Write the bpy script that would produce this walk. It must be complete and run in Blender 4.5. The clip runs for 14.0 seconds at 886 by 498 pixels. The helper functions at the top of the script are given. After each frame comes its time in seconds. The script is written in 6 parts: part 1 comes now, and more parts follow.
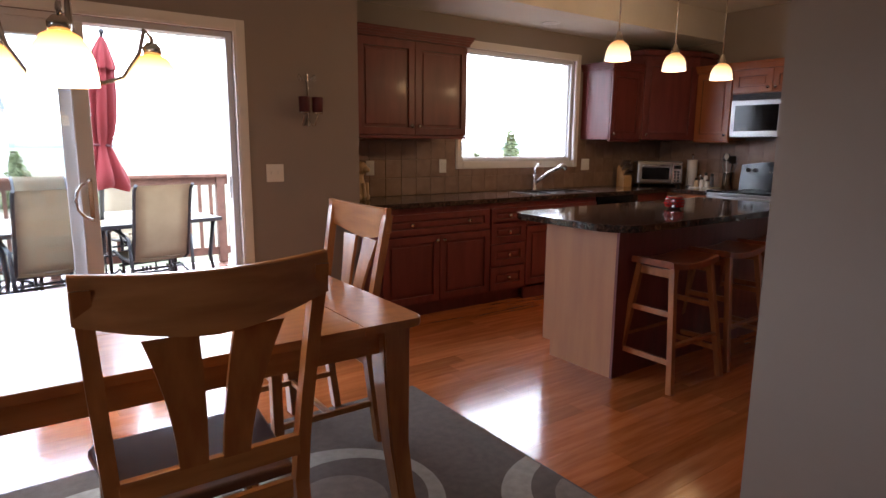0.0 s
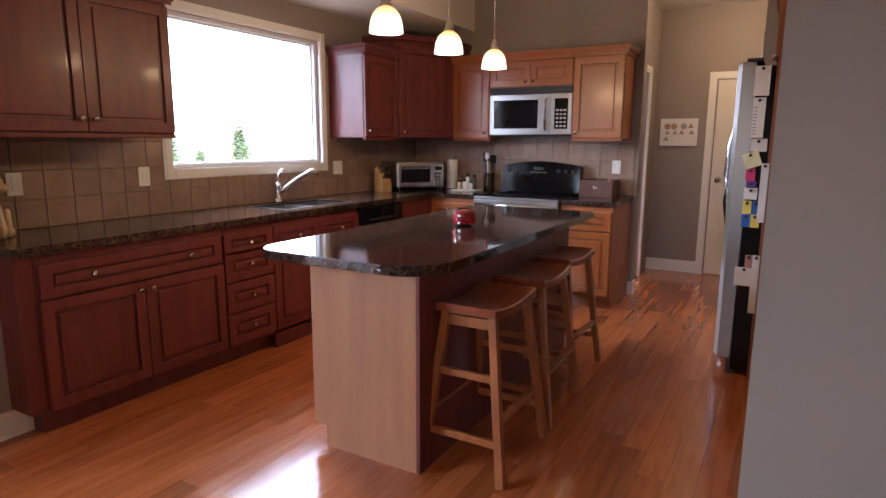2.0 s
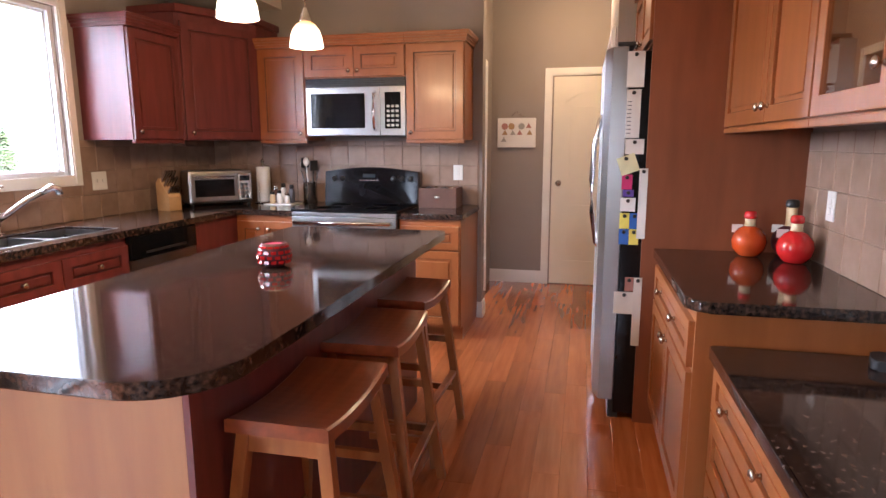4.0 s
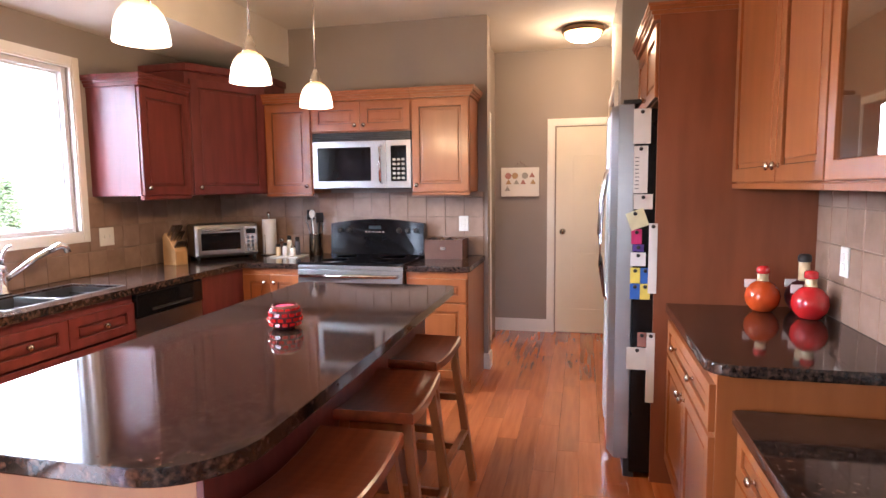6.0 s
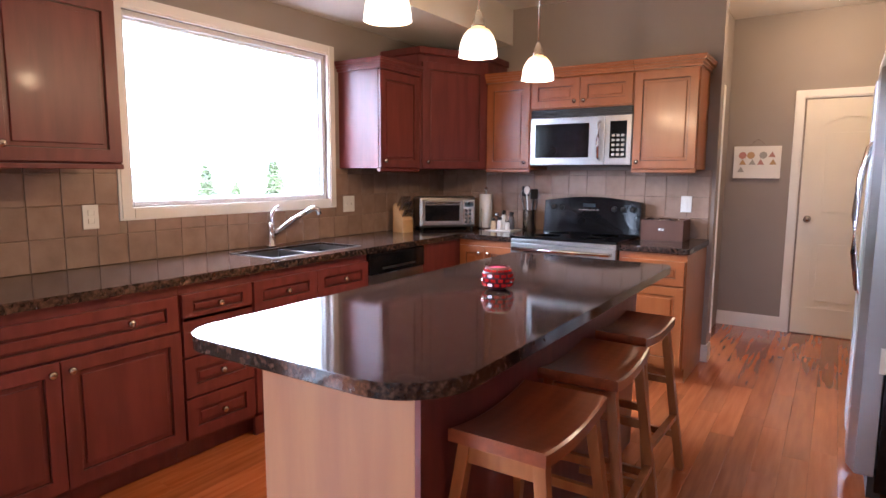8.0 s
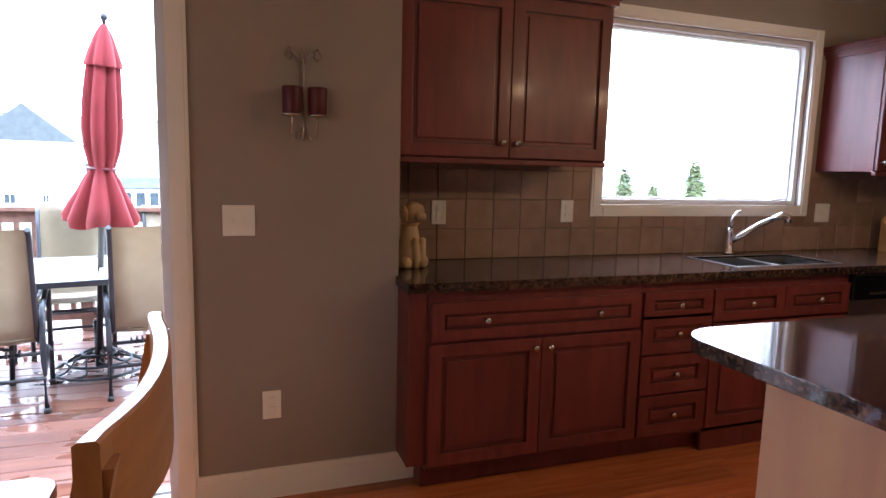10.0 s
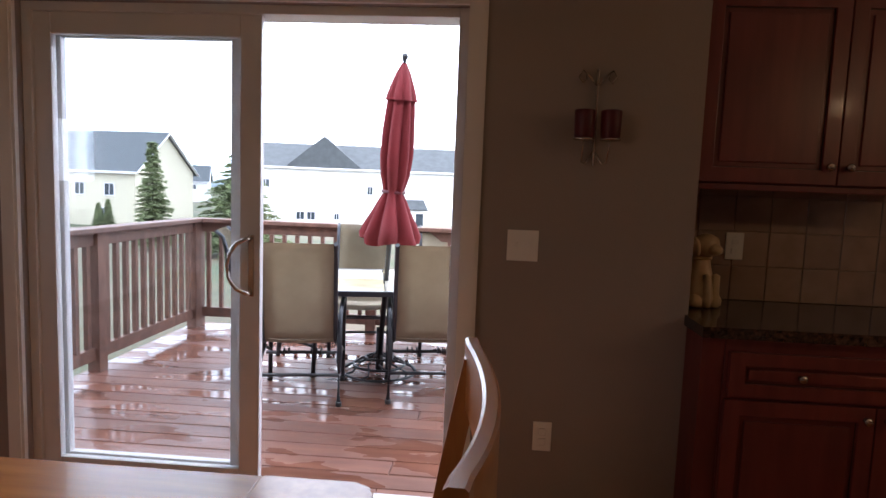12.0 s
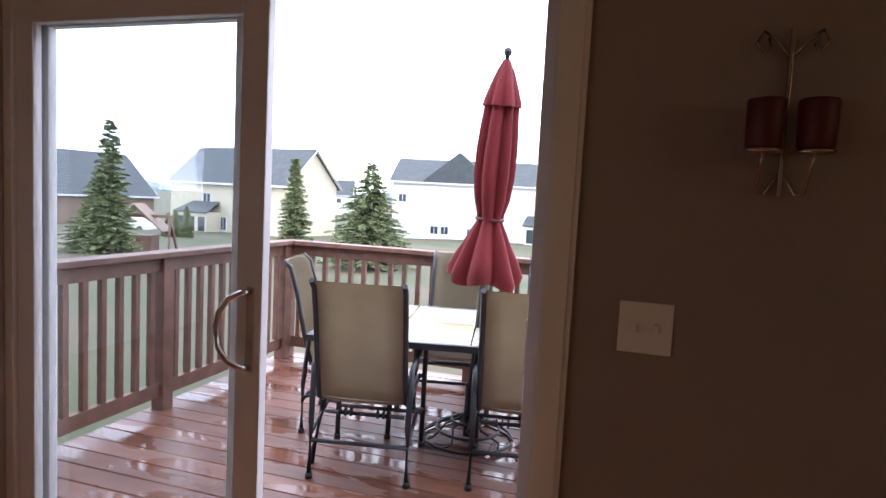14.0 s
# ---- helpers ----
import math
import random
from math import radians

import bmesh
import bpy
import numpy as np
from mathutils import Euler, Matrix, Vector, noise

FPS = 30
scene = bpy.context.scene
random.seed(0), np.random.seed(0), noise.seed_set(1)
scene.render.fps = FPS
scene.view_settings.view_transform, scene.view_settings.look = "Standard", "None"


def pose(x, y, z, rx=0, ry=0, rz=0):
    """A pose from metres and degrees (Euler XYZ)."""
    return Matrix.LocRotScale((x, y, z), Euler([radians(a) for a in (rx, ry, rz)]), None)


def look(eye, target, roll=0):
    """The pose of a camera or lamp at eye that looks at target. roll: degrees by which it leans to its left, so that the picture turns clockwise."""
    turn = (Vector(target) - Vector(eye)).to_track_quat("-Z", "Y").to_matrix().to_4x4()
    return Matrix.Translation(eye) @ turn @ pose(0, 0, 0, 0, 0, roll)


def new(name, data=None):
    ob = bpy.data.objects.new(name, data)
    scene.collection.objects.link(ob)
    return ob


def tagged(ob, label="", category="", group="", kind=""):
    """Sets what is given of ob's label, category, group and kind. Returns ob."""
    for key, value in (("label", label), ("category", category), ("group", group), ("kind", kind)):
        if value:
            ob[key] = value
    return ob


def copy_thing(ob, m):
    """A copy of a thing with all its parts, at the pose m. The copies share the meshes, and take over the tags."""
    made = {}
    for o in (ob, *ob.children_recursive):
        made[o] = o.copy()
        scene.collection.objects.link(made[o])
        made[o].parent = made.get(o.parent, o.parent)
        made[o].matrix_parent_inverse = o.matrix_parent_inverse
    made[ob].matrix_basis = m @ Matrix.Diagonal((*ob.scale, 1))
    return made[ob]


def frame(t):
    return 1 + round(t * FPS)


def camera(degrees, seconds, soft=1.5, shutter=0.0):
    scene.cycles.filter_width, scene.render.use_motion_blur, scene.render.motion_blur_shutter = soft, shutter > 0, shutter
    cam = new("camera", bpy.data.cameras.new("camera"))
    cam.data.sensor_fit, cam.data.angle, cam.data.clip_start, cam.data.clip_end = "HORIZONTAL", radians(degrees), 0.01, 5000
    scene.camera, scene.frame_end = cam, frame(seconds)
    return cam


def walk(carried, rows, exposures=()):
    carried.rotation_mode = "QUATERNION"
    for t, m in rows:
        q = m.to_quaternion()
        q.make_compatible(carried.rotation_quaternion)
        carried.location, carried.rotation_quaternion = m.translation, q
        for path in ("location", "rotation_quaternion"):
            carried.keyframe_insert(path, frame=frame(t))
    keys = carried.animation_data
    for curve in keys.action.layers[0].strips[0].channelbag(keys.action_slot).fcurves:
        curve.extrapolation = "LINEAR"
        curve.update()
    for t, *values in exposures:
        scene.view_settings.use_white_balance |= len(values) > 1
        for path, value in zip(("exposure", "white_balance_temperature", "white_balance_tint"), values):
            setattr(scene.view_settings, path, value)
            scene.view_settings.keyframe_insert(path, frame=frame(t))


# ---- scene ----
# The camera's path in metres: seconds, eye, target, roll.
cam = camera(72.9, 14.0)
PATH = [
    (0, (-1.875, -3.954, 1.339), (-0.730, -2.350, 0.995), 0.5),
    (0.5, (-1.716, -3.657, 1.349), (-0.384, -2.208, 0.992), 0.2),
    (1, (-1.569, -3.381, 1.376), (-0.070, -2.109, 1.012), 0.0),
    (1.5, (-1.356, -3.189, 1.353), (0.270, -2.076, 1.005), 0.3),
    (2, (-1.097, -3.045, 1.370), (0.614, -2.071, 1.018), 0.3),
    (2.5, (-0.825, -2.895, 1.371), (0.962, -2.071, 1.013), 0.1),
    (3, (-0.593, -2.768, 1.356), (1.257, -2.098, 0.999), -0.0),
    (3.5, (-0.333, -2.705, 1.349), (1.556, -2.150, 0.992), -0.2),
    (4, (-0.237, -2.661, 1.374), (1.682, -2.215, 1.029), -0.1),
    (6.3, (-0.223, -2.612, 1.440), (1.711, -2.137, 1.260), -0.6),
    (6.5, (-0.225, -2.617, 1.423), (1.700, -2.104, 1.248), -0.5),
    (7, (-0.241, -2.631, 1.410), (1.638, -1.977, 1.213), -0.2),
    (7.2, (-0.231, -2.640, 1.391), (1.619, -1.911, 1.184), -0.1),
    (9.3, (-0.404, -2.499, 1.364), (0.666, -0.834, 1.076), 1.1),
    (9.5, (-0.416, -2.462, 1.367), (0.537, -0.727, 1.083), 1.3),
    (10, (-0.457, -2.415, 1.344), (0.197, -0.542, 1.088), 1.4),
    (10.5, (-0.491, -2.385, 1.354), (-0.143, -0.431, 1.105), 1.4),
    (11, (-0.546, -2.396, 1.353), (-0.431, -0.413, 1.114), 1.8),
    (11.5, (-0.604, -2.338, 1.356), (-0.615, -0.350, 1.136), 2.1),
    (12, (-0.583, -2.292, 1.340), (-0.724, -0.307, 1.143), 2.2),
    (12.5, (-0.623, -2.136, 1.332), (-0.799, -0.152, 1.151), 3.2),
    (13, (-0.603, -1.921, 1.340), (-0.852, 0.056, 1.168), 3.0),
    (13.5, (-0.492, -1.700, 1.373), (-0.949, 0.240, 1.217), 2.6),
    (14, (-0.501, -1.435, 1.409), (-1.079, 0.472, 1.244), 3.0),
]
EXPOSURES = [(0.0, 0.55, 5850, 15), (1.0, 1.02, 5550, 14), (2.0, 1.28, 5450, 14), (4.0, 2.05, 5450, 14), (6.5, 2.32, 5400, 15), (7.2, 2.15, 5300, 14), (9.4, 1.7, 5000, 15),
             (10.0, 0.95, 5300, 13), (10.5, 0.35, 5550, 14), (11.0, -0.15, 5750, 15), (12.5, -0.50, 5850, 17), (14.0, -0.74, 5850, 18)]
walk(cam, [(t, look(eye, target, roll)) for t, eye, target, roll in PATH], EXPOSURES)

# ---- light ----
SUN_EL, SUN_ROT = 42.0, 25.0
world = bpy.data.worlds.new("world")
scene.world = world
world.use_nodes = True
wn, wl = world.node_tree.nodes, world.node_tree.links
wn.clear()
sky = wn.new("ShaderNodeTexSky")
sky.sky_type, sky.sun_disc = "NISHITA", False
sky.sun_elevation, sky.sun_rotation = radians(SUN_EL), radians(SUN_ROT)
sky.air_density, sky.dust_density, sky.ozone_density = 1.0, 4.0, 1.0
tc = wn.new("ShaderNodeTexCoord")
cloud = wn.new("ShaderNodeTexNoise")
cloud.inputs["Scale"].default_value, cloud.inputs["Detail"].default_value = 2.2, 5
ramp = wn.new("ShaderNodeValToRGB")
ramp.color_ramp.elements[0].position, ramp.color_ramp.elements[1].position = 0.35, 0.62
ramp.color_ramp.elements[0].color, ramp.color_ramp.elements[1].color = (0.55, 0.55, 0.55, 1), (0.9, 0.9, 0.9, 1)
mixw = wn.new("ShaderNodeMix")
mixw.data_type = "RGBA"
mixw.inputs["B"].default_value = (26.0, 27.5, 29.0, 1)
bg = wn.new("ShaderNodeBackground")
bg.inputs["Strength"].default_value = 0.34
wo = wn.new("ShaderNodeOutputWorld")
wl.new(tc.outputs["Generated"], cloud.inputs["Vector"])
wl.new(cloud.outputs["Fac"], ramp.inputs["Fac"])
wl.new(ramp.outputs["Color"], mixw.inputs["Factor"])
wl.new(sky.outputs["Color"], mixw.inputs["A"])
wl.new(mixw.outputs["Result"], bg.inputs["Color"])
wl.new(bg.outputs["Background"], wo.inputs["Surface"])

sun = new("sun", bpy.data.lights.new("sun", "SUN"))
sun.data.energy, sun.data.angle, sun.data.color = 1.2, radians(20), (1.0, 0.96, 0.9)
sun.matrix_world = pose(0, 0, 30, 90 - SUN_EL, 0, 180 - SUN_ROT)


def bulb(name, x, y, z, watts, color=(1.0, 0.62, 0.28), radius=0.025):
    lamp = new(name, bpy.data.lights.new(name, "POINT"))
    lamp.data.energy, lamp.data.color, lamp.data.shadow_soft_size = watts, color, radius
    lamp.location = (x, y, z)
    return lamp


def portal(name, x, y, z, w, h, rx, rz):
    """Guides the sky's light through an opening; gives none itself."""
    lamp = new(name, bpy.data.lights.new(name, "AREA"))
    lamp.data.shape, lamp.data.size, lamp.data.size_y = "RECTANGLE", w, h
    lamp.data.cycles.is_portal = True
    lamp.matrix_world = pose(x, y, z, rx, 0, rz)


portal("portal_door", -1.57, 0.2, 1.02, 1.78, 2.02, -90, 0)
portal("portal_window", 2.16, 0.62, 1.68, 1.5, 1.0, -90, 0)
# for the added opening in the unseen west wall
portal("portal_added_west", -4.90, -3.4, 1.45, 0.7, 0.9, 90, -90)

# ---- materials ----


def material(name, base, rough=0.5, metal=0.0, var=0.15, scale=8.0, stretch=(1, 1, 1), bump=0.0, bump_scale=60.0,
             coat=0.0, second=None, rand=0.0, rough_var=0.0, spec=0.5, dirt=0.0):
    """A procedural surface: base colour varied by coarse and fine noise, by object, with bump and uneven gloss."""
    m = bpy.data.materials.new(name)
    m.use_nodes = True
    n, l = m.node_tree.nodes, m.node_tree.links
    b = n["Principled BSDF"]
    co = n.new("ShaderNodeTexCoord")
    mp = n.new("ShaderNodeMapping")
    mp.inputs["Scale"].default_value = stretch
    l.new(co.outputs["Object"], mp.inputs["Vector"])
    info = n.new("ShaderNodeObjectInfo")
    off = n.new("ShaderNodeVectorMath")
    off.operation = "ADD"
    mul = n.new("ShaderNodeMath")
    mul.operation = "MULTIPLY"
    mul.inputs[1].default_value = 37.0 if rand else 0.0
    l.new(info.outputs["Random"], mul.inputs[0])
    l.new(mp.outputs["Vector"], off.inputs[0])
    l.new(mul.outputs[0], off.inputs[1])
    coarse = n.new("ShaderNodeTexNoise")
    coarse.inputs["Scale"].default_value, coarse.inputs["Detail"].default_value = scale, 6
    l.new(off.outputs[0], coarse.inputs["Vector"])
    cr = n.new("ShaderNodeValToRGB")
    dark = second or tuple(c * (1 - var) for c in base)
    light = tuple(min(1, c * (1 + var)) for c in base) if not second else base
    cr.color_ramp.elements[0].position, cr.color_ramp.elements[1].position = 0.33, 0.67
    cr.color_ramp.elements[0].color, cr.color_ramp.elements[1].color = (*dark, 1), (*light, 1)
    l.new(coarse.outputs["Fac"], cr.inputs["Fac"])
    out = cr.outputs["Color"]
    if rand:
        geo = n.new("ShaderNodeNewGeometry")
        add = n.new("ShaderNodeMath")
        add.operation = "ADD"
        l.new(info.outputs["Random"], add.inputs[0])
        l.new(geo.outputs["Random Per Island"], add.inputs[1])
        fr = n.new("ShaderNodeMath")
        fr.operation = "FRACT"
        l.new(add.outputs[0], fr.inputs[0])
        mr = n.new("ShaderNodeMapRange")
        mr.inputs["To Min"].default_value, mr.inputs["To Max"].default_value = 1 - rand, 1 + rand
        l.new(fr.outputs[0], mr.inputs["Value"])
        hsv = n.new("ShaderNodeHueSaturation")
        l.new(out, hsv.inputs["Color"])
        l.new(mr.outputs["Result"], hsv.inputs["Value"])
        out = hsv.outputs["Color"]
    l.new(out, b.inputs["Base Color"])
    b.inputs["Roughness"].default_value = rough
    if rough_var:
        rr = n.new("ShaderNodeMapRange")
        rr.inputs["From Min"].default_value, rr.inputs["From Max"].default_value = 0.3, 0.7
        rr.inputs["To Min"].default_value, rr.inputs["To Max"].default_value = max(0.02, rough - rough_var), rough + rough_var
        l.new(coarse.outputs["Fac"], rr.inputs["Value"])
        l.new(rr.outputs["Result"], b.inputs["Roughness"])
    b.inputs["Metallic"].default_value = metal
    b.inputs["Specular IOR Level"].default_value = spec
    b.inputs["Coat Weight"].default_value = coat
    b.inputs["Coat Roughness"].default_value = 0.12
    if bump:
        fine = n.new("ShaderNodeTexNoise")
        fine.inputs["Scale"].default_value, fine.inputs["Detail"].default_value = bump_scale, 4
        l.new(off.outputs[0], fine.inputs["Vector"])
        bp = n.new("ShaderNodeBump")
        bp.inputs["Strength"].default_value, bp.inputs["Distance"].default_value = bump, 0.004
        l.new(fine.outputs["Fac"], bp.inputs["Height"])
        l.new(bp.outputs["Normal"], b.inputs["Normal"])
    return m


def glass(name, tint=(1, 1, 1), rough=0.0):
    m = bpy.data.materials.new(name)
    m.use_nodes = True
    b = m.node_tree.nodes["Principled BSDF"]
    b.inputs["Base Color"].default_value = (*tint, 1)
    b.inputs["Transmission Weight"].default_value = 1.0
    b.inputs["Roughness"].default_value = rough
    b.inputs["IOR"].default_value = 1.45
    return m


def shade_glass(name, color, glow):
    """Frosted shade lit from within: translucent body with the bulb's own glow, stronger at the open rim."""
    m = bpy.data.materials.new(name)
    m.use_nodes = True
    n, l = m.node_tree.nodes, m.node_tree.links
    b = n["Principled BSDF"]
    b.inputs["Base Color"].default_value = (*color, 1)
    b.inputs["Roughness"].default_value = 0.25
    co = n.new("ShaderNodeTexCoord")
    sep = n.new("ShaderNodeSeparateXYZ")
    l.new(co.outputs["Generated"], sep.inputs[0])
    cr = n.new("ShaderNodeValToRGB")
    e = cr.color_ramp.elements
    e[0].position, e[0].color = 0.05, (1.0, 0.86, 0.62, 1)
    e[1].position, e[1].color = 0.95, (0.55, 0.22, 0.04, 1)
    mid = e.new(0.5)
    mid.color = (1.0, 0.72, 0.34, 1)
    l.new(sep.outputs["Z"], cr.inputs["Fac"])
    l.new(cr.outputs["Color"], b.inputs["Emission Color"])
    b.inputs["Emission Strength"].default_value = glow
    return m


M = {}
M["wall"] = material("taupe_paint", (0.275, 0.230, 0.205), 0.75, var=0.05, scale=1.2, bump=0.12, bump_scale=90)
M["wall_hall"] = M["wall"]
M["ceiling"] = material("ceiling_paint", (0.66, 0.62, 0.56), 0.85, var=0.05, scale=2.0, bump=0.5, bump_scale=38)
M["trim"] = material("white_trim_paint", (0.74, 0.71, 0.67), 0.4, var=0.04, scale=3)
M["door_white"] = material("cream_door_paint", (0.70, 0.64, 0.54), 0.42, var=0.03, scale=3)
M["vinyl"] = material("white_vinyl", (0.62, 0.61, 0.62), 0.35, var=0.03, scale=4)
M["plank"] = material("cherry_plank_floor", (0.42, 0.130, 0.036), 0.17, var=0.3, scale=2.4, stretch=(1.2, 14, 14), rand=0.22,
                      coat=0.35, bump=0.05, bump_scale=5, rough_var=0.05, second=(0.31, 0.082, 0.021))
M["subfloor"] = material("floor_gap", (0.05, 0.02, 0.01), 0.8)
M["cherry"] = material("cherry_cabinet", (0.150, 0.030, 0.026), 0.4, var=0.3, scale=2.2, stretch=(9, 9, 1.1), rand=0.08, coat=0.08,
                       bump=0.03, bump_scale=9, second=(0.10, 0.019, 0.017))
# lit copy of the cherry: the window's light is in its base colour
M["cherry_lit"] = material("cherry_cabinet_lit", (0.30, 0.098, 0.027), 0.32, var=0.25, scale=2.4, stretch=(7, 7, 1.0), rand=0.08, coat=0.1,
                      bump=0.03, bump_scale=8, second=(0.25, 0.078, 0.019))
M["panel_red"] = material("red_brown_panel", (0.25, 0.078, 0.030), 0.42, var=0.2, scale=2.2, stretch=(5, 5, 0.9), coat=0.05, second=(0.19, 0.055, 0.02))
M["isl_panel"] = material("island_end_panel", (0.41, 0.20, 0.092), 0.42, var=0.12, scale=2.0, stretch=(6, 6, 0.8), second=(0.35, 0.155, 0.078))
M["glaze"] = material("dark_glaze_line", (0.04, 0.012, 0.006), 0.5)


def granite():
    m = material("brown_black_granite", (0.03, 0.02, 0.016), 0.07, var=0.3, scale=30, coat=0.0, spec=0.55)
    n, l = m.node_tree.nodes, m.node_tree.links
    b = n["Principled BSDF"]
    co = n.new("ShaderNodeTexCoord")
    v = n.new("ShaderNodeTexVoronoi")
    v.inputs["Scale"].default_value = 90
    s = n.new("ShaderNodeTexNoise")
    s.inputs["Scale"].default_value, s.inputs["Detail"].default_value = 62, 6
    l.new(co.outputs["Object"], v.inputs["Vector"])
    l.new(co.outputs["Object"], s.inputs["Vector"])
    cr = n.new("ShaderNodeValToRGB")
    e = cr.color_ramp.elements
    e[0].position, e[0].color = 0.40, (0.007, 0.005, 0.005, 1)
    e[1].position, e[1].color = 0.68, (0.125, 0.068, 0.046, 1)
    a = e.new(0.52)
    a.color = (0.030, 0.017, 0.013, 1)
    l.new(s.outputs["Fac"], cr.inputs["Fac"])
    mx = n.new("ShaderNodeMix")
    mx.data_type = "RGBA"
    mx.inputs["Factor"].default_value = 0.35
    l.new(cr.outputs["Color"], mx.inputs["A"])
    cr2 = n.new("ShaderNodeValToRGB")
    cr2.color_ramp.elements[0].color, cr2.color_ramp.elements[1].color = (0.008, 0.006, 0.006, 1), (0.06, 0.04, 0.033, 1)
    l.new(v.outputs["Color"], cr2.inputs["Fac"])
    l.new(cr2.outputs["Color"], mx.inputs["B"])
    l.new(mx.outputs["Result"], b.inputs["Base Color"])
    return m


M["granite"] = granite()
M["tile"] = material("tan_ceramic_tile", (0.31, 0.205, 0.15), 0.38, var=0.2, scale=9, rand=0.1, bump=0.15, bump_scale=40, second=(0.23, 0.145, 0.10))
M["grout"] = material("grout", (0.25, 0.18, 0.13), 0.9)
M["steel"] = material("brushed_steel", (0.33, 0.315, 0.305), 0.30, 1.0, var=0.012, scale=3, stretch=(1, 1, 12))
M["nickel"] = material("brushed_nickel", (0.55, 0.51, 0.47), 0.25, 1.0, var=0.05)
M["chrome"] = material("chrome", (0.75, 0.75, 0.76), 0.08, 1.0, var=0.02)
M["bronze"] = material("bronze_metal", (0.20, 0.13, 0.08), 0.35, 1.0, var=0.1)
M["black"] = material("black_enamel", (0.006, 0.006, 0.007), 0.09, var=0.1, spec=0.25)
M["black_matt"] = material("black_plastic", (0.02, 0.02, 0.021), 0.45, var=0.1)
M["white"] = material("white_plastic", (0.74, 0.72, 0.68), 0.4, var=0.03)
M["paper"] = material("white_paper", (0.72, 0.70, 0.68), 0.8, var=0.05)
M["oak"] = material("oak_wood", (0.46, 0.20, 0.055), 0.3, var=0.2, scale=3, stretch=(1.2, 9, 9), rand=0.06, coat=0.3, bump=0.03, bump_scale=10, second=(0.33, 0.125, 0.032))
M["oak_v"] = material("oak_upright", (0.42, 0.17, 0.045), 0.3, var=0.2, scale=3, stretch=(9, 9, 1.2), rand=0.06, coat=0.3, bump=0.03, bump_scale=10, second=(0.30, 0.105, 0.026))
M["seat_dark"] = material("dark_seat", (0.10, 0.045, 0.025), 0.35, var=0.2, scale=5, coat=0.2)
M["stool"] = material("stool_wood", (0.36, 0.13, 0.035), 0.34, var=0.25, scale=3, stretch=(8, 8, 1.3), rand=0.05, coat=0.2, second=(0.25, 0.078, 0.02))
M["stool_seat"] = material("stool_seat_wood", (0.26, 0.065, 0.022), 0.3, var=0.25, scale=3, stretch=(1.2, 9, 9), coat=0.3, second=(0.17, 0.04, 0.014))
M["rug"] = material("grey_brown_rug", (0.135, 0.105, 0.088), 0.95, var=0.12, scale=30, bump=0.8, bump_scale=400)
M["rug_light"] = material("rug_light_ring", (0.40, 0.37, 0.32), 0.95, var=0.1, scale=30, bump=0.8, bump_scale=400)
M["rug_mid"] = material("rug_mid_ring", (0.24, 0.20, 0.17), 0.95, var=0.1, scale=30, bump=0.8, bump_scale=400)
M["glass"] = glass("clear_glass")
M["glass_door"] = glass("patio_door_glass", (0.90, 0.93, 0.95))
M["glass_dark"] = glass("cabinet_glass", (0.93, 0.92, 0.88))
M["shade"] = shade_glass("pendant_shade_glass", (0.75, 0.6, 0.4), 1.0)
M["shade_amber"] = shade_glass("amber_shade_glass", (0.8, 0.55, 0.2), 2.6)
M["bulb_glow"] = shade_glass("bulb_glow", (1, 0.9, 0.75), 9.0)
M["umbrella"] = material("red_canvas", (0.15, 0.009, 0.012), 0.85, var=0.15, scale=3, bump=0.3, bump_scale=200)
M["deck"] = material("wet_deck_board", (0.20, 0.085, 0.055), 0.35, var=0.25, scale=3.0, stretch=(1.0, 7, 7), rand=0.18, bump=0.1, bump_scale=20, second=(0.14, 0.055, 0.036))
M["rail"] = material("deck_rail_wood", (0.15, 0.075, 0.052), 0.6, var=0.25, scale=4, stretch=(3, 3, 3), rand=0.1, bump=0.2, bump_scale=30)
M["mesh_tan"] = material("tan_sling_fabric", (0.36, 0.31, 0.22), 0.7, var=0.06, scale=8, bump=0.5, bump_scale=300)
M["iron"] = material("black_painted_metal", (0.022, 0.024, 0.030), 0.35, var=0.1)
M["siding"] = material("cream_siding", (0.52, 0.47, 0.35), 0.7, var=0.04, scale=0.5)
M["siding_white"] = material("white_siding", (0.72, 0.71, 0.68), 0.7, var=0.03, scale=0.5)
M["siding_brown"] = material("brown_siding", (0.22, 0.16, 0.12), 0.8, var=0.1, scale=1)
M["shingle"] = material("grey_shingle", (0.065, 0.072, 0.075), 0.85, var=0.15, scale=1.5, bump=0.5, bump_scale=6)
M["lawn"] = material("spring_lawn", (0.045, 0.062, 0.022), 0.95, var=0.3, scale=0.2, second=(0.10, 0.075, 0.045), bump=0.6, bump_scale=20)
M["spruce"] = material("spruce_needles", (0.17, 0.20, 0.09), 0.8, var=0.35, scale=2, rand=0.25)
M["bark"] = material("bark", (0.10, 0.07, 0.05), 0.9, var=0.3, scale=5)
M["far_hill"] = material("far_hill", (0.20, 0.24, 0.27), 0.95, var=0.1, scale=0.05)
M["window_dark"] = material("far_window_glass", (0.04, 0.05, 0.06), 0.1, var=0.2, scale=1)


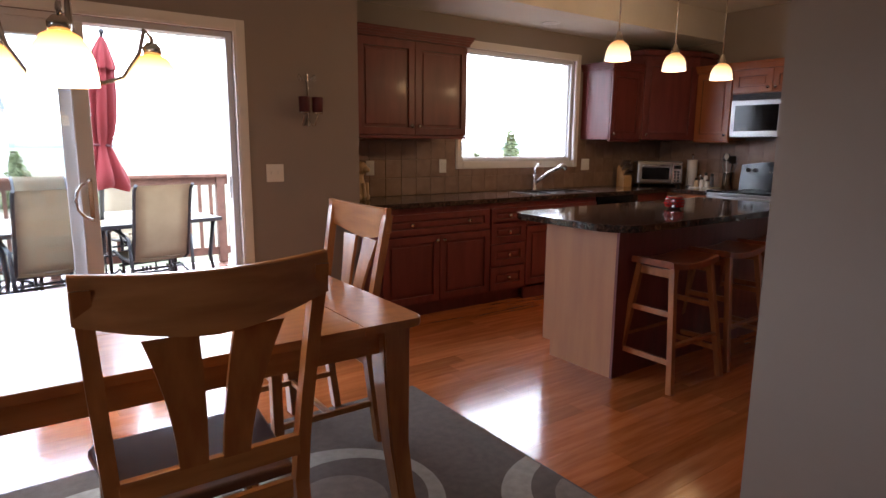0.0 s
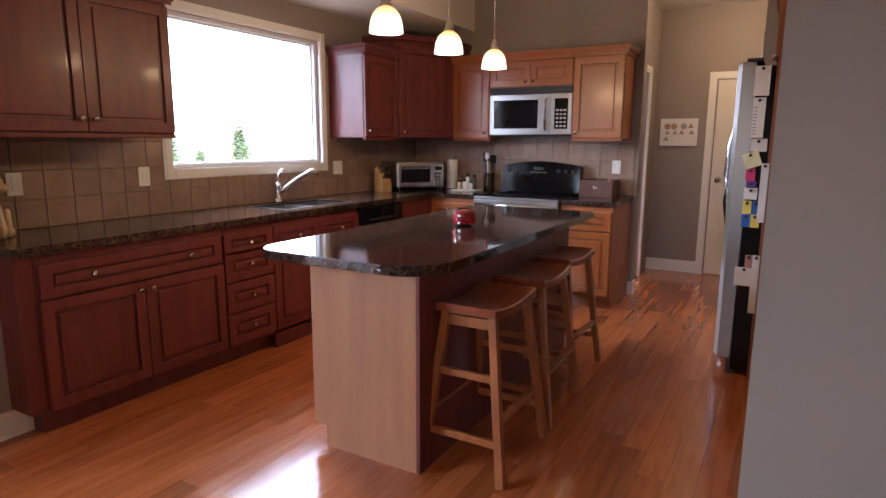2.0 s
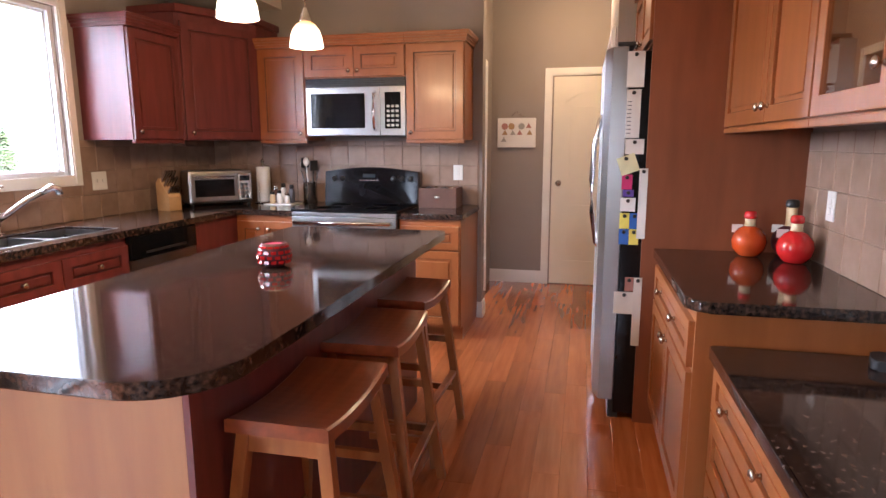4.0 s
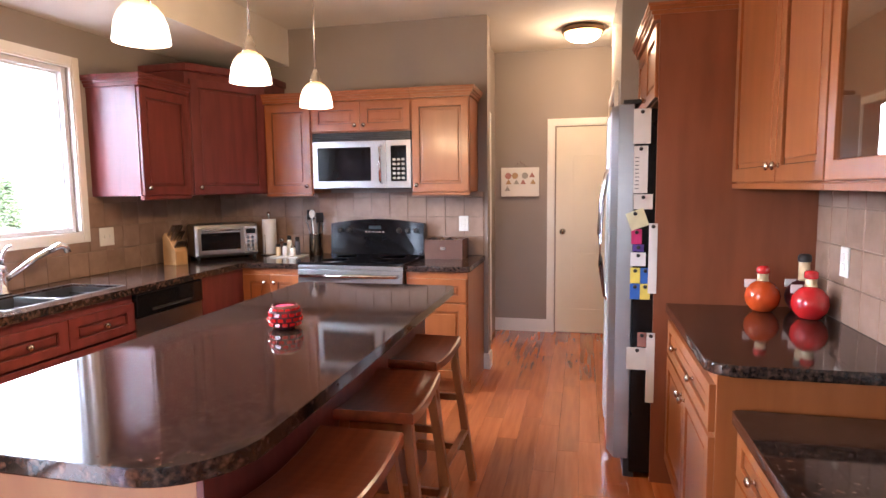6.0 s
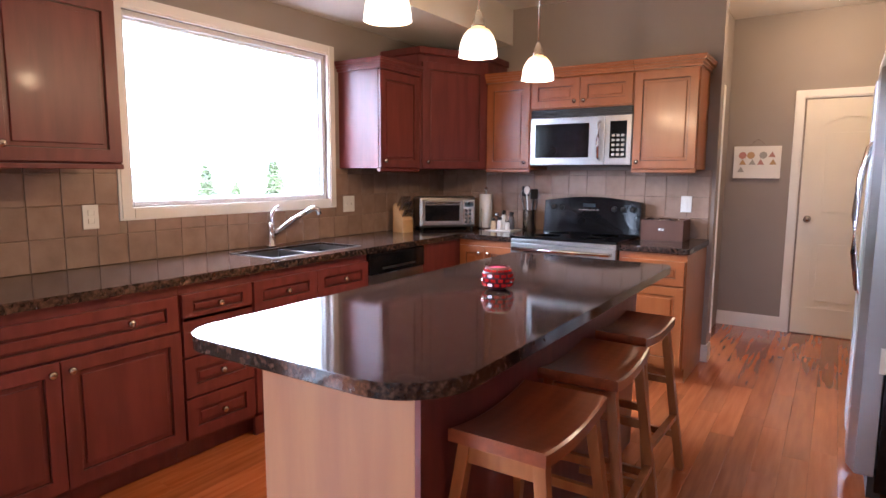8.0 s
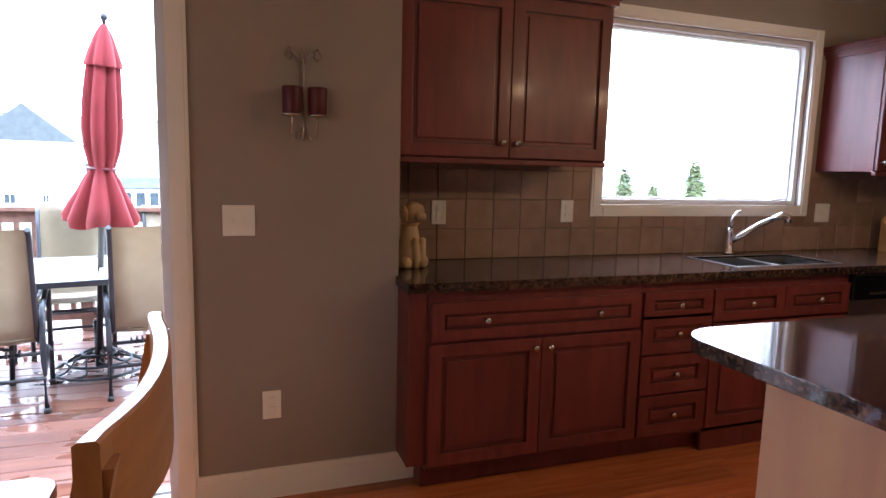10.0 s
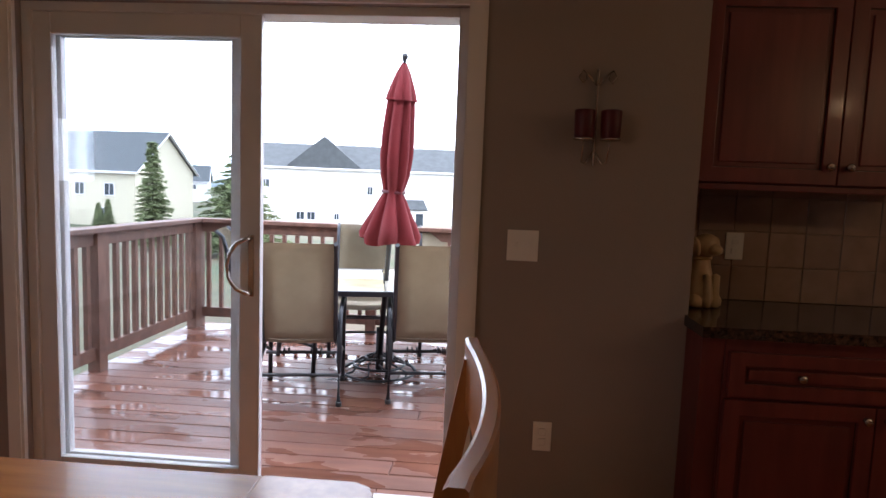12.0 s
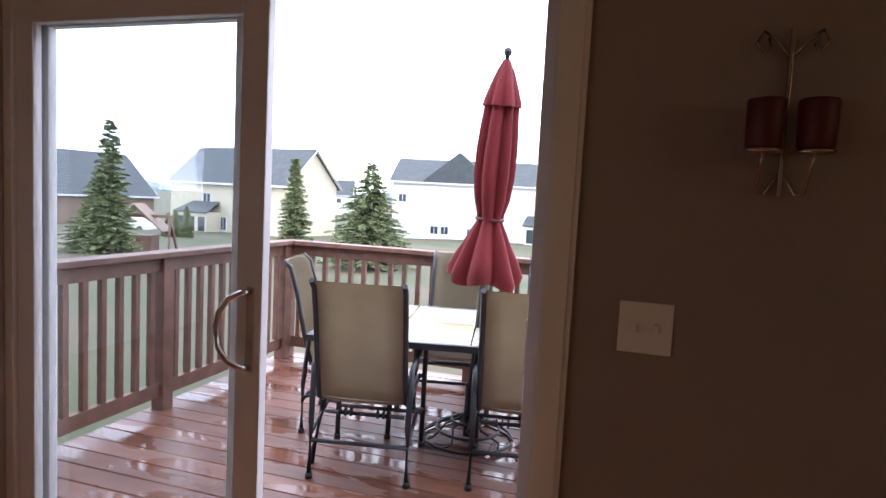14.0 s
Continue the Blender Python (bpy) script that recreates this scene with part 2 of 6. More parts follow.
def puddles(m, rand_scale):
    """Standing water: smooth, darker patches on the boards."""
    n, l = m.node_tree.nodes, m.node_tree.links
    b = n["Principled BSDF"]
    geo = n.new("ShaderNodeNewGeometry")
    mp = n.new("ShaderNodeMapping")
    mp.inputs["Scale"].default_value = (0.8, 2.2, 1)
    ns = n.new("ShaderNodeTexNoise")
    ns.inputs["Scale"].default_value, ns.inputs["Detail"].default_value = rand_scale, 3
    l.new(geo.outputs["Position"], mp.inputs["Vector"])
    l.new(mp.outputs["Vector"], ns.inputs["Vector"])
    cr = n.new("ShaderNodeValToRGB")
    cr.color_ramp.elements[0].position, cr.color_ramp.elements[1].position = 0.50, 0.56
    cr.color_ramp.elements[0].color, cr.color_ramp.elements[1].color = (0.42, 0.42, 0.42, 1), (0.04, 0.04, 0.04, 1)
    l.new(ns.outputs["Fac"], cr.inputs["Fac"])
    l.new(cr.outputs["Color"], b.inputs["Roughness"])


puddles(M["deck"], 2.2)

# ---- helpers ----


def box(bm, x0, y0, z0, x1, y1, z1, bevel=0.0, m=None):
    """A box between two corners, its edges rounded by bevel."""
    (x0, x1), (y0, y1), (z0, z1) = sorted((x0, x1)), sorted((y0, y1)), sorted((z0, z1))
    r = bmesh.ops.create_cube(bm, size=1)["verts"]
    t = Matrix.Translation(((x0 + x1) / 2, (y0 + y1) / 2, (z0 + z1) / 2)) @ Matrix.Diagonal((x1 - x0, y1 - y0, z1 - z0, 1))
    bmesh.ops.transform(bm, matrix=(m @ t) if m else t, verts=r)
    if bevel:
        bmesh.ops.bevel(bm, geom=list({e for v in r for e in v.link_edges}), offset=bevel, segments=2, affect="EDGES", profile=0.6)
    return bm


def cube(*a, bevel=0.0, m=None):
    return box(bmesh.new(), *a, bevel=bevel, m=m)


def beam(bm, a, b, w, d, up=(0, 0, 1), bevel=0.0):
    """A bar of section w x d from a to b."""
    a, b = Vector(a), Vector(b)
    z = (b - a).normalized()
    x = Vector(up).cross(z)
    if x.length < 1e-3:
        x = Vector((1, 0, 0)).cross(z)
    x.normalize()
    y = z.cross(x)
    m = Matrix((x, y, z)).transposed().to_4x4()
    m.translation = (a + b) / 2
    return box(bm, -w / 2, -d / 2, -(b - a).length / 2, w / 2, d / 2, (b - a).length / 2, bevel, m)


def lathe(bm, profile, center=(0, 0, 0), seg=24, m=None):
    """Turns a profile of (radius, height) round a vertical axis."""
    rings = []
    c = Vector(center)
    for r, z in profile:
        ring = []
        for k in range(seg):
            a = 2 * math.pi * k / seg
            p = c + Vector((r * math.cos(a), r * math.sin(a), z))
            ring.append(bm.verts.new(m @ p if m else p))
        rings.append(ring)
    for a, b in zip(rings, rings[1:]):
        for k in range(seg):
            f = bm.faces.new((a[k], a[(k + 1) % seg], b[(k + 1) % seg], b[k]))
            f.smooth = True
    if profile[0][0] > 1e-4:
        bm.faces.new(list(reversed(rings[0])))
    if profile[-1][0] > 1e-4:
        bm.faces.new(rings[-1])
    return bm


def tube(bm, pts, r, seg=8):
    """A round rod along points."""
    pts = [Vector(p) for p in pts]
    rings = []
    for i, p in enumerate(pts):
        d = (pts[min(i + 1, len(pts) - 1)] - pts[max(i - 1, 0)]).normalized()
        u = d.cross(Vector((0, 0, 1)))
        if u.length < 0.05:
            u = d.cross(Vector((0, 1, 0)))
        u.normalize()
        v = d.cross(u)
        rr = r[i] if isinstance(r, (list, tuple)) else r
        rings.append([bm.verts.new(p + rr * (math.cos(2 * math.pi * k / seg) * u + math.sin(2 * math.pi * k / seg) * v)) for k in range(seg)])
    for a, b in zip(rings, rings[1:]):
        for k in range(seg):
            f = bm.faces.new((a[k], b[k], b[(k + 1) % seg], a[(k + 1) % seg]))
            f.smooth = True
    bm.faces.new(rings[0])
    bm.faces.new(list(reversed(rings[-1])))
    return bm


def slab(bm, outline, z0, z1, bevel=0.0):
    """A flat board with any outline (counterclockwise)."""
    lo = [bm.verts.new((x, y, z0)) for x, y in outline]
    hi = [bm.verts.new((x, y, z1)) for x, y in outline]
    n = len(outline)
    bm.faces.new(list(reversed(lo)))
    top = bm.faces.new(hi)
    for k in range(n):
        bm.faces.new((lo[k], lo[(k + 1) % n], hi[(k + 1) % n], hi[k]))
    if bevel:
        edges = [e for e in bm.edges if all(v in hi for v in e.verts) or all(v in lo for v in e.verts)]
        bmesh.ops.bevel(bm, geom=edges, offset=bevel, segments=3, affect="EDGES", profile=0.5)
    return bm


def rounded(x0, y0, x1, y1, r, n=8):
    """The outline of a rectangle with round corners."""
    pts = []
    rs = r if isinstance(r, (list, tuple)) else [r] * 4
    for (cx, cy, a0), rr in zip(((x1, y1, 0), (x0, y1, 90), (x0, y0, 180), (x1, y0, 270)), rs):
        sx, sy = (-1 if cx == x1 else 1), (-1 if cy == y1 else 1)
        for k in range(n + 1):
            a = radians(a0 + 90 * k / n)
            pts.append((cx + sx * rr + rr * math.cos(a), cy + sy * rr + rr * math.sin(a)))
    return pts


def part(name, bm, mat, parent=None, label="", smooth=False):
    """Links a bmesh as one mesh object, under a thing or a part."""
    me = bpy.data.meshes.new(name)
    bmesh.ops.recalc_face_normals(bm, faces=bm.faces)
    if smooth:
        for f in bm.faces:
            f.smooth = True
    bm.to_mesh(me)
    bm.free()
    me.materials.append(M[mat])
    ob = new(name, me)
    ob.parent = parent
    if label:
        tagged(ob, label)
    return ob


def thing(name, label, category, m=None, group="", kind=""):
    """An Empty at a thing's base, which parents its parts."""
    ob = new(name)
    ob.empty_display_size = 0.1
    if m is not None:
        ob.matrix_world = m
    return tagged(ob, label, category, group, kind)


def structure(name, bm, mat, label, category):
    return tagged(part(name, bm, mat), label, category, kind="structure")


def wall(name, axis, at, thick, a0, a1, z0, z1, holes=(), mat="wall", label="taupe painted wall"):
    """A wall along x (axis 'x', at y=at) or along y (axis 'y', at x=at), cut open where holes (a0, z0, a1, z1) are."""
    bm = bmesh.new()
    cuts = sorted({a0, a1, *[h[0] for h in holes], *[h[2] for h in holes]})
    for u, v in zip(cuts, cuts[1:]):
        spans = [(z0, z1)]
        for h in holes:
            if h[0] <= u and v <= h[2]:
                spans = [s for p, q in spans for s in ((p, min(q, h[1])), (max(p, h[3]), q)) if s[1] - s[0] > 1e-4]
        for p, q in spans:
            if axis == "x":
                box(bm, u, at, p, v, at + thick, q)
            else:
                box(bm, at, u, p, at + thick, v, q)
    bmesh.ops.remove_doubles(bm, verts=bm.verts, dist=1e-5)
    inner = [f for f in bm.faces if sum(1 for g in bm.faces if (g.calc_center_median() - f.calc_center_median()).length < 1e-5) > 1]
    bmesh.ops.delete(bm, geom=inner, context="FACES_ONLY")
    return structure(name, bm, mat, label, "wall")


# ---- the rooms ----
H = 2.72
HX = 5.7
SOF, SOF_Y = 2.43, -0.27
NY, KY, EX, SY = 0.0, 0.42, 4.38, -3.63
wall("wall_north", "x", NY, 0.16, -4.7, 0.182, 0, H, [(-2.46, 0, -0.68, 2.02)], label="taupe painted wall with the sliding patio door")
wall("wall_step", "y", 0.022, 0.16, 0.16, 0.58, 0, H)
wall("wall_step_face", "y", 0.182, 0.008, 0.0, 0.42, 0, H)
wall("wall_kitchen", "x", KY, 0.16, 0.19, 4.54, 0, H, [(1.435, 1.187, 2.88, 2.18)], label="taupe painted kitchen wall with the sink window")
wall("wall_east", "y", EX, 0.12, -1.90, 0.42, 0, H, label="taupe painted wall behind the range")
wall("wall_hall_north", "x", -1.77, 0.12, 4.50, 5.82, 0, H, [(4.62, 0, 5.25, 2.05)])
wall("wall_hall_closet", "x", -1.0, 0.05, 4.50, 5.82, 0, H)
wall("wall_hall_east", "y", HX, 0.12, -4.4, -1.77, 0, H)
wall("wall_hall_south", "x", -2.95, 0.12, 3.68, 4.9, 0, H, [(3.95, 0, 4.75, 2.05)])
wall("wall_pantry_side", "y", 3.62, 0.06, SY, -2.83, 0, H)
wall("wall_south", "x", SY - 0.12, 0.12, 0.17, 5.82, 0, H, label="taupe painted wall above the desk counter")
wall("wall_divider", "y", 0.05, 0.12, -5.6, -3.02, 0, H, label="end wall between dining room and kitchen")
# out of view; its opening is added to brighten the rooms with sky light
wall("wall_west", "y", -4.86, 0.16, -5.76, 0.16, 0, H, [(-3.75, 1.0, -3.05, 1.9)])
wall("wall_back", "x", -5.76, 0.16, -4.7, 0.17, 0, H)
structure("ceiling", cube(-4.86, -5.76, H, 5.82, 0.58, H + 0.12), "ceiling", "textured off-white ceiling", "ceiling")
structure("ceiling_soffit", cube(0.19, SOF_Y, SOF, EX, KY, H - 0.003), "ceiling", "dropped soffit over the kitchen counter", "ceiling")


def casing(name, axis, at, out, a0, a1, z0, z1, w=0.07, t=0.018, sill=False):
    """Trim round an opening, on the face at `at`, standing out by t towards `out`."""
    bm = bmesh.new()
    spans = [(a0 - w, z0, a0, z1 + w), (a1, z0, a1 + w, z1 + w), (a0, z1, a1, z1 + w)]
    if sill:
        spans = [(a0 - w, z0 - w, a0, z1 + w), (a1, z0 - w, a1 + w, z1 + w), (a0, z1, a1, z1 + w), (a0, z0 - w, a1, z0)]
    for u0, p0, u1, p1 in spans:
        for (du, k) in ((0.0, t), (0.012, t + 0.006)):
            c = (u0 + du, p0 + (du if sill or p0 > 0.5 else 0), u1 - du, p1 - du)
            if axis == "x":
                box(bm, c[0], at, c[1], c[2], at + out * k, c[3])
            else:
                box(bm, at, c[0], c[1], at + out * k, c[2], c[3])
    return structure(name, bm, "trim", "white painted wooden casing", "trim")


casing("trim_patio_door", "x", NY, -1, -2.46, -0.68, 0, 2.02)
casing("trim_window", "x", KY, -1, 1.435, 2.88, 1.187, 2.18, 0.065, sill=True)
casing("trim_hall_door", "y", HX, -1, -3.03, -2.35, 0, 2.005)
casing("trim_hall_closet", "x", -1.77, -1, 4.62, 5.25, 0, 2.05, 0.06)
casing("trim_pantry", "x", -2.83, 1, 3.95, 4.75, 0, 2.05, 0.06)


def baseboard(name, pts_list):
    bm = bmesh.new()
    for x0, y0, x1, y1 in pts_list:
        box(bm, x0, y0, 0, x1, y1, 0.10)
        lx, ly = abs(x1 - x0) > abs(y1 - y0), 0
        if lx:
            box(bm, x0, y0 + (0.004 if y0 < y1 else 0), 0.10, x1, y1, 0.125)
        else:
            box(bm, x0 + 0.003, y0, 0.10, x1 - 0.003, y1, 0.125)
    return structure(name, bm, "trim", "white painted baseboard", "baseboard")


baseboard("baseboard", [(-0.61, -0.015, 0.268, 0.0), (-4.7, -0.015, -2.53, 0.0)])
baseboard("baseboard_pillar", [(4.365, -1.90, 4.38, -1.805), (4.365, -1.915, 4.50, -1.90)])
baseboard("baseboard_hall", [(5.685, -2.28, 5.7, -1.77)])
baseboard("baseboard_divider", [(0.035, -5.6, 0.05, -3.02), (0.035, -3.02, 0.17, -3.005)])


def floor_planks():
    """Strip flooring laid along x; the kitchen's strips singly, the rest joined."""
    w, gap = 0.115, 0.0006
    base = structure("floor", box(box(box(bmesh.new(), -4.7, -5.6, -0.06, 0.17, 0.15, -0.012), 0.17, SY - 0.06, -0.06, 5.7, 0.15, -0.012), 0.1, 0.15, -0.06, 5.7, 0.42, -0.012), "subfloor", "glossy red-brown cherry strip floor", "floor")
    rng = random.Random(4)
    lengths = [0.6, 0.85, 1.1, 1.4]
    shared = {}
    for ln in lengths:
        bm = bmesh.new()
        box(bm, 0, 0, -0.012, ln - gap, w - gap, 0.0)
        bmesh.ops.bevel(bm, geom=[e for e in bm.edges if all(v.co.z > -0.001 for v in e.verts)], offset=0.0006, segments=1, affect="EDGES")
        me = bpy.data.meshes.new("plank")
        bm.to_mesh(me)
        bm.free()
        me.materials.append(M["plank"])
        shared[ln] = me
    verts, faces, single = [], [], 0
    y = -5.6
    while y < 0.41:
        west = 0.1 if y > 0.1 else -4.7
        east = 0.1 if y < SY - 0.15 else 5.7
        x = west - rng.random() * 0.6
        while x < east - 0.01:
            ln = rng.choice(lengths)
            if 0.6 < x < 4.3 and -3.1 < y < -0.3 and not (0.9 < x < 3.0 and -1.8 < y < -1.0) and single < 300:
                ob = new("plank", shared[ln])
                ob.location, ob.parent = (x, y, 0), base
                single += 1
            else:
                x0, x1 = max(x, west), min(x + ln - gap, east)
                if x1 - x0 > 0.02:
                    k = len(verts)
                    y1 = min(y + w - gap, 0.42)
                    verts += [(x0, y, -0.012), (x1, y, -0.012), (x1, y1, -0.012), (x0, y1, -0.012), (x0, y, 0), (x1, y, 0), (x1, y1, 0), (x0, y1, 0)]
                    faces += [(k + 4, k + 5, k + 6, k + 7), (k, k + 1, k + 5, k + 4), (k + 1, k + 2, k + 6, k + 5), (k + 2, k + 3, k + 7, k + 6), (k + 3, k, k + 4, k + 7)]
            x += ln
        y += w
    me = bpy.data.meshes.new("planks_far")
    me.from_pydata(verts, [], faces)
    me.materials.append(M["plank"])
    ob = new("planks_far", me)
    ob.parent = base
    tagged(ob, kind="stuff")


# ---- patio door and window ----
def patio_door():
    t = thing("patio_door", "white vinyl sliding patio door, slid open, with a large glass panel", "door")
    bm = bmesh.new()
    for a in ((-2.46, 0.03, 0, -2.422, 0.15, 2.02), (-0.718, 0.03, 0, -0.68, 0.15, 2.02), (-2.422, 0.03, 1.985, -0.718, 0.15, 2.02), (-2.422, 0.03, 0, -0.718, 0.15, 0.03)):
        box(bm, *a, bevel=0.003)
    box(bm, -2.422, 0.082, 0.03, -0.718, 0.092, 0.042)
    part("frame", bm, "vinyl", t)
    for name, x0, x1, y0, lab in (("fixed_panel", -2.422, -1.545, 0.10, "fixed outer panel"), ("sliding_panel", -2.425, -1.485, 0.045, "sliding panel, slid open")):
        bm = bmesh.new()
        s = 0.075
        for a in ((x0, y0, 0.035, x0 + s, y0 + 0.035, 1.985), (x1 - 0.085, y0, 0.035, x1, y0 + 0.035, 1.985), (x0 + s, y0, 1.90, x1 - 0.085, y0 + 0.035, 1.985), (x0 + s, y0, 0.035, x1 - 0.085, y0 + 0.035, 0.145)):
            box(bm, *a, bevel=0.004)
        p = part(name, bm, "vinyl", t, lab)
        g = part("pane", cube(x0 + s - 0.005, y0 + 0.014, 0.14, x1 - 0.08, y0 + 0.020, 1.905), "glass_door", p)
        g.visible_shadow = False
        if name == "sliding_panel":
            bm = tube(bmesh.new(), [(-1.522, y0, 1.115), (-1.53, y0 - 0.03, 1.115), (-1.565, y0 - 0.045, 1.095), (-1.592, y0 - 0.05, 1.055), (-1.60, y0 - 0.05, 1.005), (-1.592, y0 - 0.05, 0.955),
                                    (-1.565, y0 - 0.045, 0.915), (-1.53, y0 - 0.03, 0.895), (-1.522, y0, 0.895)], 0.009)
            box(bm, -1.533, y0 - 0.006, 0.88, -1.509, y0, 1.13, bevel=0.002)
            part("handle", bm, "nickel", p, "curved grey pull handle")
    part("latch", cube(-0.722, 0.05, 0.98, -0.714, 0.07, 1.12), "nickel", t)
    return t


def sink_window():
    t = thing("window_kitchen", "large white-framed picture window over the kitchen sink", "window", kind="structure")
    bm = bmesh.new()
    for a in ((1.435, 0.44, 1.187, 1.465, 0.56, 2.18), (2.85, 0.44, 1.187, 2.88, 0.56, 2.18), (1.465, 0.44, 2.15, 2.85, 0.56, 2.18), (1.465, 0.44, 1.187, 2.85, 0.56, 1.217)):
        box(bm, *a, bevel=0.004)
    for a in ((1.465, 0.47, 1.217, 1.474, 0.51, 2.15), (2.841, 0.47, 1.217, 2.85, 0.51, 2.15), (1.474, 0.47, 2.141, 2.841, 0.51, 2.15), (1.474, 0.47, 1.217, 2.841, 0.51, 1.226)):
        box(bm, *a, bevel=0.003)
    part("window_frame", bm, "vinyl", t)
    g = part("pane", cube(1.485, 0.487, 1.237, 2.83, 0.493, 2.18), "glass", t)
    g.visible_shadow = False


patio_door()
sink_window()


# ---- kitchen cabinets ----
def front_panel(name, mat, x0, z0, x1, z1, parent, thick=0.02, rail=0.055, knob=None, glazed=False):
    """A raised-panel door or drawer front, its back at y=0, facing -y, with a knob."""
    bm = bmesh.new()
    h = min(rail, (z1 - z0) * 0.3)
    loops = []
    for y in (-thick, 0.0):
        for a, b, c, e in ((x0, z0, x1, z1), (x0 + rail, z0 + h, x1 - rail, z1 - h)):
            loops.append([bm.verts.new((p, y, q)) for p, q in ((a, b), (c, b), (c, e), (a, e))])
    fo, fi, bo, bi = loops
    for k in range(4):
        n = (k + 1) % 4
        for q in ((fo[k], fo[n], fi[n], fi[k]), (bo[k], bi[k], bi[n], bo[n]), (fo[k], bo[k], bo[n], fo[n]), (fi[k], fi[n], bi[n], bi[k])):
            bm.faces.new(q)
    bmesh.ops.bevel(bm, geom=[e for e in bm.edges if all(v.co.y < -thick + 1e-5 for v in e.verts) and not (e.verts[0] in fo) ^ (e.verts[1] in fo)], offset=0.003, segments=2, affect="EDGES", profile=0.6)
    d = part(name, bm, mat, parent)
    if glazed:
        g = part("pane", cube(x0 + rail - 0.004, -0.012, z0 + h - 0.004, x1 - rail + 0.004, -0.008, z1 - h + 0.004), "glass_dark", d)
        g.visible_shadow = False
    else:
        bm = cube(x0 + rail - 0.002, -0.007, z0 + h - 0.002, x1 - rail + 0.002, -0.001, z1 - h + 0.002)
        m = 0.012 if h < 0.05 else 0.02
        if x1 - x0 - 2 * rail - 2 * m > 0.02 and z1 - z0 - 2 * h - 2 * m > 0.01:
            box(bm, x0 + rail + m, -0.015, z0 + h + m, x1 - rail - m, -0.006, z1 - h - m, bevel=0.004)
        part("panel", bm, mat, d)
        bm = bmesh.new()
        for a in ((x0 + rail, -0.0085, z0 + h, x0 + rail + 0.004, -0.0075, z1 - h), (x1 - rail - 0.004, -0.0085, z0 + h, x1 - rail, -0.0075, z1 - h),
                  (x0 + rail + 0.004, -0.0085, z0 + h, x1 - rail - 0.004, -0.0075, z0 + h + 0.004), (x0 + rail + 0.004, -0.0085, z1 - h - 0.004, x1 - rail - 0.004, -0.0075, z1 - h)):
            box(bm, *a)
        part("glaze_line", bm, "glaze", d)
    for kx, kz in knob or ():
        bm = lathe(bmesh.new(), [(0.009, 0), (0.006, 0.004), (0.005, 0.012), (0.013, 0.016), (0.016, 0.021), (0.012, 0.026), (0.007, 0.028), (0.0, 0.030)], seg=14,
                   m=pose(kx, -thick, kz, 90, 0, 0))
        part("knob", bm, "nickel", d, "brushed nickel knob")
    return d


def cabinet(label, mat, m, w, d, z0, z1, fronts, toe=0.0, crown=0.0, name="base_cabinet", group="", hollow=False, lightrail=False, crown_sides=(True, True)):
    """A cabinet unit whose front is y=0 and faces -y; fronts: (kind, x0, z0, x1, z1, knobs)."""
    t = thing(name, label, "cabinet", m, group)
    bm = bmesh.new()
    if hollow:
        k = 0.018
        for a in ((0, 0.0, z0, k, d, z1), (w - k, 0.0, z0, w, d, z1), (k, 0.0, z0, w - k, d, z0 + k), (k, 0.0, z1 - k, w - k, d, z1), (k, d - 0.01, z0 + k, w - k, d, z1 - k), (k, 0.03, (z0 + z1) / 2, w - k, d - 0.01, (z0 + z1) / 2 + 0.018)):
            box(bm, *a)
    elif toe:
        box(bm, 0, 0, z0 + toe, w, d, z1, bevel=0.0015)
        box(bm, 0.0, 0.07, z0, w, d, z0 + toe - 0.0005)
    else:
        box(bm, 0, 0, z0, w, d, z1, bevel=0.0015)
    part("body", bm, mat, t)
    for kind, x0, a, x1, b, knobs in fronts:
        front_panel("drawer" if kind == "drawer" else "door", mat, x0, a, x1, b, t, knob=knobs, glazed=kind == "glass")
    if crown:
        bm = bmesh.new()
        steps = [(0.0, 0.008), (0.3, 0.014), (0.55, 0.023), (0.8, 0.034), (1.0, 0.040)]
        for (p, _), (q, o) in zip(steps, steps[1:]):
            box(bm, -(o if crown_sides[0] else 0), -0.02 - o, z1 + crown * p - 0.02, w + (o if crown_sides[1] else 0), d, z1 + crown * q - 0.02)
        part("crown", bm, mat, t)
    if lightrail:
        part("light_rail", cube(0, -0.018, z0 - 0.022, w, 0.01, z0 - 0.0005, bevel=0.003), mat, t)
    return t


YB = -0.17      # face of the base cabinets under the window
XB = 3.72       # face of the base cabinets beside the range
two = lambda w, z0, z1, kz, g=0.004: [("door", g, z0, w / 2 - g / 2, z1, [(w / 2 - 0.035, kz)]), ("door", w / 2 + g / 2, z0, w - g, z1, [(w / 2 + 0.035, kz)])]
dz = 0.865
dz2 = 0.845
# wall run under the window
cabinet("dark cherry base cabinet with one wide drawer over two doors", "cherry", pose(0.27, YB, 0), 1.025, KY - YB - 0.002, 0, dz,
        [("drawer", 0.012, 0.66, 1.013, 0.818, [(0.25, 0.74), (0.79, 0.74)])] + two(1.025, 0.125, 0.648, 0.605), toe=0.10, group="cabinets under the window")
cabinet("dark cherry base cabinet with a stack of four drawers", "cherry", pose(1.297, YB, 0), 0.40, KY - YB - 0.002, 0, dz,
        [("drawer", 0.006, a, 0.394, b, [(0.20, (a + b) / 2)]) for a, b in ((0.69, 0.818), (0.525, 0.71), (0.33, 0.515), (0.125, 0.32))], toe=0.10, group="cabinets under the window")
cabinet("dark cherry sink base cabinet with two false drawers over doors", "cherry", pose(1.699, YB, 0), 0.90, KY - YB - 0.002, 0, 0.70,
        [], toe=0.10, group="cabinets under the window")
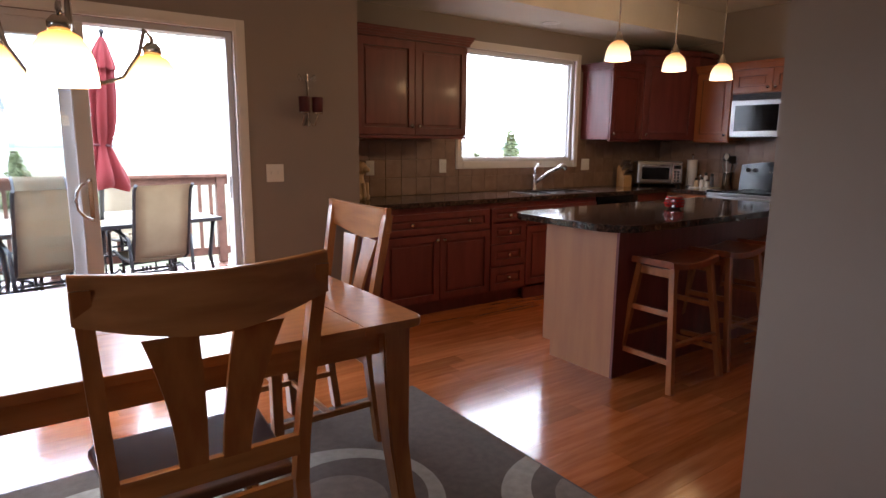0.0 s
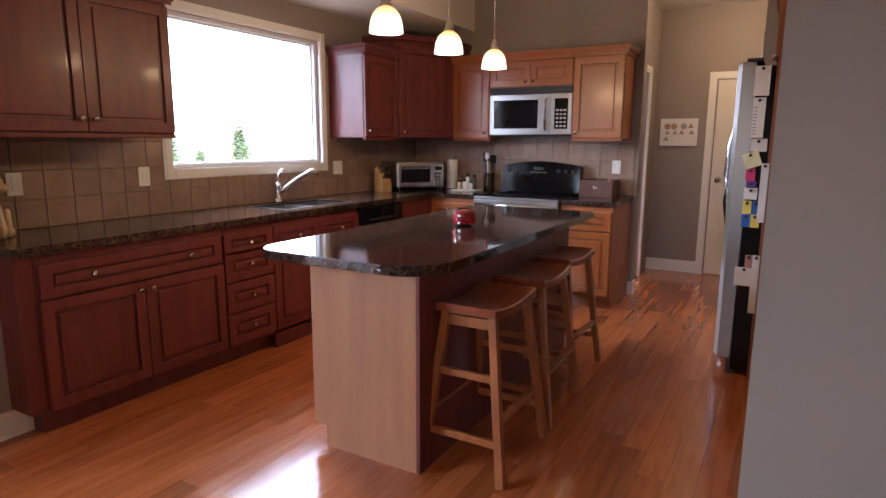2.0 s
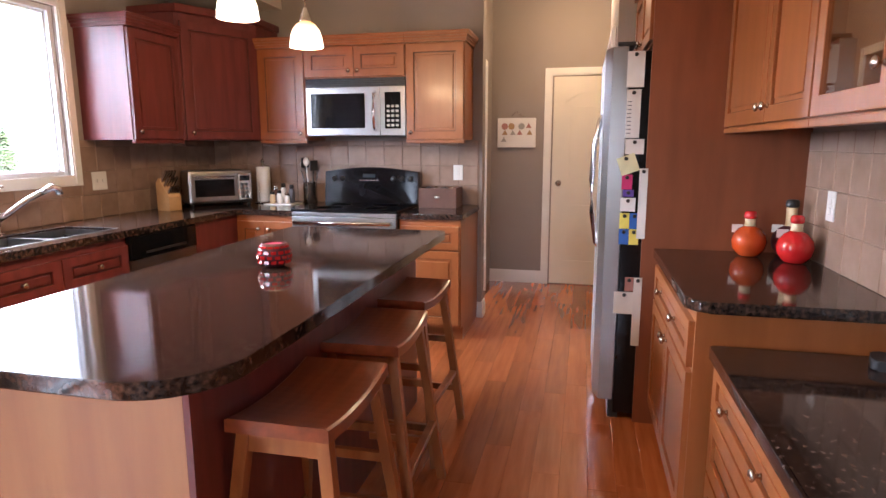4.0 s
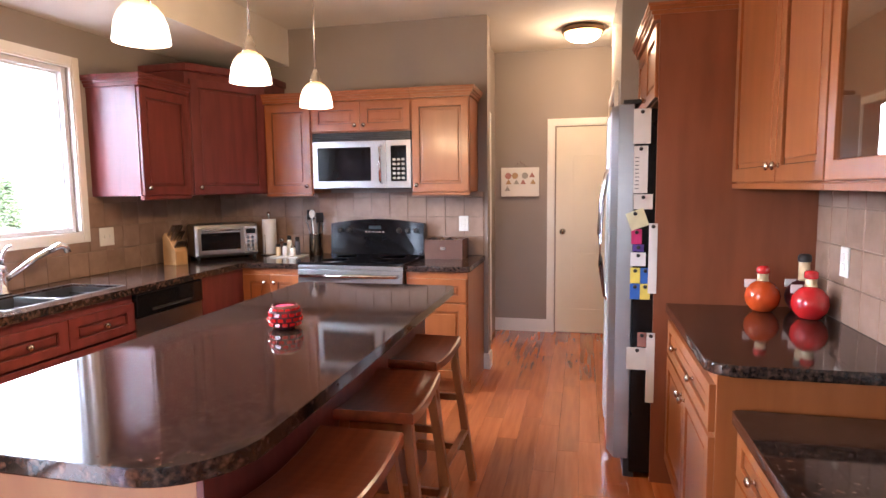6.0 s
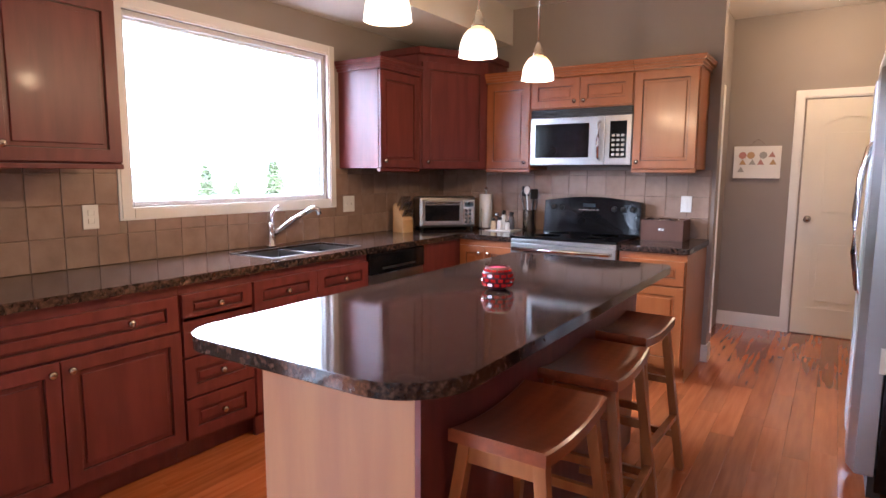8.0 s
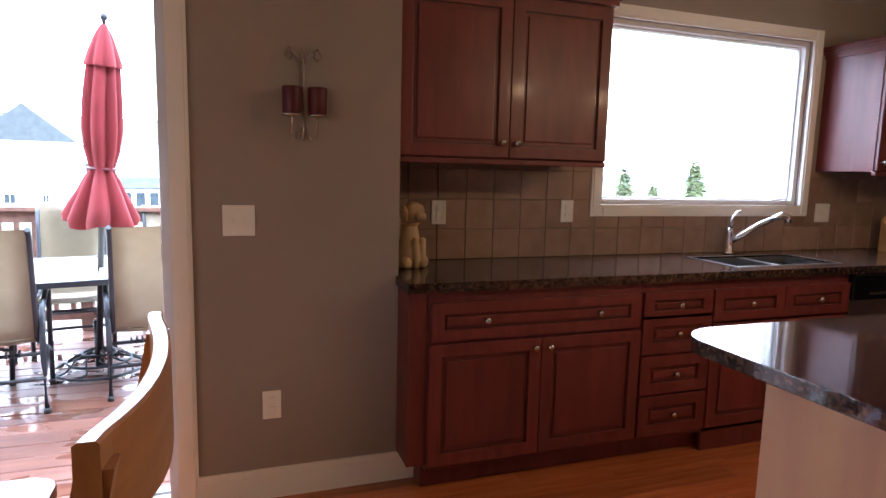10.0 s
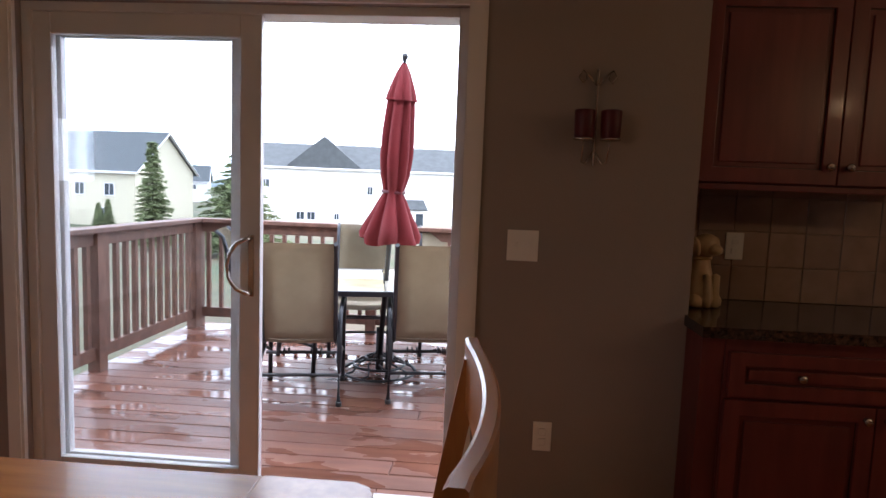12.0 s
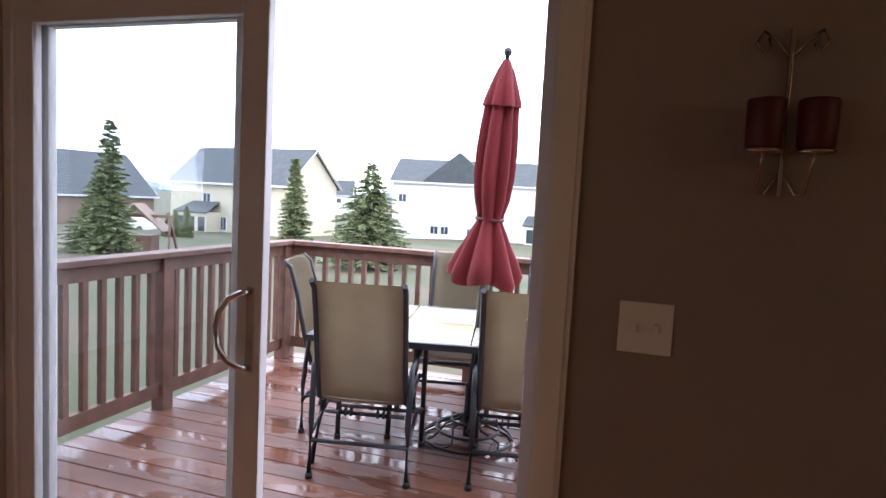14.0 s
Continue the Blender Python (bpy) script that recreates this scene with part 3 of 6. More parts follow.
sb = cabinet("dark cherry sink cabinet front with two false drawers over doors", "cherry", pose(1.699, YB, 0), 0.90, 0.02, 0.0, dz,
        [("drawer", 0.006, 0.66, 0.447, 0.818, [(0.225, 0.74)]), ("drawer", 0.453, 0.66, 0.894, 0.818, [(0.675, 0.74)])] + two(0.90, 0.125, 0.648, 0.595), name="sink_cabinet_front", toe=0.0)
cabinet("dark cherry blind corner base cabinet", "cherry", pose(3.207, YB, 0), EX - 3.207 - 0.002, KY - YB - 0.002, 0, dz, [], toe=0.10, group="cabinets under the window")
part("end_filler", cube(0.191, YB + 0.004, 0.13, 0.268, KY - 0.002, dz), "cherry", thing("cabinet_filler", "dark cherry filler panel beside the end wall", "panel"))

# range wall: cherry too, with the window's light put into its lighter colour
cabinet("reddish-brown base cabinet with a row of two small doors", "cherry_lit", pose(XB, YB - 0.004, 0, 0, 0, -90), 0.46, EX - XB - 0.002, 0, dz,
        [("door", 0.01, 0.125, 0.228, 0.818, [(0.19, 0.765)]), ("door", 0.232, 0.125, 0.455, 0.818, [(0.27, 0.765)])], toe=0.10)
cabinet("window-lit cherry base cabinet with a drawer over a door", "cherry_lit", pose(XB, -1.432, 0, 0, 0, -90), 0.435, EX - XB - 0.002, 0, dz,
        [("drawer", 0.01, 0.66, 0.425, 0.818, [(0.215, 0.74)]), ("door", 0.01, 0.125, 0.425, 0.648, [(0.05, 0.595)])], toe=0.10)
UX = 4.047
cabinet("reddish-brown wall cabinet with one raised-panel door", "cherry_lit", pose(UX, -0.225, 0, 0, 0, -90), 0.384, EX - UX - 0.002, 1.403, 2.10,
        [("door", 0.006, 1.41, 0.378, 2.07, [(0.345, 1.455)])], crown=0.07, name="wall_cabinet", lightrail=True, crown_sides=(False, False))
cabinet("window-lit cherry wall cabinet with two small doors above the microwave", "cherry_lit", pose(UX, -0.611, 0, 0, 0, -90), 0.782, EX - UX - 0.002, 1.853, 2.10,
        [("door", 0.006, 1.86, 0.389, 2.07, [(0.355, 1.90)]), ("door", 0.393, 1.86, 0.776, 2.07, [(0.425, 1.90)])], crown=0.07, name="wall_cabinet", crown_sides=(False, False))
cabinet("window-lit cherry wall cabinet with one tall raised-panel door", "cherry_lit", pose(UX, -1.395, 0, 0, 0, -90), 0.43, EX - UX - 0.002, 1.403, 2.10,
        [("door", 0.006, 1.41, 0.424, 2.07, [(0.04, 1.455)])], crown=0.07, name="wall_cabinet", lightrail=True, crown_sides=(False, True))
# window wall
UY = 0.055
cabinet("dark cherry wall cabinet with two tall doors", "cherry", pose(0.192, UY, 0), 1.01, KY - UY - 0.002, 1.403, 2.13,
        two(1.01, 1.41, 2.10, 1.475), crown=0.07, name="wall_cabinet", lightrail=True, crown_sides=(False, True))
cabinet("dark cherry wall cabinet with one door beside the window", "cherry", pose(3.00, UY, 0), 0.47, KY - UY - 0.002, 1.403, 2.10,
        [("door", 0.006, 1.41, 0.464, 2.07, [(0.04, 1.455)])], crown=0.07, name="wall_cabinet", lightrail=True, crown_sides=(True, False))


def corner_cabinet():
    """The taller wall cabinet across the room's corner."""
    t = thing("corner_wall_cabinet", "dark cherry diagonal corner wall cabinet with one tall door", "cabinet")
    a, b = (3.474, UY), (UX, -0.223)
    out = [(EX - 0.002, KY - 0.002), (3.474, KY - 0.002), a, b, (EX - 0.002, -0.223)]
    part("body", slab(bmesh.new(), out, 1.403, 2.25), "cherry", t)
    ang = math.degrees(math.atan2(b[1] - a[1], b[0] - a[0]))
    w = math.hypot(b[0] - a[0], b[1] - a[1])
    d = front_panel("door", "cherry", 0.03, 1.41, w - 0.03, 2.20, t, knob=[(0.07, 1.455)])
    d.matrix_local = pose(a[0], a[1], 0, 0, 0, ang)
    out2 = [(EX - 0.003, KY - 0.003), (3.474, KY - 0.003), (a[0] - 0.02, a[1] - 0.03), (b[0] - 0.03, b[1] - 0.03), (EX - 0.003, -0.24)]
    part("crown", slab(bmesh.new(), out2, 2.251, 2.305, 0.01), "cherry", t)


corner_cabinet()

# south side: counter, desk, tall panel, upper cabinets
SF = -3.03
# fronts facing the window, in the same lit copy of the cherry
cabinet("window-lit cherry base cabinet with a drawer over two doors", "cherry_lit", pose(2.715, SF, 0, 0, 0, 180), 0.97, SF - SY - 0.002, 0, dz2,
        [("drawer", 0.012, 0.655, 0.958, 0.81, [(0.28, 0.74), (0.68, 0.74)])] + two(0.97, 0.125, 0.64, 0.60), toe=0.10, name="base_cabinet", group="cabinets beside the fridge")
cabinet("window-lit cherry desk-height cabinet with drawers under a dark granite top", "cherry_lit", pose(1.722, -3.105, 0, 0, 0, 180), 0.78, -3.105 - SY - 0.002, 0, 0.705,
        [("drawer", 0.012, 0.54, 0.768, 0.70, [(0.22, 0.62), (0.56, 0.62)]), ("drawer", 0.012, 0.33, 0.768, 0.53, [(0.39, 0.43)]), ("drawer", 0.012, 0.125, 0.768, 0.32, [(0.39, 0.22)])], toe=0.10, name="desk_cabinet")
cabinet("window-lit cherry desk-height cabinet with a shallow drawer", "cherry_lit", pose(1.0, -3.105, 0, 0, 0, 180), 0.83, -3.105 - SY - 0.002, 0, 0.705,
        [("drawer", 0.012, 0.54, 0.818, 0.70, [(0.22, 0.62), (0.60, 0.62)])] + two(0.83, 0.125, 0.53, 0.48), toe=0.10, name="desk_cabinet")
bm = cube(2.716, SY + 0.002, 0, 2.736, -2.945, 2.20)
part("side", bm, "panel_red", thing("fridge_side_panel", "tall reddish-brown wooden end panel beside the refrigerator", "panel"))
cabinet("window-lit cherry cabinet with two small doors above the refrigerator", "cherry_lit", pose(3.617, -2.95, 0, 0, 0, 180), 0.88, -2.95 - SY - 0.002, 1.83, 2.20,
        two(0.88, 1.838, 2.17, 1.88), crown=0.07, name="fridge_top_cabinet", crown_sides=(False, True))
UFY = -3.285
cabinet("window-lit cherry wall cabinet with two narrow raised-panel doors", "cherry_lit", pose(2.715, UFY, 0, 0, 0, 180), 1.06, UFY - SY - 0.002, 1.44, 2.40,
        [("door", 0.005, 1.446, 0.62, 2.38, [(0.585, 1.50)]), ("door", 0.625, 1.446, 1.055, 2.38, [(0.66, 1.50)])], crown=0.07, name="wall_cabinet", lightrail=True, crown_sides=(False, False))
cabinet("window-lit cherry glass-fronted wall cabinet holding stemware", "cherry_lit", pose(1.653, UFY, 0, 0, 0, 180), 0.92, UFY - SY - 0.002, 1.44, 2.40,
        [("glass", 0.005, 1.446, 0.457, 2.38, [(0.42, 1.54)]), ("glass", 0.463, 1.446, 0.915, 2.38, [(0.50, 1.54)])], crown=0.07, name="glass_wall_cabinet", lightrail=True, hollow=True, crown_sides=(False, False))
cabinet("window-lit cherry wall cabinet with two raised-panel doors", "cherry_lit", pose(0.731, UFY, 0, 0, 0, 180), 0.555, UFY - SY - 0.002, 1.44, 2.40,
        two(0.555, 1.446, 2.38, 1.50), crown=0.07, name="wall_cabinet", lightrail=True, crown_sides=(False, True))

# counters
CT0, CT1 = 0.866, 0.905


def counter(name, outline, z0, z1, label, hole=None):
    bm = slab(bmesh.new(), outline, z0, z1, 0.009)
    bm.normal_update()
    for f in bm.faces:
        f.smooth = abs(f.normal.z) < 0.99
    t = part(name, bm, "granite")
    tagged(t, label, "countertop")
    return t


SK = (1.92, -0.09, 2.62, 0.25)    # sink opening
bm = bmesh.new()
for a in ((0.178, YB - 0.03, SK[0], KY - 0.002), (SK[2], YB - 0.03, EX - 0.002, KY - 0.002), (SK[0], YB - 0.03, SK[2], SK[1]), (SK[0], SK[3], SK[2], KY - 0.002)):
    box(bm, a[0], a[1], CT0, a[2], a[3], CT1)
box(bm, XB - 0.03, -0.636, CT0, EX - 0.002, YB - 0.03, CT1)
bmesh.ops.remove_doubles(bm, verts=bm.verts, dist=1e-5)
tagged(part("countertop", bm, "granite"), "polished brown-black granite counter along the window wall", "countertop")
counter("countertop", rounded(XB - 0.03, -1.88, EX - 0.002, -1.431, [0.003, 0.003, 0.03, 0.003]), CT0, CT1, "polished brown-black granite counter beside the range")
counter("countertop", rounded(1.725, SY + 0.002, 2.715, SF + 0.03, [0.003, 0.07, 0.003, 0.003]), 0.846, 0.885, "polished brown-black granite counter beside the fridge panel")
counter("countertop", rounded(0.172, SY + 0.002, 1.724, -3.07, [0.01, 0.003, 0.003, 0.003]), 0.706, 0.745, "lower polished granite desk counter")


# ---- island ----
def island():
    t = thing("kitchen_island", "kitchen island with a light wooden end panel and dark cherry doors", "island")
    bm = cube(0.855, -1.81, 0.0, 0.875, -1.33, 0.874)
    box(bm, 0.855, -1.33, 0.10, 0.875, -1.262, 0.874)
    part("end_panel", bm, "isl_panel", t, "light tan wooden end panel")
    bm = cube(0.876, -1.807, 0.10, 2.72, -1.262, 0.874)
    box(bm, 0.876, -1.807, 0.0, 2.72, -1.33, 0.099)
    part("body", bm, "cherry", t)
    part("back_panel", cube(0.855, -1.828, 0.0, 2.72, -1.811, 0.874), "cherry", t, "dark cherry back panel under the overhang")
    n = 4
    for k in range(n):
        w = 1.84 / n
        # doors on the window side, coloured as cherry in the light
        d = front_panel("door", "cherry_lit", 0.004, 0.11, w - 0.004, 0.865, t, thick=0.02, knob=[(0.04 if k % 2 else w - 0.04, 0.80)])
        d.matrix_local = pose(0.878 + (k + 1) * w, -1.260, 0, 0, 0, 180)
    part("outlet", cube(2.722, -1.62, 0.55, 2.727, -1.55, 0.67), "white", t)
    counter("island_countertop", rounded(0.70, -1.96, 2.87, -1.07, [0.05, 0.13, 0.20, 0.05], 10), 0.876, 0.916, "large polished brown-black granite island top with rounded corners")


island()


# ---- appliances ----
def text(name, words, m, size, mat, parent=None):
    cu = bpy.data.curves.new(name, "FONT")
    cu.body, cu.size, cu.align_x, cu.align_y, cu.extrude = words, size, "CENTER", "CENTER", 0.0004
    ob = new(name, cu)
    cu.materials.append(M[mat])
    ob.parent, ob.matrix_local = parent, m
    return ob


def cooking_range():
    t = thing("range", "black electric range with a stainless steel oven front and glass cooktop", "range", pose(XB - 0.05, -0.638, -0.03, 0, 0, -90))
    w, d = 0.79, 0.66
    part("body", cube(0.004, 0.04, 0.03, w - 0.004, d, 0.930), "black_matt", t)
    part("cooktop", cube(0.0, 0.0, 0.931, w, d - 0.05, 0.949, bevel=0.005), "black", t, "black glass cooktop")
    for bx, by, r in ((0.22, 0.17, 0.10), (0.58, 0.17, 0.08), (0.22, 0.40, 0.08), (0.58, 0.40, 0.10)):
        bm = lathe(bmesh.new(), [(r, 0.9492), (r, 0.9498), (r - 0.004, 0.9498), (r - 0.004, 0.9492)], (bx, by, 0), 32)
        part("burner", bm, "black_matt", t)
    part("fascia", cube(0.004, 0.004, 0.902, w - 0.004, 0.04, 0.928, bevel=0.004), "steel", t, "stainless steel trim")
    dr = part("oven_door", cube(0.004, 0.0, 0.25, w - 0.004, 0.04, 0.898, bevel=0.005), "steel", t, "stainless oven door")
    part("oven_window", cube(0.10, -0.003, 0.36, w - 0.10, -0.0005, 0.76), "black", dr)
    bm = tube(bmesh.new(), [(0.04, 0, 0.862), (0.04, -0.045, 0.862), (w - 0.04, -0.045, 0.862), (w - 0.04, 0, 0.862)], 0.014)
    part("handle", bm, "chrome", dr, "stainless bar handle")
    part("drawer", cube(0.004, 0.0, 0.06, w - 0.004, 0.04, 0.24, bevel=0.005), "steel", t)
    bm = bmesh.new()
    pts = [(0.01, 0.90), (w - 0.01, 0.90), (w - 0.01, 1.19)] + [(w - 0.01 - (w - 0.02) * k / 10, 1.19 + 0.035 * math.sin(math.pi * k / 10)) for k in range(1, 10)] + [(0.01, 1.19)]
    f = [bm.verts.new((x, d - 0.09 + (0.03 if z > 1.1 else 0), z)) for x, z in pts]
    b = [bm.verts.new((x, d - 0.005, z)) for x, z in pts]
    bm.faces.new(f)
    bm.faces.new(list(reversed(b)))
    for k in range(len(pts)):
        bm.faces.new((f[k], b[k], b[(k + 1) % len(pts)], f[(k + 1) % len(pts)]))
    bg_ = part("backguard", bm, "black", t, "glossy black control backguard")
    for kx in (0.09, 0.16, 0.58, 0.65, 0.72):
        part("dial", lathe(bmesh.new(), [(0.022, 0), (0.020, 0.016), (0.0, 0.017)], seg=16, m=pose(kx, d - 0.065, 1.135, 90, 0, 0)), "black_matt", bg_)
    part("display", cube(0.33, d - 0.068, 1.145, 0.43, d - 0.063, 1.172), "window_dark", bg_)
    bm = bmesh.new()
    for k in range(6):
        box(bm, 0.30 + k * 0.028, d - 0.070, 1.118, 0.318 + k * 0.028, d - 0.064, 1.128)
    part("button", bm, "nickel", bg_)


def microwave():
    t = thing("microwave", "stainless steel over-the-range microwave with a dark glass door", "microwave", pose(4.032, -0.611, -0.044, 0, 0, -90))
    w = 0.782
    part("body", cube(0.0, 0.022, 1.475, w, 0.345, 1.895), "black_matt", t)
    bm = bmesh.new()
    for k in range(4):
        box(bm, 0.005, 0.002 + 0.002 * (k % 2), 1.838 + k * 0.014, w - 0.005, 0.021, 1.849 + k * 0.014, bevel=0.002)
    part("vent", bm, "black_matt", t, "black louvred vent strip")
    dr = part("door", cube(0.003, 0.0, 1.48, 0.585, 0.021, 1.832, bevel=0.004), "steel", t)
    part("window", cube(0.045, -0.003, 1.535, 0.47, -0.0005, 1.785, bevel=0.001), "black", dr, "dark glass window")
    bm = tube(bmesh.new(), [(0.55, 0, 1.79), (0.55, -0.030, 1.775), (0.55, -0.042, 1.655), (0.55, -0.030, 1.535), (0.55, 0, 1.52)], 0.012)
    part("handle", bm, "chrome", dr, "curved chrome handle")
    p = part("control_panel", cube(0.59, 0.0, 1.48, w - 0.003, 0.021, 1.832, bevel=0.004), "steel", t)
    part("keypad", cube(0.625, -0.003, 1.53, 0.745, -0.0005, 1.79), "black", p)
    bm = bmesh.new()
    for i in range(3):
        for j in range(5):
            box(bm, 0.64 + i * 0.034, -0.0045, 1.545 + j * 0.034, 0.662 + i * 0.034, -0.003, 1.562 + j * 0.034)
    part("key", bm, "concrete", p)


def dishwasher():
    t = thing("dishwasher", "stainless steel dishwasher with a black control strip", "dishwasher", pose(2.602, YB - 0.005, -0.037))
    part("body", cube(0.0, 0.03, 0.10, 0.602, 0.57, 0.90), "black_matt", t)
    part("toe_plate", cube(0.0, 0.075, 0.037, 0.602, 0.09, 0.099), "black_matt", t)
    part("door", cube(0.003, -0.012, 0.11, 0.599, 0.029, 0.755, bevel=0.004), "steel", t)
    part("control_strip", cube(0.003, -0.022, 0.758, 0.599, 0.029, 0.898, bevel=0.008), "black", t, "black control strip")
    part("handle", cube(0.12, -0.030, 0.785, 0.48, -0.0225, 0.80, bevel=0.003), "black_matt", t)


def sink():
    t = thing("kitchen_sink", "stainless steel double-bowl undermount sink", "sink", pose(0, 0, -0.04))
    xm = (SK[0] + SK[2]) / 2
    for x0, x1 in ((SK[0], xm - 0.012), (xm + 0.012, SK[2])):
        bm = bmesh.new()
        y0, y1, z0, z1 = SK[1], SK[3], 0.77, 0.935
        box(bm, x0, y0, z0, x1, y1, z0 + 0.003)
        for a in ((x0, y0, z0 + 0.003, x0 + 0.003, y1, z1), (x1 - 0.003, y0, z0 + 0.003, x1, y1, z1), (x0 + 0.003, y0, z0 + 0.003, x1 - 0.003, y0 + 0.003, z1), (x0 + 0.003, y1 - 0.003, z0 + 0.003, x1 - 0.003, y1, z1)):
            box(bm, *a)
        part("bowl", bm, "steel", t)
    part("divider", cube(xm - 0.012, SK[1], 0.93, xm + 0.012, SK[3], 0.937, bevel=0.002), "steel", t)
    bm = bmesh.new()
    for a in ((SK[0] - 0.012, SK[1] - 0.012, SK[2] + 0.012, SK[1]), (SK[0] - 0.012, SK[3], SK[2] + 0.012, SK[3] + 0.012), (SK[0] - 0.012, SK[1], SK[0], SK[3]), (SK[2], SK[1], SK[2] + 0.012, SK[3])):
        box(bm, a[0], a[1], 0.9452, a[2], a[3], 0.9485)
    part("rim", bm, "steel", t)
    for cx in ((SK[0] + xm) / 2, (SK[2] + xm) / 2):
        part("drain", lathe(bmesh.new(), [(0.045, 0.773), (0.045, 0.776), (0.02, 0.774), (0.0, 0.774)], (cx, 0.1, 0), 20), "chrome", t)


def faucet(x, y, z):
    t = thing("faucet", "chrome single-lever kitchen faucet with a pull-out spray head", "faucet", pose(x, y, z))
    part("base", lathe(bmesh.new(), [(0.034, 0), (0.032, 0.008), (0.024, 0.014), (0.021, 0.10), (0.024, 0.13), (0.020, 0.15), (0.0, 0.155)], seg=20), "chrome", t)
    bm = tube(bmesh.new(), [(0.0, 0, 0.07), (0.05, -0.03, 0.11), (0.13, -0.075, 0.175), (0.20, -0.115, 0.215)], [0.018, 0.016, 0.015, 0.016], 12)
    part("spout", bm, "chrome", t)
    bm = tube(bmesh.new(), [(0.19, -0.11, 0.21), (0.235, -0.135, 0.235), (0.26, -0.15, 0.225), (0.265, -0.153, 0.195)], [0.017, 0.020, 0.020, 0.018], 12)
    part("spray_head", bm, "chrome", t)
    bm = tube(bmesh.new(), [(0, 0, 0.14), (0.005, 0.0, 0.20), (0.03, -0.01, 0.245), (0.05, -0.015, 0.25)], [0.012, 0.010, 0.008, 0.007], 10)
    part("lever", bm, "chrome", t)


def refrigerator():
    t = thing("refrigerator", "stainless steel side-by-side refrigerator with black sides covered in papers and magnets", "refrigerator")
    x0, x1, f = 2.742, 3.60, -2.775
    part("body", cube(x0, f - 0.075, 0.03, x1, SY + 0.02, 1.79, bevel=0.004), "black", t, "black cabinet body")
    part("grille", cube(x0 + 0.01, f - 0.05, 0.0, x1 - 0.01, f - 0.10, 0.09), "black_matt", t)
    for a, b, hx in ((x0 + 0.002, 3.165, 3.125), (3.172, x1 - 0.002, 3.212)):
        out = [(a, f - 0.07), (b, f - 0.07), (b, f), ((a + b) / 2 + 0.12, f + 0.028), ((a + b) / 2 - 0.12, f + 0.028), (a, f)]
        d = part("door", slab(bmesh.new(), out, 0.095, 1.815, 0.006), "steel", t, "brushed stainless door")
        bm = tube(bmesh.new(), [(hx, f, 0.80), (hx, f + 0.035, 0.84), (hx, f + 0.060, 1.0), (hx, f + 0.068, 1.18), (hx, f + 0.060, 1.36), (hx, f + 0.035, 1.50), (hx, f, 1.54)], 0.014, 10)
        part("handle", bm, "chrome", d, "long bowed handle")
    part("hinge_cover", cube(x0 + 0.005, f - 0.10, 1.8155, x1 - 0.005, f - 0.02, 1.835, bevel=0.005), "black_matt", t)


def sheet(name, label, y0, y1, z0, z1, color, cat="paper", lift=0.0, tilt=0.0):
    """A paper held by a magnet on the refrigerator's side."""
    t = thing(name, label, cat, pose(2.7415 - lift, (y0 + y1) / 2, (z0 + z1) / 2, tilt, 0, 0), group="papers on the refrigerator")
    hw, hh = abs(y1 - y0) / 2, abs(z1 - z0) / 2
    part("page", cube(-0.0012, -hw, -hh, 0.0, hw, hh), color, t)
    part("magnet", lathe(bmesh.new(), [(0.009, 0), (0.009, 0.006), (0.0, 0.007)], seg=12, m=pose(-0.0012, 0, hh - 0.014, 0, -90, 0)), "black_matt", t)
    return t


for nm, c in (("yellow", (0.72, 0.60, 0.10)), ("pale_yellow", (0.72, 0.68, 0.42)), ("blue", (0.03, 0.12, 0.45)), ("magenta", (0.55, 0.02, 0.14)), ("purple", (0.10, 0.05, 0.30)),
              ("red_glass_c", (0.50, 0.015, 0.015)), ("orange_glass_c", (0.48, 0.065, 0.01)), ("cream", (0.70, 0.55, 0.34)), ("brown", (0.09, 0.035, 0.02)), ("tan", (0.42, 0.26, 0.12)), ("ink", (0.10, 0.10, 0.12)), ("pink_mark", (0.40, 0.18, 0.15)),
              ("dark_red", (0.075, 0.004, 0.010)), ("dog_cream", (0.55, 0.38, 0.20)), ("blond", (0.52, 0.30, 0.12)), ("concrete", (0.35, 0.33, 0.30))):
    M[nm] = material(nm, c, 0.5 if "glass" not in nm else 0.08, var=0.08, scale=12, coat=0.6 if "glass" in nm else 0)

cooking_range()
microwave()
dishwasher()
sink()
faucet(2.28, 0.335, 0.906)
refrigerator()
sheet("drawing", "child's drawing on white paper with yellow and red marks", -2.841, -2.918, 1.63, 1.79, "paper")
dd = sheet("list_paper", "long printed grey list held by a magnet", -2.845, -2.908, 1.40, 1.62, "paper")
bm = bmesh.new()
for k in range(9):
    box(bm, -0.0018, 0.008, -0.09 + k * 0.018, -0.0012, 0.026, -0.086 + k * 0.018)
part("print_line", bm, "ink", dd)
sheet("note_card", "white card with a few written lines", -2.848, -2.933, 1.325, 1.395, "paper")
sheet("sticky_note", "pale yellow note hanging crooked", -2.823, -2.908, 1.235, 1.32, "pale_yellow", lift=0.004, tilt=-20)
sheet("photo", "small magenta and purple picture", -2.841, -2.888, 1.16, 1.23, "magenta")
sheet("photo", "small purple photograph under a white card", -2.848, -2.898, 1.125, 1.158, "purple")
sheet("note_card", "blank white card on the refrigerator", -2.839, -2.908, 1.055, 1.12, "paper")
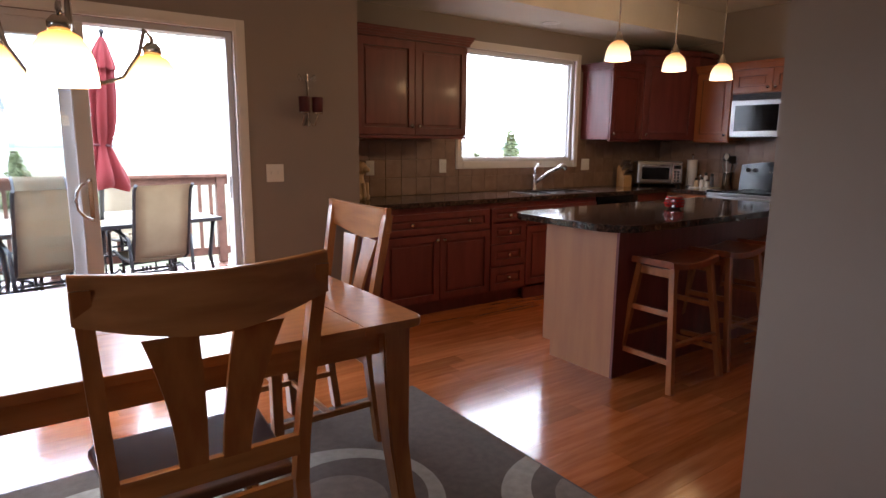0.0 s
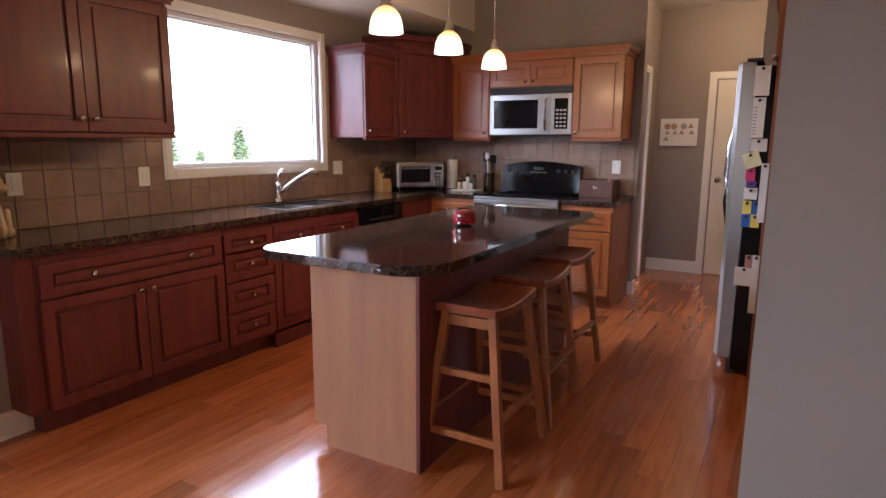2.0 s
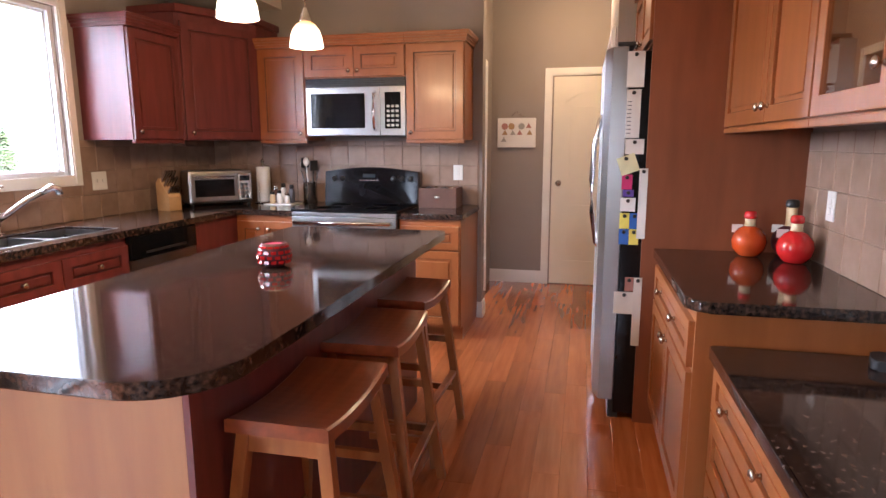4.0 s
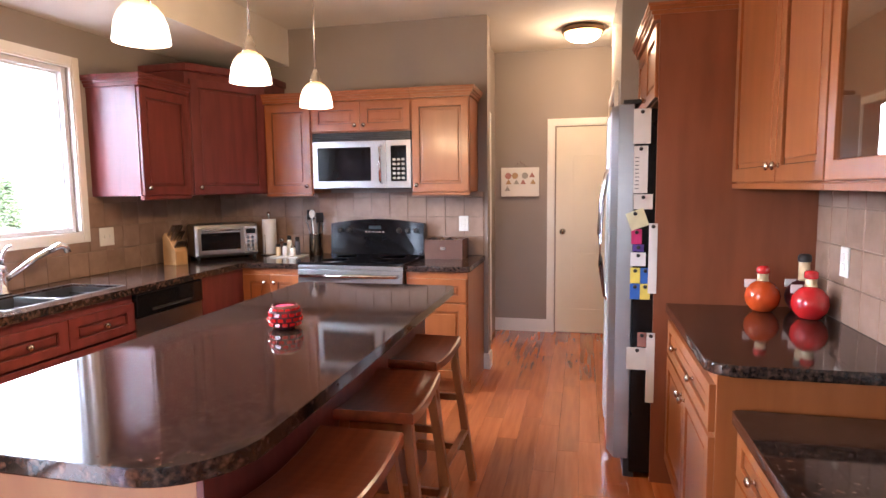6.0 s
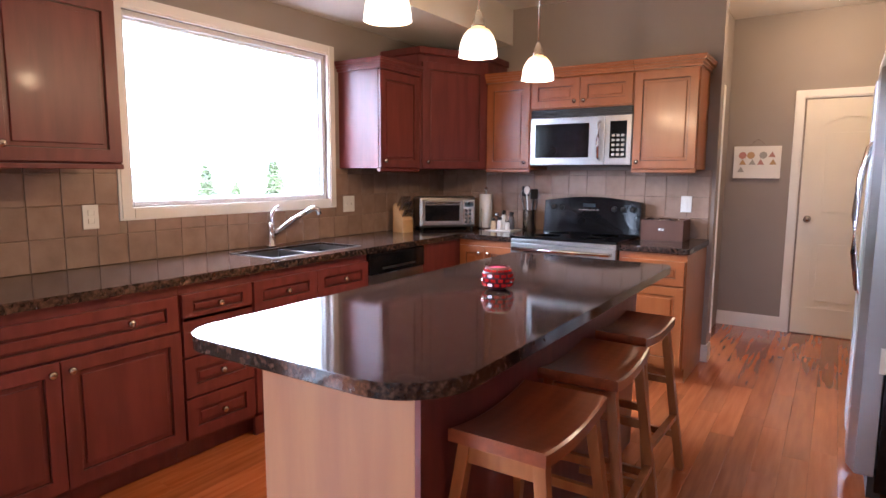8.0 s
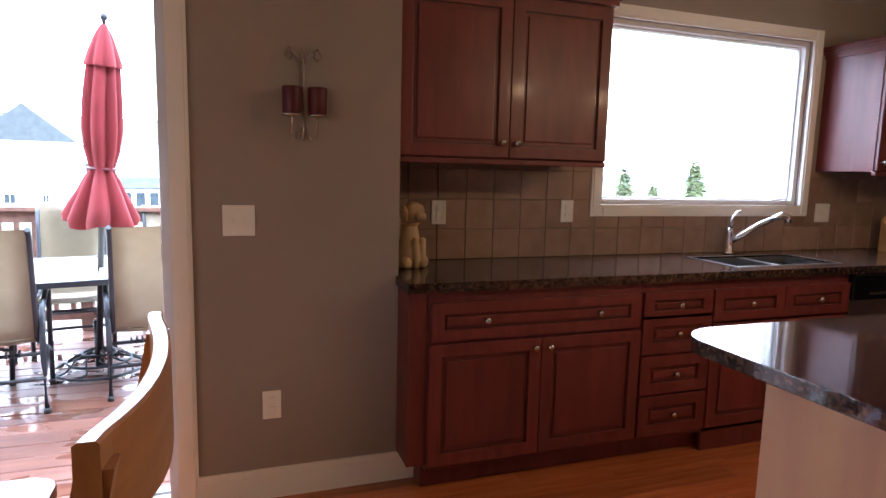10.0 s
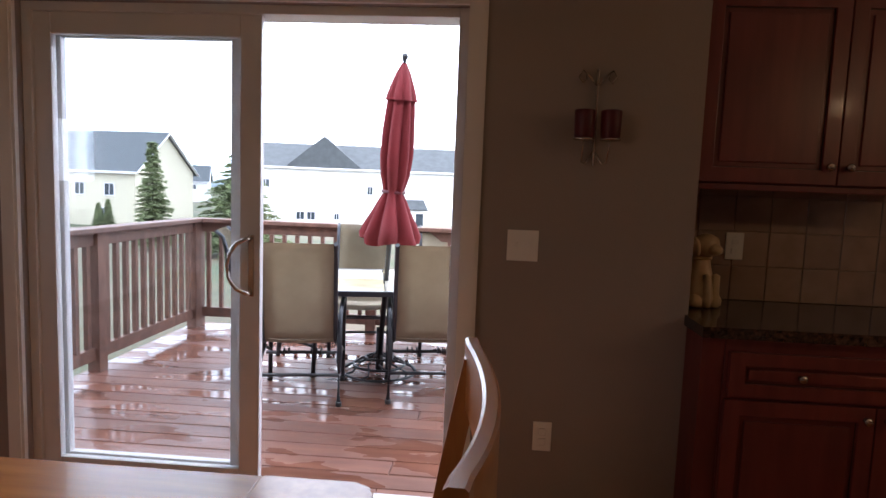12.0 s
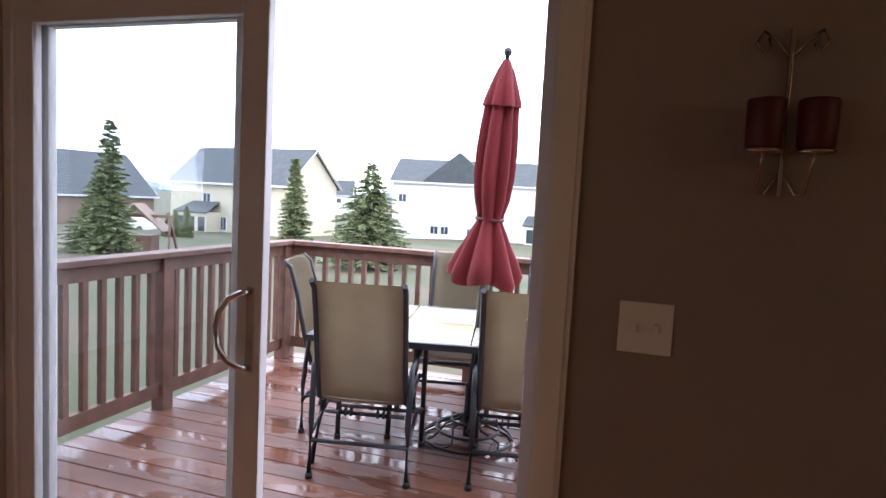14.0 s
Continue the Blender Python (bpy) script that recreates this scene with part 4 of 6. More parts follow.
for i, (c, a, b) in enumerate((("yellow", 0, 1), ("blue", 1, 1), ("blue", 0, 0), ("yellow", 1, 0))):
    sheet("magnet_tile", "square %s picture tile" % c, -2.839 - a * 0.046, -2.884 - a * 0.046, 0.895 + b * 0.077, 0.970 + b * 0.077, c, "magnet")
sheet("note_card", "white leaflet low on the refrigerator's side", -2.829, -2.928, 0.55, 0.66, "paper")
sheet("note_card", "pink and white notice", -2.878, -2.918, 0.665, 0.735, "pink_mark", lift=0.003)
for z0, z1, y in ((0.93, 1.26, -2.945), (0.40, 0.74, -2.945)):
    sheet("loose_paper", "white papers hanging at the panel's edge", y + 0.028, y - 0.010, z0, z1, "paper", lift=0.03)

# ---- backsplash tiles ----
TL = {}


def tiles(name, m, x0, x1, z0, z1, holes=(), size=0.152):
    """Square ceramic tiles set on a grout bed; local x runs along the wall, the face is -y."""
    t = thing(name, "tan square ceramic tile backsplash with grout joints", "backsplash", m, kind="structure")
    part("grout_bed", cube(x0, -0.004, z0, x1, -0.001, z1) if not holes else
         (lambda b: [box(b, *a) for a in [(x0, -0.004, z0, holes[0][0], -0.001, z1), (holes[0][2], -0.004, z0, x1, -0.001, z1), (holes[0][0], -0.004, z0, holes[0][2], -0.001, holes[0][1])]] and b)(bmesh.new()), "grout", t)
    g = 0.0035
    n, r = math.ceil((x1 - x0) / size), math.ceil((z1 - z0) / size)
    for i in range(n):
        for j in range(r):
            a, b = x0 + i * size, min(x0 + (i + 1) * size - g, x1)
            c, d = z0 + j * size, min(z0 + (j + 1) * size - g, z1)
            for h in holes:
                if b > h[0] and a < h[2] and d > h[1]:
                    if a < h[0]:
                        b = h[0] - 0.001
                    elif b > h[2]:
                        a = h[2] + 0.001
                    elif c < h[1]:
                        d = h[1] - 0.001
                    else:
                        b = a
            if b - a < 0.012 or d - c < 0.012:
                continue
            key = (round(b - a, 3), round(d - c, 3))
            if key not in TL:
                bm = box(bmesh.new(), 0, -0.010, 0, key[0], -0.0035, key[1])
                bmesh.ops.bevel(bm, geom=[e for e in bm.edges if all(v.co.y < -0.009 for v in e.verts)], offset=0.002, segments=1, affect="EDGES")
                me = bpy.data.meshes.new("tile")
                bm.to_mesh(me)
                bm.free()
                me.materials.append(M["tile"])
                TL[key] = me
            ob = new("tile", TL[key])
            ob.parent, ob.location = t, (a, 0, c)


# ---- small things of the kitchen ----
def plate(name, label, m, w, h, kind="outlet"):
    t = thing(name, label, kind, m)
    part("cover", cube(-w / 2, -0.007, -h / 2, w / 2, -0.001, h / 2, bevel=0.002), "white", t)
    k = max(1, round(w / 0.06))
    for i in range(k):
        cx = (i - (k - 1) / 2) * 0.046
        if kind == "outlet":
            for s in (-0.02, 0.02):
                part("socket", cube(cx - 0.014, -0.010, s - 0.013, cx + 0.014, -0.0071, s + 0.013, bevel=0.003), "white", t)
        else:
            part("toggle", cube(cx - 0.005, -0.017, -0.010, cx + 0.005, -0.0071, 0.012, bevel=0.002), "white", t)


TF = KY - 0.0105
plate("outlet", "white double socket on the tan tiles", pose(0.50, TF, 1.143), 0.075, 0.118)
plate("outlet", "white double socket between cabinet and window", pose(1.226, TF, 1.15), 0.075, 0.118)
plate("light_switch", "white double switch plate beside the window", pose(3.08, TF, 1.142), 0.12, 0.118, "switch")
plate("outlet", "white double socket beside the range", pose(EX - 0.0105, -1.713, 1.155, 0, 0, -90), 0.075, 0.118)
plate("outlet", "white double socket above the granite counter", pose(2.40, SY + 0.0105, 1.13, 0, 0, 180), 0.075, 0.118)
plate("light_switch", "white double switch plate on the taupe wall", pose(-0.443, 0.0, 1.14), 0.118, 0.118, "switch")
plate("outlet", "white double socket low on the taupe wall", pose(-0.33, 0.0, 0.395), 0.072, 0.116)


def pendant(x, y, z, m_glass="shade"):
    t = thing("pendant_lamp", "pendant lamp with frosted amber bell shade and nickel cap", "pendant lamp", pose(x, y, z), "pendants over the island")
    prof = [(0.083, 0.0), (0.081, 0.02), (0.076, 0.055), (0.065, 0.085), (0.047, 0.108), (0.026, 0.12), (0.022, 0.12), (0.044, 0.105), (0.062, 0.083), (0.073, 0.054), (0.078, 0.02), (0.080, 0.0)]
    s = part("shade", lathe(bmesh.new(), prof, seg=32), m_glass, t, "glowing frosted glass shade")
    s.visible_shadow = False
    part("cap", lathe(bmesh.new(), [(0.030, 0.118), (0.031, 0.128), (0.022, 0.140), (0.025, 0.150), (0.016, 0.165), (0.010, 0.185), (0.0, 0.19)], seg=20), "nickel", t)
    part("rod", lathe(bmesh.new(), [(0.004, 0.185), (0.004, H - z - 0.02)], seg=8), "nickel", t)
    part("canopy", lathe(bmesh.new(), [(0.006, H - z - 0.03), (0.03, H - z - 0.025), (0.06, H - z - 0.008), (0.06, H - z - 0.001)], seg=20), "nickel", t)
    g = part("bulb", lathe(bmesh.new(), [(0.0, 0.03), (0.018, 0.035), (0.026, 0.055), (0.020, 0.08), (0.012, 0.10), (0.0, 0.10)], seg=16), "bulb_glow", t)
    g.visible_shadow = False


for px, pz in ((1.408, 1.888), (2.028, 1.868), (2.642, 1.848)):
    pendant(px, -1.297, pz)
    bulb("pendant_bulb", px, -1.297, pz + 0.015, 4.2)


def candle(x, y, z):
    t = thing("candle_holder", "round red mosaic glass candle holder on the island", "candle holder", pose(x, y, z))
    part("bowl", lathe(bmesh.new(), [(0.030, 0), (0.050, 0.012), (0.062, 0.04), (0.060, 0.065), (0.046, 0.09), (0.043, 0.09), (0.055, 0.065), (0.057, 0.04), (0.045, 0.016), (0.0, 0.010)], seg=28), "dark_red", t)
    bm = bmesh.new()
    for j, (r, z0) in enumerate(((0.061, 0.022), (0.064, 0.040), (0.061, 0.058), (0.053, 0.075))):
        for k in range(14):
            a = 2 * math.pi * (k + 0.5 * (j % 2)) / 14
            box(bm, -0.003, -0.0095, -0.006, 0.002, 0.0095, 0.006, m=pose(r * math.cos(a), r * math.sin(a), z0, 0, 0, math.degrees(a)))
    part("mosaic", bm, "red_glass_c", t, "red glass mosaic pieces")
    part("wax", lathe(bmesh.new(), [(0.038, 0.03), (0.038, 0.084), (0.0, 0.084)], seg=20), "magenta", t)


candle(1.81, -1.525, 0.9165)


def toaster_oven(m):
    t = thing("toaster_oven", "stainless steel countertop toaster oven with a glass door", "toaster oven", m)
    w, d, h = 0.48, 0.26, 0.27
    for fx in (0.03, w - 0.03):
        for fy in (0.03, d - 0.03):
            part("foot", lathe(bmesh.new(), [(0.014, 0), (0.014, 0.02)], (fx, fy, 0), 10), "black_matt", t)
    part("body", cube(0, 0.01, 0.02, w, d, h, bevel=0.02), "steel", t)
    dr = part("door", cube(0.02, -0.004, 0.04, 0.36, 0.0095, 0.245, bevel=0.004), "steel", t)
    part("window", cube(0.045, -0.007, 0.075, 0.335, -0.0045, 0.205), "black", dr, "dark glass window")
    part("handle", tube(bmesh.new(), [(0.05, -0.004, 0.225), (0.05, -0.03, 0.225), (0.33, -0.03, 0.225), (0.33, -0.004, 0.225)], 0.007), "chrome", dr)
    p = part("control_panel", cube(0.368, -0.002, 0.04, w - 0.012, 0.0095, 0.245, bevel=0.003), "nickel", t)
    part("display", cube(0.382, -0.005, 0.19, w - 0.026, -0.0022, 0.228), "black", p)
    for k in range(4):
        for i in range(2):
            part("button", lathe(bmesh.new(), [(0.012, 0), (0.010, 0.005), (0, 0.005)], seg=12, m=pose(0.395 + i * 0.035, -0.002, 0.065 + k * 0.032, 90, 0, 0)), "black_matt", p)


toaster_oven(pose(3.70, 0.20, 0.9055, 0, 0, -42))


def knife_block(m):
    t = thing("knife_block", "light wooden knife block full of steel-handled knives", "knife block", m)
    bm = bmesh.new()
    pr = [(0.0, 0.0), (0.13, 0.0), (0.13, 0.10), (0.03, 0.23), (0.0, 0.20)]
    lo = [bm.verts.new((0.0, -y, z)) for y, z in pr]
    hi = [bm.verts.new((0.10, -y, z)) for y, z in pr]
    bm.faces.new(lo)
    bm.faces.new(list(reversed(hi)))
    for k in range(5):
        bm.faces.new((lo[k], hi[k], hi[(k + 1) % 5], lo[(k + 1) % 5]))
    part("block", bm, "blond", t)
    for j, (oy, oz, ln) in enumerate(((-0.045, 0.205, 0.10), (-0.07, 0.17, 0.09), (-0.11, 0.125, 0.065))):
        for i in range(4 if j < 2 else 5):
            x = 0.014 + i * (0.024 if j < 2 else 0.018)
            bm = beam(bmesh.new(), (x, oy, oz), (x, oy - ln * 0.62, oz + ln * 0.78), 0.012, 0.018, bevel=0.003)
            part("knife_handle", bm, "nickel", t)


knife_block(pose(3.50, 0.32, 0.9055, 0, 0, -15))


def paper_towel(x, y, z):
    t = thing("paper_towel_holder", "white paper towel roll on a chrome holder", "paper towel holder", pose(x, y, z))
    part("base", lathe(bmesh.new(), [(0.075, 0), (0.075, 0.008), (0.0, 0.012)], seg=24), "chrome", t)
    part("roll", lathe(bmesh.new(), [(0.055, 0.014), (0.055, 0.29), (0.02, 0.29), (0.02, 0.014)], seg=28), "paper", t)
    part("rod", lathe(bmesh.new(), [(0.006, 0.01), (0.006, 0.315), (0.015, 0.325), (0.017, 0.34), (0.0, 0.355)], seg=12), "chrome", t)
    part("arm", tube(bmesh.new(), [(-0.072, 0.0, 0.008), (-0.072, 0, 0.17)], 0.003), "chrome", t)


paper_towel(4.20, -0.135, 0.9055)


def shaker(x, y, z, mat="glass", cap="black_matt", h=0.09):
    t = thing("spice_jar", "small glass spice jar with a dark cap", "jar", pose(x, y, z), "jars on the white tray")
    part("jar", lathe(bmesh.new(), [(0.021, 0), (0.023, 0.006), (0.021, h * 0.7), (0.014, h * 0.8), (0.0, h * 0.8)], seg=14), mat, t)
    part("lid", lathe(bmesh.new(), [(0.016, h * 0.8), (0.017, h), (0.0, h + 0.004)], seg=14), cap, t)


tagged(part("serving_tray", cube(4.01, -0.47, 0.9055, 4.21, -0.23, 0.915, bevel=0.004), "white"), "small white ceramic tray on the counter", "tray")
for jx, jy, jm, jc, jh in ((4.10, -0.29, "cream", "black_matt", 0.09), (4.10, -0.35, "white", "black_matt", 0.10), (4.11, -0.41, "white", "chrome", 0.08), (4.18, -0.28, "brown", "chrome", 0.13), (4.19, -0.34, "white", "black_matt", 0.15), (4.19, -0.41, "ink", "black_matt", 0.14)):
    shaker(jx - 0.05, jy, 0.916, jm, jc, jh)


def utensil_crock(x, y, z):
    t = thing("utensil_crock", "stainless steel crock full of kitchen utensils", "utensil holder", pose(x, y, z))
    part("crock", lathe(bmesh.new(), [(0.052, 0), (0.055, 0.004), (0.055, 0.165), (0.057, 0.17), (0.052, 0.17), (0.052, 0.01), (0.0, 0.008)], seg=28), "nickel", t)
    for k, (a, ln, head, mt) in enumerate(((0, 0.30, "spoon", "steel"), (60, 0.33, "turner", "black_matt"), (120, 0.29, "whisk", "steel"), (180, 0.34, "spoon", "white"), (240, 0.31, "turner", "black_matt"), (300, 0.28, "whisk", "steel"))):
        dx, dy = 0.06 * math.cos(radians(a)), 0.06 * math.sin(radians(a))
        u = part("utensil", tube(bmesh.new(), [(dx * 0.2, dy * 0.2, 0.02), (dx, dy, ln - 0.05)], 0.005), mt, t)
        top = pose(dx, dy, ln - 0.01, 0, 0, a)
        if head == "turner":
            bm = cube(-0.003, -0.035, -0.04, 0.003, 0.035, 0.04, bevel=0.002, m=top)
        elif head == "spoon":
            bm = lathe(bmesh.new(), [(0.0, -0.04), (0.02, -0.02), (0.027, 0.005), (0.018, 0.028), (0.0, 0.035)], seg=14, m=top @ Matrix.Diagonal((0.35, 1, 1, 1)))
        else:
            bm = bmesh.new()
            for q in range(4):
                c, s = math.cos(radians(45 * q)), math.sin(radians(45 * q))
                tube(bm, [(dx + c * r, dy + s * r, ln - 0.05 + h) for r, h in ((0, 0), (0.022, 0.03), (0.026, 0.06), (0.0, 0.09), (-0.026, 0.06), (-0.022, 0.03), (0, 0))], 0.0012, 5)
        part("head", bm, mt, u)


utensil_crock(4.29, -0.50, 0.9055)


def bread_box():
    t = thing("storage_box", "dark brown lidded box holding odds and ends beside the range", "box", pose(4.09, -1.47, 0.9055, 0, 0, -90))
    bm = bmesh.new()
    for a in ((0, 0, 0, 0.285, 0.008, 0.145), (0, 0.232, 0, 0.285, 0.24, 0.145), (0, 0.008, 0, 0.008, 0.232, 0.145), (0.277, 0.008, 0, 0.285, 0.232, 0.145), (0.008, 0.008, 0, 0.277, 0.232, 0.01)):
        box(bm, *a)
    part("body", bm, "brown", t)
    part("tab", cube(0.12, -0.004, 0.07, 0.16, -0.0005, 0.09), "nickel", t)
    for k, (cx, cz, r) in enumerate(((0.05, 0.13, 0.03), (0.11, 0.135, 0.025), (0.17, 0.13, 0.03), (0.22, 0.13, 0.028))):
        part("odds", lathe(bmesh.new(), [(0, cz - r), (r, cz - r * 0.4), (r, cz + r * 0.3), (0, cz + r * 0.8)], (cx, 0.11, 0), 12), "nickel" if k % 2 else "black_matt", t)


bread_box()


def flask(x, y, label, body, h=0.165, sc=1.0):
    t = thing("decorative_bottle", label, "bottle", pose(x, y, 0.8855) @ Matrix.Diagonal((sc, sc, sc, 1)), "bottles on the counter")
    part("body", lathe(bmesh.new(), [(0.030, 0), (0.045, 0.006), (0.066, 0.035), (0.072, 0.065), (0.066, 0.095), (0.045, 0.122), (0.024, 0.134), (0.0, 0.134)], seg=32), body, t)
    part("neck", lathe(bmesh.new(), [(0.024, 0.1345), (0.021, 0.145), (0.022, h), (0.0, h)], seg=20), "cream", t, "raffia wrapped neck")
    part("stopper", lathe(bmesh.new(), [(0.024, h + 0.001), (0.027, h + 0.008), (0.025, h + 0.028), (0.018, h + 0.034), (0.0, h + 0.035)], seg=20), "red_glass_c" if body != "dark_red" else "black_matt", t, "round stopper")
    part("tag", cube(0.03, 0.02, 0.10, 0.033, 0.065, 0.135), "paper", t)


flask(2.60, -3.38, "round orange glass bottle with a red stopper and a tag", "orange_glass_c")
flask(2.47, -3.525, "round red glass bottle with a red stopper and a tag", "red_glass_c")
flask(2.63, -3.55, "dark red tall glass bottle with a black stopper", "dark_red", 0.215, 1.0)


def phone(x, y, z):
    t = thing("cordless_phone", "black and silver cordless telephone standing in its charger", "telephone", pose(x, y, z, 0, 0, 160))
    part("base", slab(bmesh.new(), rounded(-0.05, -0.06, 0.05, 0.06, 0.02), 0, 0.03, 0.006), "black_matt", t)
    hs = part("handset", cube(-0.024, -0.013, 0.0, 0.024, 0.013, 0.155, bevel=0.008), "black_matt", t)
    hs.matrix_local = pose(0, 0.0, 0.026, -14, 0, 0)
    part("display", cube(-0.016, -0.0155, 0.105, 0.016, -0.0135, 0.135), "concrete", hs)
    part("keypad", cube(-0.017, -0.0155, 0.03, 0.017, -0.0135, 0.092), "nickel", hs)


phone(1.62, -3.54, 0.7455)


def dog(x, y, z):
    """A seated dog figure, one plain mesh."""
    bm = bmesh.new()
    body = [(0.0, 0), (0.055, 0.0), (0.065, 0.04), (0.055, 0.10), (0.042, 0.15), (0.034, 0.19), (0.03, 0.21), (0.0, 0.215)]
    lathe(bm, body, seg=20)
    for s in (-1, 1):
        lathe(bm, [(0.0, 0.0), (0.020, 0.004), (0.017, 0.06), (0.016, 0.13), (0.0, 0.14)], (0.022 * s + 0.01, -0.052, 0), 12)
        lathe(bm, [(0.0, 0.0), (0.03, 0.006), (0.032, 0.03), (0.02, 0.05), (0.0, 0.055)], (0.05 * s, -0.03, 0), 12)
        bmesh.ops.create_uvsphere(bm, u_segments=12, v_segments=8, radius=0.03, matrix=pose(0.048 * s, -0.015, 0.245, 0, 12 * s, 0) @ Matrix.Diagonal((0.45, 0.8, 1.4, 1)))
    bmesh.ops.create_uvsphere(bm, u_segments=18, v_segments=12, radius=0.05, matrix=Matrix.Translation((0, -0.02, 0.25)))
    bmesh.ops.create_uvsphere(bm, u_segments=14, v_segments=10, radius=0.03, matrix=Matrix.Translation((0, -0.065, 0.237)) @ Matrix.Diagonal((0.9, 1.2, 0.8, 1)))
    lathe(bm, [(0.040, 0.193), (0.042, 0.203), (0.036, 0.206)], seg=20)
    ob = part("dog_figurine", bm, "dog_cream", None, smooth=True)
    ob.matrix_world = pose(x, y, z, 0, 0, 25)
    tagged(ob, "seated cream puppy figurine on the end of the counter", "figurine")


dog(0.30, 0.22, 0.9055)

# stemware behind the glass doors
def wine_glass(x, y, z):
    t = thing("wine_glass", "clear stemmed wine glass inside the glass-fronted cabinet", "wine glass", pose(x, y, z), "glasses in the cabinet")
    part("bowl", lathe(bmesh.new(), [(0.032, 0), (0.030, 0.003), (0.004, 0.008), (0.004, 0.085), (0.02, 0.10), (0.036, 0.13), (0.036, 0.17), (0.031, 0.20), (0.030, 0.20), (0.034, 0.17), (0.034, 0.13), (0.0, 0.10)], seg=18), "glass_dark", t)
    return t


wg = wine_glass(1.54, -3.44, 1.939)
for gx, gy, gz in ((1.44, -3.46, 1.939), (1.33, -3.44, 1.939), (1.08, -3.46, 1.939), (0.98, -3.44, 1.939), (1.52, -3.47, 1.4585), (1.40, -3.44, 1.4585)):
    copy_thing(wg, pose(gx, gy, gz))
t = thing("bowl", "blue glass bowl on the cabinet's bottom shelf", "bowl", pose(1.02, -3.44, 1.4585))
part("bowl_body", lathe(bmesh.new(), [(0.03, 0), (0.06, 0.03), (0.085, 0.07), (0.082, 0.07), (0.055, 0.03), (0.0, 0.008)], seg=24), "blue", t)


def stool(m):
    t = thing("bar_stool", "wooden saddle-seat bar stool tucked at the island", "stool", m, "stools at the island")
    L, W, Hs = 0.22, 0.135, 0.725
    bm = bmesh.new()
    n = 12
    grid = []
    for i in range(n + 1):
        x = -L + 2 * L * i / n
        zz = Hs - 0.022 + 0.022 * (abs(x) / L) ** 2
        grid.append([bm.verts.new((x, y, z)) for y, z in ((-W, zz - 0.004), (-W + 0.008, zz), (W - 0.008, zz), (W, zz - 0.004), (W, zz - 0.036), (-W, zz - 0.036))])
    for a, b in zip(grid, grid[1:]):
        for k in range(6):
            bm.faces.new((a[k], b[k], b[(k + 1) % 6], a[(k + 1) % 6]))
    bm.faces.new(grid[0])
    bm.faces.new(list(reversed(grid[-1])))
    part("seat", bm, "stool_seat", t, "dished dark wooden seat")
    top, foot = {}, {}
    for sx in (-1, 1):
        for sy in (-1, 1):
            a, b = Vector((sx * 0.175, sy * 0.105, Hs - 0.045)), Vector((sx * 0.245, sy * 0.185, 0.0))
            top[sx, sy], foot[sx, sy] = a, b
            part("leg", beam(bmesh.new(), a, b, 0.034, 0.034, up=(0, 1, 0), bevel=0.003), "stool", t)
    at = lambda s, z: foot[s] + (top[s] - foot[s]) * (z / (Hs - 0.045))
    for sx in (-1, 1):
        for z in (0.17, 0.43):
            part("rung", beam(bmesh.new(), at((sx, -1), z), at((sx, 1), z), 0.020, 0.030, bevel=0.002), "stool", t)
        part("apron", beam(bmesh.new(), at((sx, -1), 0.65), at((sx, 1), 0.65), 0.020, 0.045, bevel=0.002), "stool", t)
    for sy in (-1, 1):
        part("rung", beam(bmesh.new(), at((-1, sy), 0.26), at((1, sy), 0.26), 0.030, 0.020, bevel=0.002), "stool", t)
    return t


st = stool(pose(1.18, -1.975, 0))
copy_thing(st, pose(1.76, -1.955, 0, 0, 0, 2))
copy_thing(st, pose(2.33, -1.91, 0, 0, 0, -2))

# ---- hall ----
def hall_door():
    t = thing("door_hall", "cream painted two-panel interior door, closed, with a nickel knob", "door", kind="structure")
    y0, y1, x = -3.015, -2.365, HX
    bm = bmesh.new()
    for a in ((x - 0.004, y0, 0.01, x + 0.03, y1, 1.995),):
        box(bm, *a)
    part("door_panel", bm, "door_white", t)
    bm = bmesh.new()
    w = 0.11
    arch = lambda a, b, z, r: [(a + (b - a) * k / 10, z + r * math.sin(math.pi * k / 10)) for k in range(11)]
    for a in ((x - 0.012, y0, 0.01, x - 0.0045, y0 + w, 1.995), (x - 0.012, y1 - w, 0.01, x - 0.0045, y1, 1.995), (x - 0.012, y0 + w, 0.01, x - 0.0045, y1 - w, 0.24), (x - 0.012, y0 + w, 0.85, x - 0.0045, y1 - w, 1.0)):
        box(bm, *a)
    up = arch(y0 + w, y1 - w, 1.76, 0.09)
    for (ya, za), (yb, zb) in zip(up, up[1:]):
        lo = [bm.verts.new((xx, yy, zz)) for xx in (x - 0.012, x - 0.0045) for yy, zz in ((ya, za), (yb, zb), (yb, 1.995), (ya, 1.995))]
        for q in ((0, 1, 2, 3), (7, 6, 5, 4), (0, 4, 5, 1), (2, 6, 7, 3)):
            bm.faces.new([lo[i] for i in q])
    part("rail_and_stile", bm, "door_white", t)
    for z0, z1 in ((0.30, 0.79), (1.06, 1.72)):
        part("raised_panel", cube(x - 0.010, y0 + w + 0.05, z0, x - 0.0045, y1 - w - 0.05, z1, bevel=0.003), "door_white", t)
    k = part("knob", lathe(bmesh.new(), [(0.028, 0), (0.028, 0.006), (0.012, 0.010), (0.012, 0.035), (0.026, 0.045), (0.028, 0.06), (0.0, 0.07)], seg=20, m=pose(x - 0.012, y1 - 0.065, 1.0, 0, -90, 0)), "nickel", t)
    tagged(k, "brushed nickel knob")


